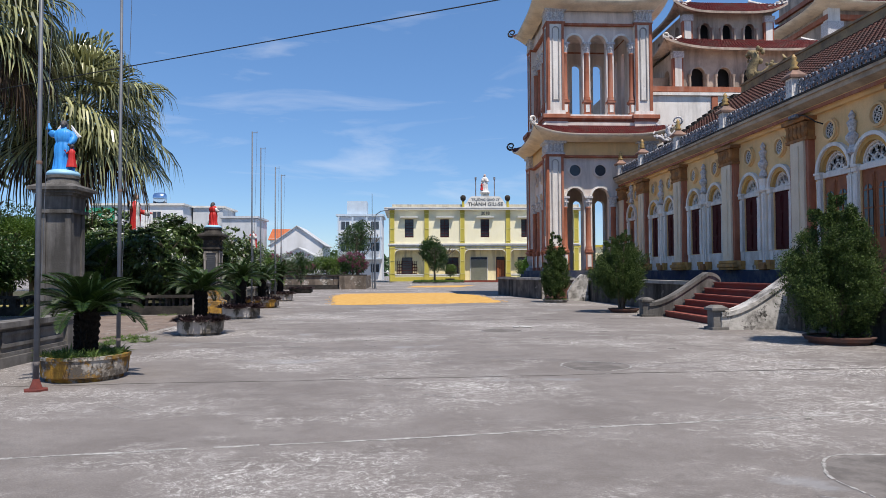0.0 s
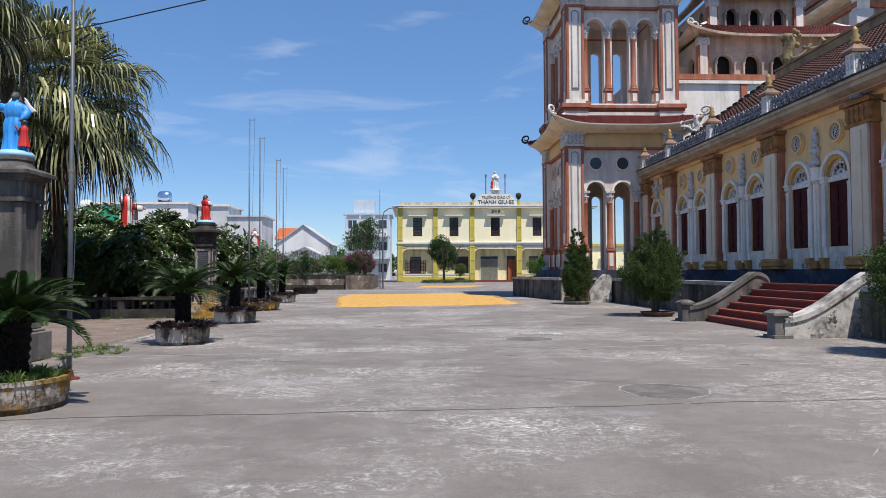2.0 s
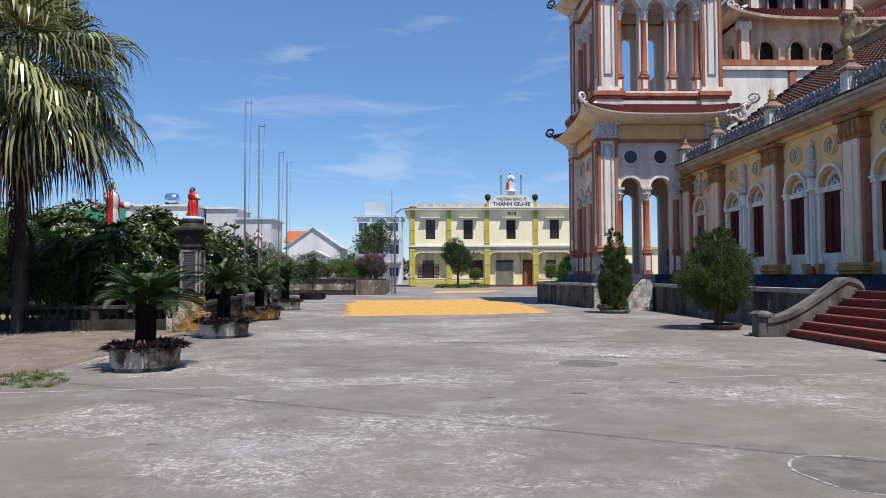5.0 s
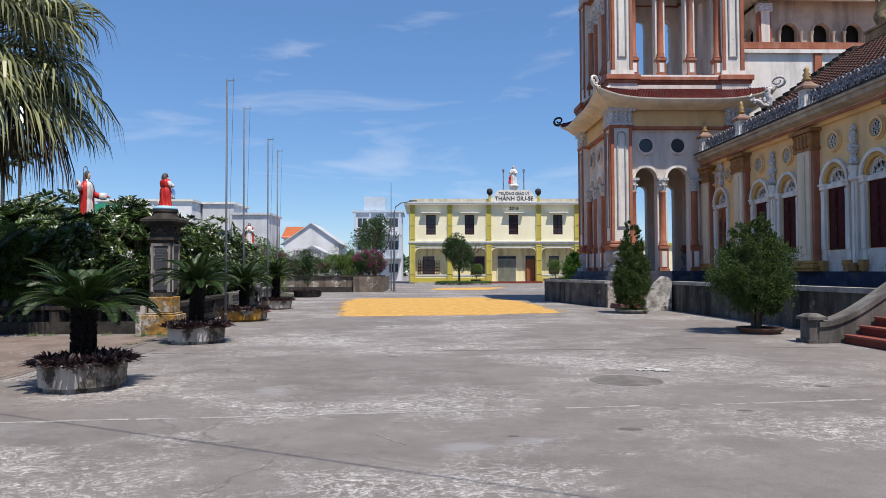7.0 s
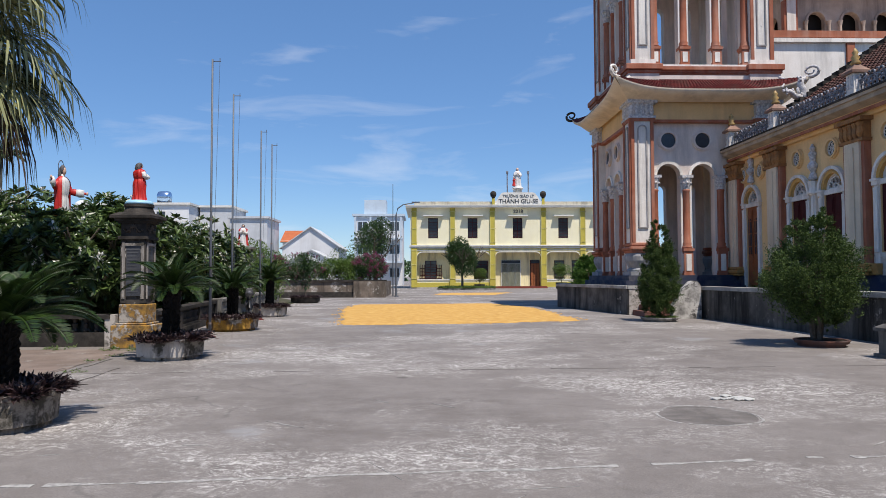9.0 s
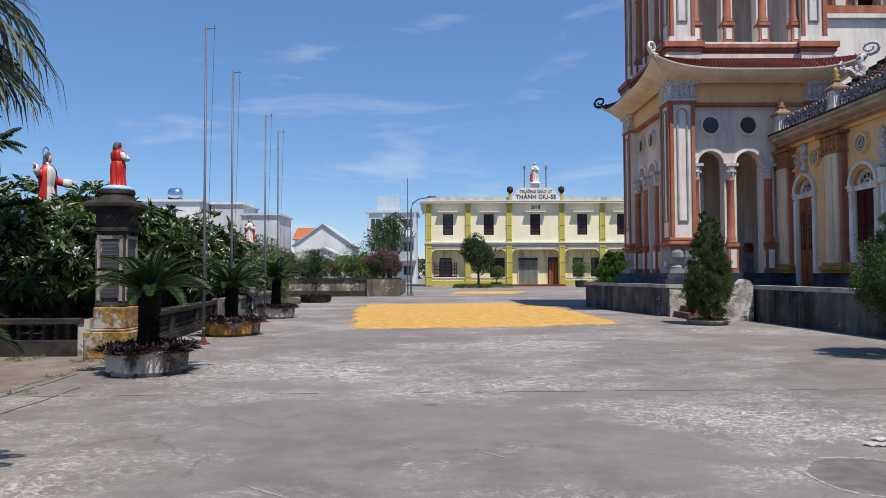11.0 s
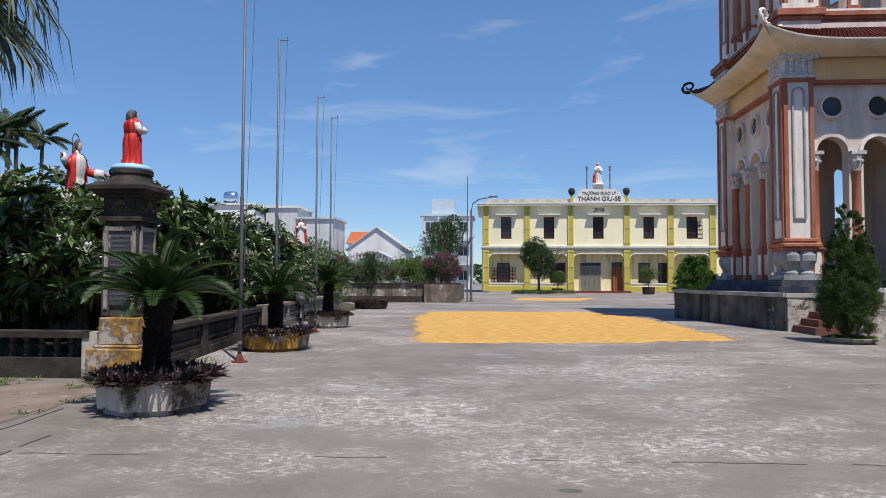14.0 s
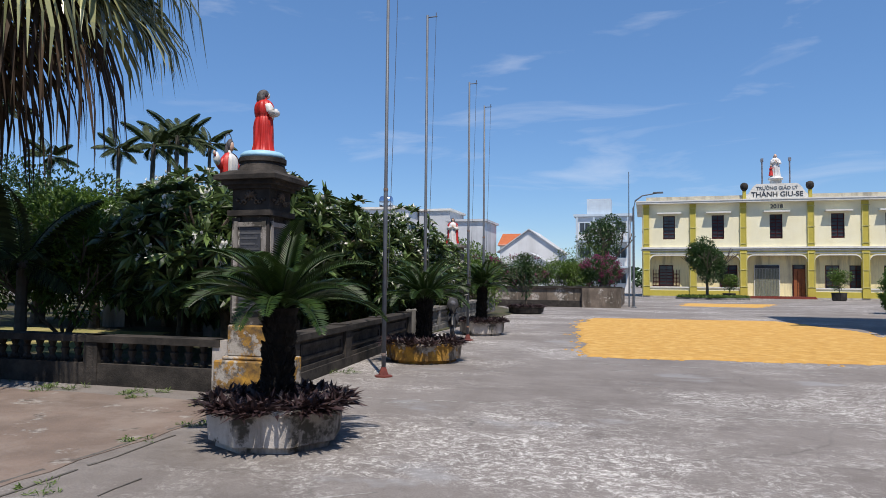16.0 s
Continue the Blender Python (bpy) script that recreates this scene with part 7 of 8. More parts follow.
for k, (x, y) in enumerate(((4.0, 6.9), (3.2, 14.1), (1.9, 13.4), (0.9, 13.2), (-0.3, 18.4), (4.7, 15.4), (-1.9, 11.3), (4.9, 12.2), (3.4, 25.0))):
    bm = B()
    lathe(bm, [(0.028 + 0.014 * (k % 3), 0.001), (0.022 + 0.014 * (k % 3), 0.003)], x, y, 9, sx=1.9)
    tagged(part("ground_spot", bm, CRACKM), "dark oil spot on the concrete", "stain", kind="structure")
rngs = random.Random(12)
for k in range(90):
    x, y = rngs.uniform(-4, 7), rngs.uniform(3.5, 30)
    bm = B()
    L, w, a = rngs.uniform(0.04, 0.3), rngs.uniform(0.003, 0.016), rngs.uniform(-1.2, 1.2)
    ca, sa = math.cos(a), math.sin(a)
    prism(bm, [(x - L * ca, y - L * sa - w * 0.3), (x, y - w), (x + L * ca, y + L * sa), (x, y + w * 0.8)], 0.001, 0.004, lambda u, d, z: (u, z, d))
    bmesh.ops.recalc_face_normals(bm, faces=bm.faces[:])
    tagged(part("ground_mark", bm, CHALK), "short pale paint scrape on the concrete", "ground mark", kind="structure")


# ---- trees ----
def fan_leaf(V, F, hub, d, up, size, segs, rng, droop):
    """One fan leaf: stiff inner blades that part and hang at their tips."""
    side_v = np.cross(d, up)
    side_v /= np.linalg.norm(side_v)
    up2 = np.cross(side_v, d)
    dn = np.array([0, 0, -1.0])
    for k in range(segs):
        a = math.radians(-115 + 230 * (k + 0.5) / segs)
        w = math.radians(230 / segs) * 0.98
        e = d * math.cos(a) + side_v * math.sin(a)
        c = side_v * math.cos(a) - d * math.sin(a)
        L = size * (0.74 + 0.26 * math.cos(a)) * rng.uniform(0.9, 1.1)
        hang = droop * rng.uniform(0.75, 1.25)
        fold = up2 * 0.025 * size * (1 if k % 2 else -1)
        pts = [hub + e * 0.46 * L + fold + dn * 0.02 * L, hub + e * 0.74 * L + dn * 0.10 * hang * L, hub + e * 0.92 * L + dn * 0.36 * hang * L, hub + e * 0.99 * L + dn * 0.86 * hang * L + rng.normal(size=3) * 0.03]
        wd = [0.46 * L * w * 0.54, 0.46 * L * w * 0.56, 0.46 * L * w * 0.40]
        tw = c * rng.uniform(0.7, 1.0) + up2 * rng.uniform(-0.5, 0.5)
        tw = tw / np.linalg.norm(tw)
        b = len(V)
        V += [hub, pts[0] - c * wd[0], pts[0] + c * wd[0], pts[1] - tw * wd[1], pts[1] + tw * wd[1], pts[2] - tw * wd[2], pts[2] + tw * wd[2], pts[3]]
        F += [[b, b + 1, b + 2], [b + 1, b + 3, b + 2], [b + 2, b + 3, b + 4], [b + 3, b + 5, b + 4], [b + 4, b + 5, b + 6], [b + 5, b + 7, b + 6]]


def fan_palm(x, y, h, crown_r, n, seed, label, trunk_r=0.17, dry=0.07):
    rng = np.random.default_rng(seed)
    o = thing("fan_palm", label, "palm tree", at=pose(x, y, 0))
    b1 = B()
    m = 30
    lathe(b1, [(trunk_r * (1.25 - 0.35 * k / m + 0.05 * (k % 2)), h * k / m) for k in range(m + 1)], 0, 0, 12, bend=lambda z: (0.05 * math.sin(z), 0.04 * math.sin(0.7 * z)))
    part("trunk", b1, surf_once("shaggy palm trunk", (0.07, 0.056, 0.042), (0.038, 0.032, 0.025)), o)
    V, F, V2, F2 = [], [], [], []
    b1 = B()
    for k in range(150):
        a, z = 2.39996 * k, h * (0.25 + 0.72 * k / 150)
        q = trunk_r * 1.0
        tube(b1, [(q * math.cos(a), q * math.sin(a), z), (q * 1.5 * math.cos(a), q * 1.5 * math.sin(a), z + 0.10), (q * 2.1 * math.cos(a), q * 2.1 * math.sin(a), z - rng.uniform(0.05, 0.35))], [0.035, 0.028, 0.008], 4)
    part("leaf_stub", b1, surf_once("dark fibrous leaf stubs", (0.055, 0.042, 0.030), (0.03, 0.024, 0.018)), o, "dark ragged old leaf bases")
    b1 = B()
    for k in range(n):
        yaw = 2.39996 * k + rng.uniform(-0.2, 0.2)
        lv = k / n
        pitch = math.radians(-40 + 118 * lv + rng.uniform(-9, 9))
        d = np.array([math.cos(yaw) * math.cos(pitch), math.sin(yaw) * math.cos(pitch), math.sin(pitch)])
        L = crown_r * rng.uniform(0.40, 0.60)
        base = np.array([0.1 * math.cos(yaw), 0.1 * math.sin(yaw), h - 0.5 + 0.6 * lv])
        hub = base + d * L + np.array([0, 0, -0.10 * L])
        tube(b1, [tuple(base), tuple(base + d * L * 0.5 + np.array([0, 0, 0.03 * L])), tuple(hub)], [0.025, 0.018, 0.012], 4)
        d2 = d + np.array([0, 0, -0.55 + 0.25 * lv])
        d2 /= np.linalg.norm(d2)
        up = np.array([0, 0, 1.0]) + d * 0.2 + rng.normal(size=3) * 0.15
        dead = lv < dry
        fan_leaf(V2 if dead else V, F2 if dead else F, hub, d2, up, crown_r * rng.uniform(0.44, 0.58) * (0.8 if dead else 1), 40, rng, 1.2 if dead else rng.uniform(0.3, 0.95))
    part("leaf_stalk", b1, surf_once("palm leaf stalks", (0.16, 0.17, 0.06), (0.1, 0.11, 0.05)), o)
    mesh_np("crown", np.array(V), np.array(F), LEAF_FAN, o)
    if V2:
        mesh_np("dead_leaves", np.array(V2), np.array(F2), LEAF_DRY, o, "dry brown hanging leaves")
    return o


fan_palm(-9.2, 22.0, 6.2, 2.65, 70, 4, "tall fan palm with drooping pleated leaves", 0.10, 0.10)
fan_palm(-9.8, 17.6, 7.7, 2.5, 64, 7, "tall fan palm with some dry brown leaves", 0.13, 0.14)


def branchy(b1, p, d, L, r, depth, rng, tips, spread=0.7, up=0.35):
    q = p + d * L
    tube(b1, [tuple(p), tuple(p + d * L * 0.5 + Vector((rng.uniform(-0.05, 0.05), rng.uniform(-0.05, 0.05), 0)) * L), tuple(q)], [r, r * 0.85, r * 0.7], 6)
    if depth == 0:
        tips.append(q)
        return
    for k in range(3):
        e = (d + Vector((rng.uniform(-1, 1), rng.uniform(-1, 1), rng.uniform(-0.2, 0.6))) * spread + Vector((0, 0, up * 0.3))).normalized()
        branchy(b1, q, e, L * rng.uniform(0.6, 0.85), r * 0.62, depth - 1, rng, tips, spread, up)


def blob_points(rng, n, centre, radii, shell=0.55, lumps=6):
    """Points in a lumpy crown: several overlapping balls of leaves inside a larger outline."""
    cs = unit(rng.normal(size=(lumps, 3))) * rng.uniform(0.35, 0.62, (lumps, 1))
    rs = rng.uniform(0.38, 0.6, lumps)
    idx = rng.integers(0, lumps, n)
    d = unit(rng.normal(size=(n, 3)))
    rad = rs[idx] * (shell + (1 - shell) * rng.uniform(0, 1, n) ** 0.5)
    p = cs[idx] + d * rad[:, None]
    out = unit(d + 0.5 * cs[idx])
    return np.array(centre) + p * np.array(radii), out


def leaf_tree(name, at, trunk_h, centre, radii, n, leaf, mt, label, seed, lumps=8, trunk_r=0.09, rosette=0, flowers=0, cat="tree", group="", shell=0.5, petal=None, droop=0.25, width=0.36, bark=BARK, up=0.35):
    rng = np.random.default_rng(seed)
    rr = random.Random(seed)
    o = thing(name, label, cat, group, at=at)
    b1 = B()
    tips = []
    tr = Vector((0, 0, trunk_h))
    tube(b1, [(0, 0, -0.02), (0.02, 0.01, trunk_h * 0.5), tuple(tr)], [trunk_r * 1.25, trunk_r, trunk_r * 0.9], 9)
    for k in range(4):
        a = 2 * math.pi * k / 4 + rr.uniform(-0.5, 0.5)
        e = Vector((math.cos(a) * 0.7, math.sin(a) * 0.7, 0.75)).normalized()
        branchy(b1, tr - Vector((0, 0, 0.05)), e, (centre[2] + radii[2] * 0.5 - trunk_h) * 0.42 + 0.1, trunk_r * 0.6, 2, rr, tips)
    part("trunk", b1, bark, o)
    if rosette:
        m = n // rosette
        p, out = blob_points(rng, m, centre, radii, shell, lumps)
        ax = unit(out + np.array([0, 0, 0.5]) + rng.normal(size=(m, 3)) * 0.25)
        p = np.repeat(p, rosette, 0)
        ax = np.repeat(ax, rosette, 0)
        ph = np.tile(np.arange(rosette) * 2.39996, m)
        s1 = unit(np.cross(ax, np.array([0.3, 0.2, 1.0])))
        s2 = np.cross(ax, s1)
        d = ax * 0.45 + (s1 * np.cos(ph)[:, None] + s2 * np.sin(ph)[:, None]) + rng.normal(size=ax.shape) * 0.12
        v, f = leaf_arrays(p, d, leaf, leaf * width, droop, rng)
    else:
        p, out = blob_points(rng, n, centre, radii, shell, lumps)
        d = out + rng.normal(size=(n, 3)) * 0.7 + np.array([0, 0, up])
        v, f = leaf_arrays(p, d, leaf, leaf * width, droop, rng)
    mesh_np("crown", v, f, mt, o)
    if flowers:
        pick = rng.integers(0, len(p), flowers * 6)
        pick = pick[np.argsort(-np.sum(((p[pick] - np.array(centre)) / np.array(radii)) ** 2, 1))[:flowers]]
        p = np.repeat(p[pick] + d[pick] * 0.06, 12, 0) + rng.normal(size=(flowers * 12, 3)) * 0.05
        d = rng.normal(size=p.shape) + np.array([0, 0, 0.6])
        v, f = leaf_arrays(p, d, 0.085, 0.06, 0.0, rng)
        mesh_np("blossoms", v, f, petal or PETAL_W, o)
    return o


# frangipani along the garden wall
fr = [leaf_tree("frangipani_tree", pose(-7.7, 25.4, 0), 0.75, (0, 0, 1.75), (2.0, 2.0, 1.6), 9500, 0.29, LEAF_FRANG, "frangipani tree with long dark leaves and white blossoms", 21, 9, 0.10, 13, 70, "tree", "frangipani trees behind the wall", droop=0.12, width=0.34, shell=0.68),
      leaf_tree("frangipani_tree", pose(-8.2, 28.6, 0), 0.8, (0, 0, 1.8), (2.0, 1.9, 1.65), 9500, 0.29, LEAF_FRANG, "frangipani tree with long dark leaves and white blossoms", 22, 9, 0.10, 13, 80, "tree", "frangipani trees behind the wall", droop=0.12, width=0.34, shell=0.68),
      leaf_tree("frangipani_tree", pose(-8.3, 31.8, 0), 0.7, (0, 0, 1.7), (1.9, 2.0, 1.6), 9500, 0.29, LEAF_FRANG, "frangipani tree with long dark leaves and white blossoms", 23, 10, 0.10, 13, 100, "tree", "frangipani trees behind the wall", droop=0.12, width=0.34, shell=0.68)]
spots = [(-10.2, 27.6, 1.0), (-11.6, 30.0, 1.1), (-8.4, 34.6, 1.0), (-8.7, 37.4, 0.95), (-8.9, 40.4, 0.85), (-11.2, 33.8, 1.0), (-11.4, 37.6, 0.95), (-7.2, 34.9, 0.62), (-13.4, 31.2, 1.0), (-9.4, 43.4, 0.7), (-7.4, 29.6, 0.72), (-14.5, 33.5, 1.1)]
for i, (x, y, s) in enumerate(spots):
    c = copy_thing(fr[i % 3], pose(x, y, 0, 0, 0, 67 * i))
    c.scale = (s, s, s)

leaf_tree("tree", pose(-17.8, 34.0, 0), 1.4, (0, 0, 2.6), (2.4, 2.2, 1.7), 9000, 0.17, LEAF_LIGHT, "bushy light green garden tree", 31, 12, 0.12)
leaf_tree("tree", pose(-17.5, 31.0, 0), 1.5, (0, 0, 2.8), (3.0, 2.8, 2.0), 9000, 0.2, LEAF_MANGO, "broad dark green garden tree", 32, 12, 0.16)
leaf_tree("tree", pose(-20.0, 23.5, 0), 1.6, (0, 0, 3.2), (3.0, 3.0, 2.3), 9000, 0.2, LEAF_MANGO, "broad dark green garden tree", 33, 12, 0.18)
leaf_tree("tree", pose(-10.6, 20.0 - 4.2, 0), 1.0, (0, 0, 2.0), (1.8, 1.8, 1.5), 8000, 0.16, LEAF_MANGO, "dark leafy tree beside the path", 34, 10, 0.1)
leaf_tree("tree", pose(-13.8, 13.0, 0), 1.2, (0, 0, 2.6), (2.6, 2.4, 2.2), 9000, 0.18, LEAF_MANGO, "dark leafy tree beside the path", 35, 11, 0.13)
leaf_tree("tree", pose(-15.0, 36.5, 0), 1.2, (0, 0, 2.5), (2.6, 2.6, 1.8), 7000, 0.2, LEAF_LIGHT, "bushy light green garden tree", 36, 11, 0.12)
leaf_tree("tree", pose(-16.8, 29.8, 0), 1.5, (0, 0, 2.8), (1.9, 1.7, 1.2), 8000, 0.16, LEAF_MANGO, "bushy dark green garden tree", 38, 11, 0.1)
leaf_tree("shrub", pose(-14.4, 26.0, 0), 0.5, (0, 0, 1.5), (1.6, 1.3, 1.3), 7000, 0.18, LEAF_MANGO, "dark green shrub behind the balustrade", 48, 10, 0.07, cat="shrub")
leaf_tree("tree", pose(-14.8, 30.2, 0), 1.0, (0, 0, 2.7), (2.0, 1.8, 1.35), 12000, 0.14, LEAF_LIGHT, "bushy light green garden tree", 46, 12, 0.11)
leaf_tree("shrub", pose(-9.7, 24.2, 0), 0.4, (0, 0, 1.45), (0.85, 0.8, 1.1), 6000, 0.13, LEAF_LIGHT, "yellow green shrub behind the balustrade", 49, 10, 0.05, cat="shrub")
leaf_tree("tree", pose(-12.3, 20.5, 0), 1.4, (0, 0, 3.1), (1.4, 1.4, 2.2), 9000, 0.18, LEAF_MANGO, "tall dark leafy tree behind the palms", 50, 11, 0.12)
leaf_tree("tree", pose(-19.5, 36.5, 0), 1.3, (0, 0, 2.5), (2.8, 2.6, 1.9), 9000, 0.2, LEAF_MANGO, "broad dark green garden tree", 39, 12, 0.15)
leaf_tree("tree", pose(-24.0, 33.0, 0), 1.3, (0, 0, 2.6), (3.0, 2.8, 2.0), 9000, 0.2, LEAF_MANGO, "broad dark green garden tree", 40, 12, 0.15)
leaf_tree("shrub", pose(-7.2, 41.0, 0), 0.3, (0, 0, 1.3), (0.9, 1.6, 1.0), 4000, 0.13, LEAF_LIGHT, "bright green shrub behind the wall", 37, 9, 0.04, cat="shrub")

# areca palms
def areca(x, y, h, seed, n=10, L=1.2):
    rng = random.Random(seed)
    o = thing("areca_palm", "slender tall areca palm with a small crown", "palm tree", "areca palms in the garden", at=pose(x, y, 0))
    b1 = B()
    m = 24
    lathe(b1, [(0.085 - 0.02 * k / m + 0.008 * (k % 2), h * k / m) for k in range(m + 1)], 0, 0, 8, bend=lambda z: (0.02 * z * math.sin(seed), 0.02 * z * math.cos(seed)))
    part("trunk", b1, surf_once("ringed dark palm trunk", (0.12, 0.11, 0.092), (0.07, 0.065, 0.052)), o)
    b1 = B()
    bx, by = 0.02 * h * math.sin(seed), 0.02 * h * math.cos(seed)
    for k in range(n):
        yaw = 2.39996 * k
        frond(b1, (bx, by, h - 0.05), yaw, radians(-12 + 92 * k / n + rng.uniform(-10, 10)), L * rng.uniform(0.75, 1.15), 22, 0.34, radians(58), width=0.034, vee=-1.1)
    part("crown", b1, LEAF_ARECA, o)


for i, (x, y, h) in enumerate(((-16.4, 34.0, 5.6), (-17.0, 36.0, 6.3), (-18.6, 38.8, 6.9), (-17.9, 37.0, 6.4), (-23.5, 37.0, 6.1), (-19.2, 41.0, 7.2), (-20.5, 32.0, 6.8), (-22.2, 30.0, 7.4), (-20.7, 37.5, 6.3))):
    areca(x, y, h, i + 1)
areca(-9.9, 23.6, 1.55, 15, 11, 1.35)

# clipped conifers beside the church
def conifer(x, y, prof, n, leaf, seed, label, stems=1, stem_h=0.3, rim=None, jitter=0.08, mt=None):
    """An evergreen whose sprays fill an outline of (z, radius)."""
    rng = np.random.default_rng(seed)
    o = thing("conifer", label, "shrub", at=pose(x, y, 0))
    b1 = B()
    for k in range(stems):
        a = 2.4 * k
        tube(b1, [(0.05 * math.cos(a) * (stems > 1), 0.05 * math.sin(a) * (stems > 1), 0), (0.14 * math.cos(a) * (stems > 1), 0.14 * math.sin(a) * (stems > 1), prof[-1][0] * 0.4), (0.25 * math.cos(a) * (stems > 1), 0.25 * math.sin(a) * (stems > 1), prof[-1][0] * 0.75)], [0.05, 0.035, 0.015], 6)
    part("trunk", b1, BARK, o)
    zs, rs = np.array([q[0] for q in prof]), np.array([q[1] for q in prof])
    zz = np.linspace(zs[0], zs[-1], 200)
    w = np.interp(zz, zs, rs)
    cdf = np.cumsum(w ** 1.5 + 0.01)
    cdf /= cdf[-1]
    m, per = int(n / 13), 33
    plumes = 210
    zp = np.interp(rng.uniform(0.01, 0.99, plumes), cdf, zz)
    ap = rng.uniform(0, 2 * np.pi, plumes)
    lump = 1 + jitter * (np.sin(ap + seed) + 0.9 * np.sin(2 * ap + 1.9 * zp + seed) + 0.7 * np.sin(3 * ap - 4.1 * zp + 2 * seed))
    rp = np.interp(zp, zs, rs) * lump * np.where(rng.uniform(0, 1, plumes) < 0.8, rng.uniform(0.86 if jitter < 0.05 else 0.66, 0.96, plumes), rng.uniform(0.2, 0.66, plumes))
    cp = np.stack([rp * np.cos(ap), rp * np.sin(ap), zp], 1)
    axp = unit(np.stack([np.cos(ap) * 0.8, np.sin(ap) * 0.8, rng.uniform(0.7, 1.9, plumes)], 1) + rng.normal(size=(plumes, 3)) * 0.25)
    size = np.clip(0.27 * np.interp(zp, zs, rs), 0.03, 0.20) * rng.uniform(0.6, 1.35, plumes)
    k = rng.integers(0, plumes, m)
    al = rng.uniform(-0.9, 1.1, m)
    c = cp[k] + axp[k] * (al * size[k])[:, None] + rng.normal(size=(m, 3)) * (size[k] * 0.36 * np.clip(1.25 - al * 0.7, 0.3, 1.6))[:, None]
    z = np.clip(c[:, 2], zs[0], zs[-1])
    ax = unit(axp[k] + rng.normal(size=(m, 3)) * 0.4)
    tw = np.clip(0.24 * np.interp(z, zs, rs), 0.05, 0.20) * rng.uniform(0.6, 1.4, m)
    along = rng.uniform(-0.5, 0.75, (m, per))
    p = np.repeat(c, per, 0) + np.repeat(ax, per, 0) * (along * tw[:, None]).reshape(-1, 1) + rng.normal(size=(m * per, 3)) * np.repeat(tw, per)[:, None] * 0.17
    d = np.repeat(ax, per, 0) * 0.9 + rng.normal(size=(m * per, 3)) * 0.65
    L = (leaf * 0.30 * rng.uniform(0.7, 1.25, m * per))[:, None]
    sd = unit(np.cross(d, rng.normal(size=(m * per, 3)))) * leaf * 0.060
    tip = p + unit(d) * L
    mid = p + unit(d) * L * 0.45
    v = np.stack([p, mid + sd, tip, mid - sd], 1).reshape(-1, 3)
    f = (np.arange(m * per)[:, None] * 4 + np.arange(4)[None]).reshape(-1, 4)
    mesh_np("foliage", v, f, mt or LEAF_CYP, o)
    return o


conifer(6.66, 28.85, [(0.16, 0.34), (0.6, 0.48), (1.1, 0.50), (1.7, 0.40), (2.3, 0.26), (2.85, 0.12), (3.15, 0.03)], 44000, 0.12, 41, "dense dark green column-shaped conifer", jitter=0.03)
conifer(7.2, 22.0, [(0.36, 0.22), (0.6, 0.56), (1.05, 0.80), (1.5, 0.68), (2.0, 0.42), (2.72, 0.05)], 36000, 0.14, 42, "loose rounded conifer with several stems", 5, jitter=0.12)
conifer(8.1, 12.75, [(0.22, 0.40), (0.5, 0.62), (0.95, 0.76), (1.5, 0.62), (2.1, 0.36), (2.80, 0.05)], 52000, 0.13, 43, "loose rounded conifer in a low clay ring", 4, jitter=0.11)
for x, y, r, h, mt, lb in ((6.66, 28.85, 0.52, 0.12, CEMENT, "low dark cement ring planter"), (7.25, 21.95, 0.46, 0.12, surf_once("red brown clay ring", (0.2, 0.09, 0.065), (0.13, 0.07, 0.055)), "low red clay ring planter"), (8.1, 12.75, 0.56, 0.13, surf_once("red brown clay ring", (0.2, 0.09, 0.065), (0.13, 0.07, 0.055)), "low red clay ring planter")):
    planter(pose(x, y, 0), r, h, mt, lb, 1.0, 20)
tuft_field("grass", pose(6.66, 28.85, 0), 0.48, 0.1, 900, 0.12, 0.012, LEAF_GRASS, "grass round the conifer", 44)

# school front planting
leaf_tree("tree", pose(3.7, 75.5, 0.1), 1.4, (0, 0, 3.35), (1.75, 1.6, 2.1), 9000, 0.24, LEAF_MANGO, "dark green mango tree in front of the school", 51, 10, 0.11)
conifer(9.9, 50.5, [(0.15, 0.79), (0.7, 0.88), (1.4, 0.84), (2.0, 0.65), (2.43, 0.36), (2.62, 0.08)], 22000, 0.32, 52, "large clipped bright green topiary bush", mt=LEAF_TOPIARY, jitter=0.04)
leaf_tree("shrub", pose(5.4, 75.8, 0.45), 0.4, (0, 0, 1.0), (0.9, 0.8, 0.7), 1500, 0.16, LEAF_LIGHT, "potted light green shrub before the school", 53, 6, 0.03, cat="shrub")
leaf_tree("shrub", pose(13.3, 75.5, 0.6), 0.4, (0, 0, 1.1), (1.0, 0.9, 0.8), 1500, 0.18, LEAF_LIGHT, "potted light green shrub before the school", 54, 6, 0.03, cat="shrub")
planter(pose(5.4, 75.8, 0), 0.5, 0.5, DARKCEMENT, "dark pot in front of the school")
planter(pose(13.3, 75.5, 0), 0.55, 0.65, DARKCEMENT, "dark square pot in front of the school", 1.0, 4)
bm = B()
lathe(bm, [(2.1, 0), (2.1, 0.12), (1.95, 0.12)], 4.1, 75.6, 30, sx=1.35, sy=0.8)
tagged(part("tree_island", bm, CEMENT), "low cement kerb round the school tree", "kerb")
tuft_field("grass", pose(4.1, 75.6, 0), 1.75, 0.12, 5000, 0.42, 0.05, LEAF_GRASS, "grass under the school tree", 55, sx=1.5)

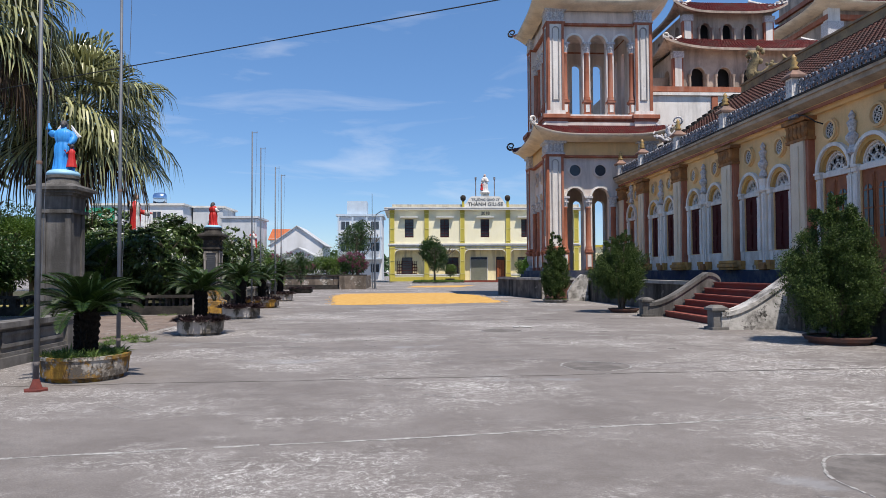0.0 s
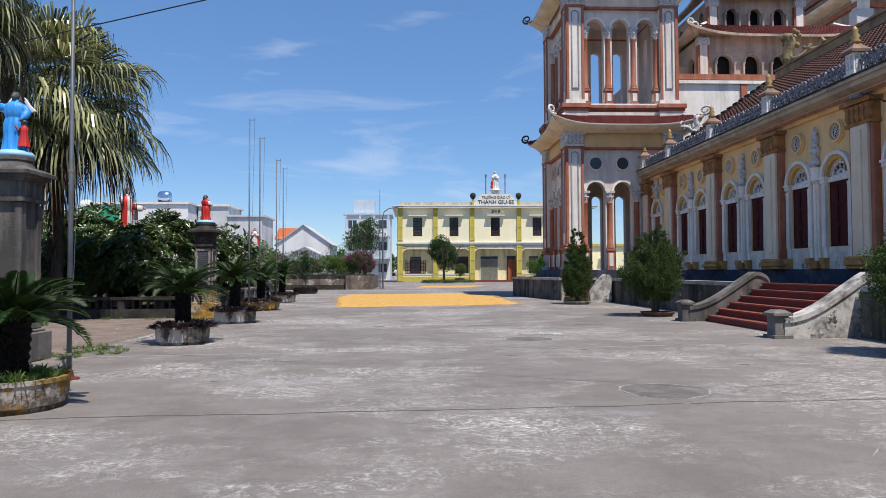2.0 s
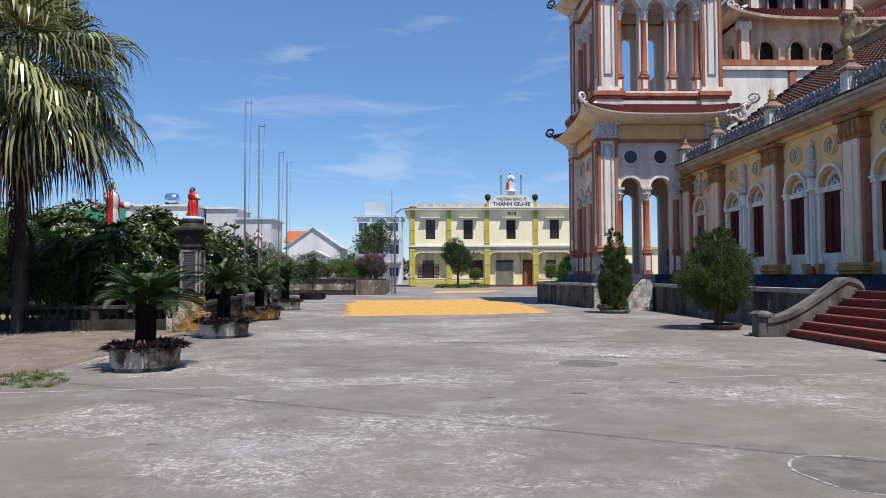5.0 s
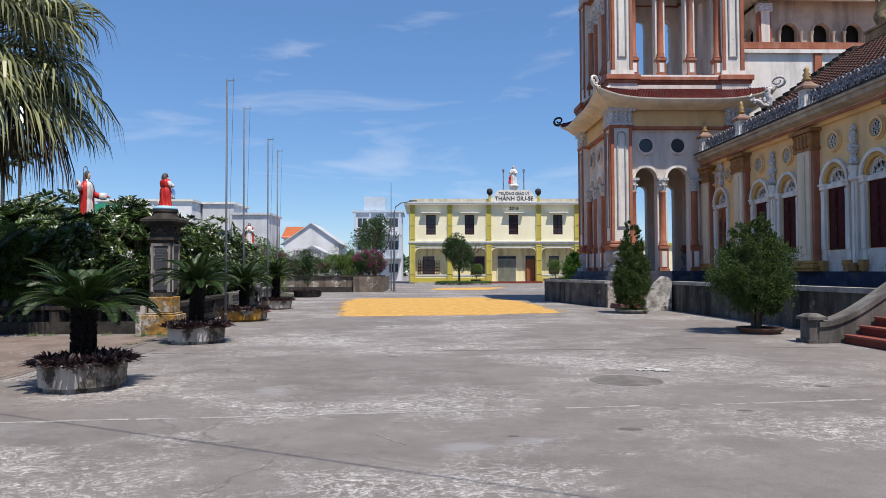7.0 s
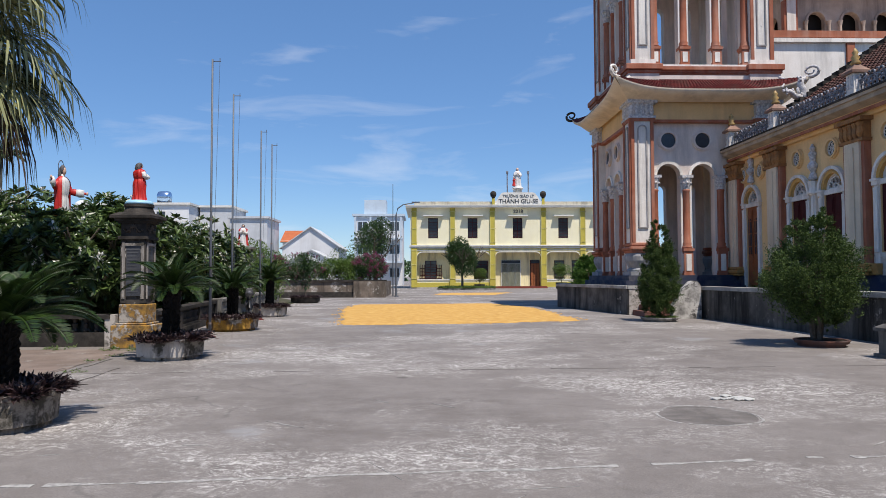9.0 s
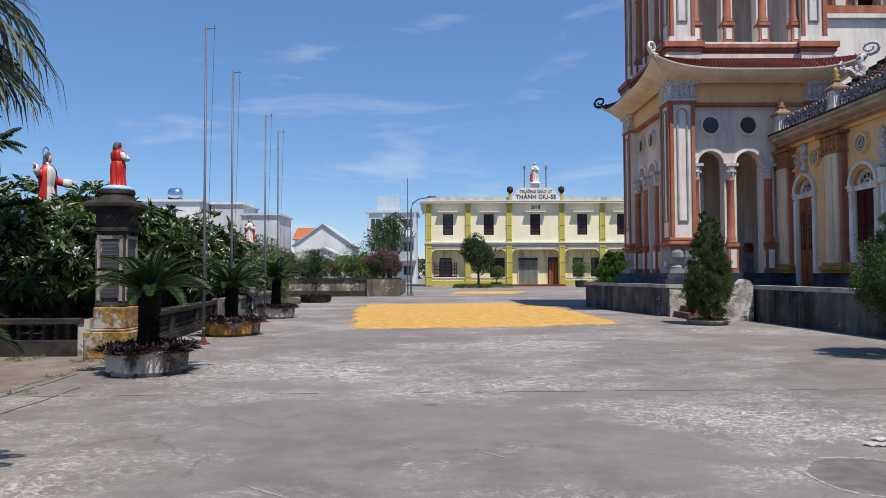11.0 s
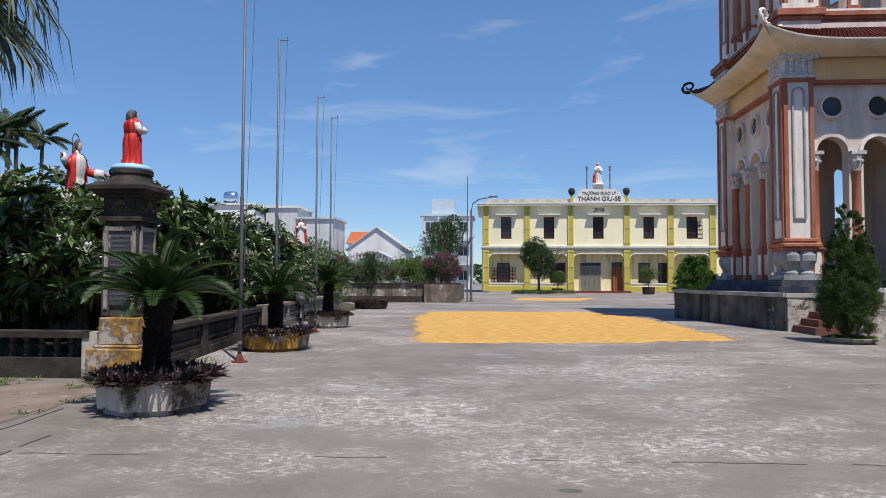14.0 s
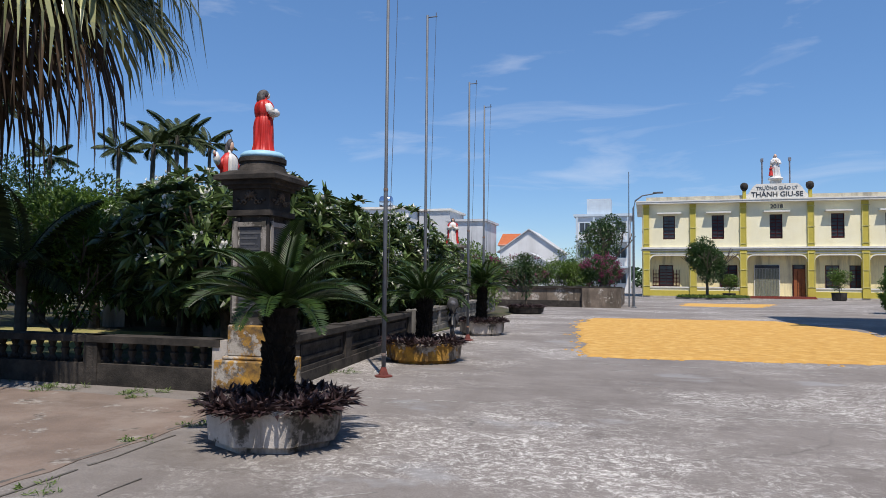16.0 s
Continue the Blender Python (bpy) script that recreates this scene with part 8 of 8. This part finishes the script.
# bougainvillea and shrubs on the far wall
for i, (x, y, rx, rz, mt, fl) in enumerate(((-3.4, 52.9, 1.3, 1.0, LEAF_MANGO, 60), (-5.4, 53.2, 1.6, 0.9, LEAF_LIGHT, 0), (-7.6, 53.0, 1.7, 0.9, LEAF_MANGO, 10), (-9.9, 52.8, 1.5, 0.9, LEAF_MANGO, 14), (-12, 51.5, 1.8, 1.1, LEAF_LIGHT, 0), (-4.6, 55.5, 2.2, 1.6, LEAF_LIGHT, 0), (-8.5, 56, 2.4, 1.2, LEAF_LIGHT, 0))):
    leaf_tree("bougainvillea" if fl else "shrub", pose(x, y, 0), 0.7, (0, 0, 1.75), (rx, 1.1, rz), 4500, 0.15, mt, "pink flowering bougainvillea over the old wall" if fl else "green shrub over the old wall", 60 + i, 9, 0.05, flowers=fl * 3, cat="shrub", petal=PETAL_P)
leaf_tree("shrub", pose(-5.85, 43.6, 0.25), 0.5, (0, 0, 1.3), (0.5, 0.5, 1.1), 1300, 0.14, LEAF_MANGO, "thin leafy shrub in a planter", 70, 6, 0.02, cat="shrub")
leaf_tree("tree", pose(-4.0, 66, 0), 2.2, (0, 0, 4.5), (1.9, 1.9, 1.8), 3800, 0.26, LEAF_MANGO, "dark green tree beside the school", 71, 10, 0.13)
for i, (x, y) in enumerate(((-14, 62), (-20, 58), (-27, 55), (-34, 50), (-30, 40), (-36, 32), (-28, 27))):
    leaf_tree("tree", pose(x, y, 0), 1.6, (0, 0, 2.7), (3.6, 3.2, 1.7), 5000, 0.28, LEAF_MANGO if i % 2 else LEAF_LIGHT, "broad leafy tree beyond the garden", 80 + i, 11, 0.15, group="background trees")
for i, (x, y) in enumerate(((-4.95, 13.8), (-4.6, 14.4), (-5.0, 15.0), (-4.9, 21.9), (-5.6, 22.1), (-6.6, 22.2), (-7.8, 22.3), (-5.4, 24.6), (-4.2, 11.9), (-5.08, 20.4), (-5.1, 21.1), (-4.8, 19.2), (-8.9, 22.35), (-10.2, 22.3), (-11.4, 22.35))):
    tuft_field("grass", pose(x, y, 0), (0.16 if i > 8 else 0.3) if i > 2 else 0.42, 0.0, (60 if i > 8 else 150) if i > 2 else 520, 0.11 if i < 9 else 0.07, 0.01, LEAF_GRASS, "weeds growing from the paving edge", 90 + i, 1.0)


LAWN = surf("dry pale lawn", (0.30, 0.27, 0.10), (0.16, 0.18, 0.06), 1.5, 0.95, 0.6, 40, (0.4, 0.33, 0.16), 0.8, 0.7)
sheet("ground_lawn", [(-9.8, 25.2), (-12.0, 29.5), (-30, 30), (-30, 24.5)], 0.02, LAWN, "dry pale lawn in the garden", "ground", 0.08, 6, 0.01)


# ---- houses beyond ----
def house(name, x0, x1, y, depth, h, mt, label, storeys, cols, trim=TRIMW, gable=0.0, roof=None, at_x=None):
    o = thing(name, label, "house")
    b1 = B()
    tq = lambda u, d, z: (u, y + d, z)
    hs = h / storeys
    box(b1, x0, y, 0, x1, y + depth, h)
    if gable:
        prism(b1, [(x0, h), (x1, h), ((x0 + x1) / 2, h + gable)], 0, depth, tq)
        bmesh.ops.recalc_face_normals(b1, faces=b1.faces[:])
    part("wall", b1, mt, o)
    if gable:
        for s in (-1, 1):
            b1 = B()
            xm = (x0 + x1) / 2
            e = x0 - 0.4 if s < 0 else x1 + 0.4
            k = gable / ((x1 - x0) / 2)
            prism(b1, [(e, h - 0.4 * k), (xm, h + gable), (xm, h + gable + 0.13), (e, h - 0.4 * k + 0.13)], -0.3, depth + 0.3, tq)
            bmesh.ops.recalc_face_normals(b1, faces=b1.faces[:])
            part("roof", b1, roof or TILE, o)
    else:
        b1 = B()
        box(b1, x0 - 0.3, y - 0.3, h, x1 + 0.3, y + depth + 0.3, h + 0.3)
        part("roof", b1, trim, o)
    for r in range(storeys):
        for xc in at_x or [x0 + (x1 - x0) * (c + 0.5) / cols for c in range(cols)]:
            z0 = hs * r + hs * 0.35
            b1 = B()
            box(b1, xc - 0.7, y - 0.06, z0, xc + 0.7, y + 0.02, z0 + hs * 0.42)
            w = part("window", b1, trim, o)
            b1 = B()
            for s in (-1, 1):
                box(b1, xc + s * 0.32 - 0.28, y - 0.08, z0 + 0.08, xc + s * 0.32 + 0.28, y - 0.06, z0 + hs * 0.42 - 0.08)
            part("pane", b1, GLASSD, w)
    return o


HW1 = surf("white house paint", (0.78, 0.79, 0.80), (0.70, 0.71, 0.72), 0.6, 0.85, 0.05, 20, (0.45, 0.45, 0.44), 0.4, 0.4, streak=True)
HG1 = surf("bare grey render", (0.62, 0.64, 0.66), (0.52, 0.54, 0.56), 0.5, 0.9, 0.1, 20, (0.25, 0.25, 0.25), 0.4, 0.5, streak=True)
HB1 = surf("pale blue house paint", (0.58, 0.68, 0.76), (0.52, 0.61, 0.70), 0.6, 0.85, 0.05, 20, (0.35, 0.4, 0.45), 0.4, 0.4, streak=True)
ORANGE = surf("orange clay tile", (0.50, 0.15, 0.06), (0.42, 0.12, 0.05), 2, 0.8, 0.2, 20)
house("house", -47, -33.5, 108, 9, 11.6, HW1, "white flat roofed house beyond the garden", 3, 2, at_x=[-41.5, -37.4])
house("house", -56, -47.4, 110, 8, 10.6, HG1, "grey flat roofed house beyond the garden", 3, 3, DARKCEMENT)
bm = B()
lathe(bm, [(0.5, 10.9), (0.95, 11.1), (1.1, 11.7), (0.95, 12.3), (0.55, 12.6), (0.2, 12.7)], -50.4, 112, 18)
tagged(part("water_tank", bm, HW1, None, "", True), "round white water tank on a flat roof", "water tank")
house("house", -33.2, -28.5, 112, 8, 11.6, HG1, "grey rendered house block beyond the garden", 3, 0)
house("house", -28.2, -22.8, 110, 8, 9.8, HG1, "grey rendered house block beyond the garden", 3, 0, HG1)
house("house", -20.6, -12.4, 110, 10, 5.6, HW1, "white gabled house with a thin grey verge", 1, 1, gable=2.9, roof=HG1)
oh = house("house", -22.0, -17.2, 117, 7, 6.6, HW1, "white house with an orange tiled roof", 2, 2)
bm = B()
prism(bm, [(116.4, 6.7), (120.5, 8.7), (124.6, 6.7)], -22.3, -16.8, lambda u, d, z: (d, u, z))
bmesh.ops.recalc_face_normals(bm, faces=bm.faces[:])
part("tiled_roof", bm, ORANGE, oh, "orange clay tiled roof")
bh = house("house", -9.5, -2.9, 104, 8, 9.6, HW1, "white and blue three storey house beside the school", 3, 3, HB1)
for z in (3.1, 6.3):
    bm = B()
    box(bm, -9.5, 102.7, z, -2.9, 104.0, z + 0.22)
    for k in range(4):
        cbox(bm, -9.3 + 2.07 * k, 102.85, z + 0.22, z + 3.1, 0.24, 0.24)
    bq = part("balcony", bm, HB1, bh, "blue edged balcony slab with posts")
    bm = B()
    for k in range(34):
        cbox(bm, -9.4 + 0.195 * k, 102.8, z + 0.22, z + 1.05, 0.05, 0.05)
    box(bm, -9.5, 102.76, z + 1.05, -2.9, 102.86, z + 1.15)
    part("railing", bm, HW1, bq, "white balcony railing")
bm = B()
box(bm, -8.2, 104.5, 9.9, -5.2, 108, 11.9)
part("stair_tower", bm, HB1, bh, "small blue roof room")
house("house", -17.2, -11.0, 96, 6, 3.0, HW1, "low house with a grey gable", 1, 2, gable=1.6, roof=HG1)
bm = B()
box(bm, -49.5, 107.6, 8.8, -43.6, 107.75, 11.2)
tagged(part("shade_net", bm, plain("green shade net", (0.01, 0.28, 0.15), 0.8)), "green shade net on the house front", "net")
bm = B()
for k in range(18):
    box(bm, -39.5 + 0.33 * k, 107.5, 8.2, -39.42 + 0.33 * k, 107.6, 9.2)
box(bm, -39.6, 107.48, 9.2, -33.5, 107.62, 9.35)
box(bm, -39.6, 107.3, 8.0, -33.5, 108.05, 8.2)
tagged(part("balcony_railing", bm, TRIMW), "white balcony railing on the house front", "railing")
bm = B()
lathe(bm, [(0.25, -0.95), (0.6, -0.9), (0.78, -0.75), (0.85, -0.2), (0.85, 0.2), (0.78, 0.75), (0.6, 0.9), (0.25, 0.95)], 0, 0, 18)
wt_ob = part("water_tank", bm, plain("polished tank steel", (0.35, 0.5, 0.7), 0.25, 0.9), None, "", True)
wt_ob.matrix_basis = pose(-37.5, 109.5, 12.9, 0, 90, 0)
tagged(wt_ob, "shiny steel water tank on a flat roof", "water tank")
for x in (-38.3, -36.7):
    bm = B()
    cbox(bm, x, 109.5, 11.9, 12.5, 0.15, 1.0)
    tagged(part("tank_stand", bm, STEEL), "steel stand under the water tank", "stand")

# ---- street lamp, wire, motorbike ----
wl = thing("wall_lamp", "small dark lamp on a bent arm under the eave", "lamp")
bm = B()
tube(bm, [(XW, 17.6, 4.9), (XW - 0.25, 17.62, 4.98), (XW - 0.38, 17.8, 5.16), (XW - 0.42, 18.1, 5.26)], 0.018, 6)
part("arm", bm, DARKCEMENT, wl)
bm = B()
cbox(bm, XW - 0.43, 18.25, 5.20, 5.28, 0.16, 0.34)
part("head", bevel(bm, 0.02), IRON, wl)
lamp = thing("street_lamp", "thin grey street lamp with a curved arm", "street lamp")
bm = B()
tube(bm, [(-1.75, 53.0, 0), (-1.75, 53.0, 5.2), (-1.65, 53.0, 5.6), (-1.3, 53.0, 5.85), (-0.5, 53.0, 5.98)], [0.07, 0.05, 0.04, 0.035, 0.03], 8)
part("pole", bm, STEEL, lamp)
bm = B()
box(bm, -0.75, 52.92, 5.95, -0.25, 53.08, 6.03)
part("head", bm, STEEL, lamp)
bm = B()
lathe(bm, [(0.16, 0), (0.16, 0.03), (0.08, 0.06), (0.075, 0.3)], -1.75, 53.0, 8)
part("base", bm, STEEL, lamp)
bm = B()
tube(bm, [(-2.0, 54, 0), (-2.0, 54, 7.3)], [0.05, 0.02], 6)
tagged(part("mast", bm, STEEL), "thin steel mast beside the street lamp", "mast")
bm = B()
A0, C0 = Vector((-30.0, 26.4, 4.95)), Vector((10.6, 5.3, 4.86))
pts = [tuple(A0.lerp(C0, k / 24) - Vector((0, 0, 0.10 * math.sin(math.pi * k / 24)))) for k in range(25)]
tube(bm, pts, 0.009, 5)
tagged(part("overhead_cable", bm, BLACK), "black overhead cable across the yard", "cable")
bm = B()
tube(bm, [(-22, 33, 4.6), (-14, 30.5, 3.4), (-10, 29.2, 3.1)], 0.02, 5)
tagged(part("overhead_cable", bm, BLACK), "black cable running into the garden trees", "cable")

bike = thing("motorbike", "parked dark motorbike beside the low wall", "motorbike", at=pose(-5.15, 29.9, 0, 0, 0, -75))
for x in (-0.6, 0.6):
    bm = B()
    tt = [(x + 0.26 * math.cos(a), 0, 0.29 + 0.26 * math.sin(a)) for a in np.linspace(0, 2 * math.pi, 19)]
    tube(bm, tt, 0.035, 6)
    w = part("wheel", bm, BLACK, bike)
    bm = B()
    tube(bm, [(x, -0.05, 0.29), (x, 0.05, 0.29)], 0.06, 8)
    for k in range(6):
        a = math.pi * k / 3
        tube(bm, [(x, 0, 0.29), (x + 0.24 * math.cos(a), 0, 0.29 + 0.24 * math.sin(a))], 0.01, 4)
    part("rim", bm, STEEL, w)
bm = B()
tube(bm, [(-0.55, 0, 0.55), (-0.2, 0, 0.5), (0.1, 0, 0.38), (0.35, 0, 0.45), (0.45, 0, 0.8), (0.42, 0, 0.95)], [0.09, 0.13, 0.1, 0.1, 0.13, 0.08], 10)
part("body", bm, surf_once("dark grey bike paint", (0.03, 0.03, 0.035), (0.05, 0.05, 0.055)), bike, "", True)
bm = B()
tube(bm, [(-0.7, 0, 0.74), (-0.35, 0, 0.75), (0.0, 0, 0.68)], [0.07, 0.11, 0.07], 8)
part("seat", bm, BLACK, bike, "", True)
bm = B()
tube(bm, [(0.36, -0.32, 1.02), (0.42, 0, 0.95), (0.36, 0.32, 1.02)], 0.018, 6)
for s in (-1, 1):
    tube(bm, [(0.38, s * 0.25, 1.02), (0.36, s * 0.32, 1.2)], 0.008, 5)
    bmesh.ops.create_icosphere(bm, subdivisions=1, radius=0.05, matrix=Matrix.Translation((0.36, s * 0.33, 1.22)))
part("handlebar", bm, BLACK, bike)
bm = B()
bmesh.ops.create_icosphere(bm, subdivisions=2, radius=0.065, matrix=Matrix.Translation((0.52, 0, 0.84)))
part("headlight", bm, plain("headlight glass", (0.12, 0.12, 0.13), 0.1), bike, "", True)
for x in (-0.6, 0.6):
    bm = B()
    tt = [(x + 0.32 * math.cos(a), 0, 0.29 + 0.32 * math.sin(a)) for a in np.linspace(0.4, 2.7, 9)]
    tube(bm, tt, 0.03, 6)
    tube(bm, [(x, 0.04, 0.29), (0.42 if x > 0 else -0.2, 0.04, 0.6)], 0.02, 5)
    part("mudguard", bm, BLACK, bike)


# ---- added treeline that covers the yellowish sky low on the horizon ----
rng = np.random.default_rng(77)
n = 14000
a = rng.uniform(-1.2, 1.2, n)
R0 = rng.uniform(190, 225, n)
hh = (3.5 + 2.5 * np.abs(np.sin(a * 23)) + 1.5 * np.abs(np.sin(a * 61 + 1))) * rng.uniform(0.0, 1.0, n) ** 0.7
p = np.stack([R0 * np.sin(a), R0 * np.cos(a), hh], 1)
v, f = leaf_arrays(p, rng.normal(size=(n, 3)) + np.array([0, 0, 0.5]), 1.7, 1.3, 0.2, rng)
tagged(mesh_np("backdrop_woods", v, f, LEAF_MANGO), "added low green treeline covering the bright horizon", "woods", kind="stuff")
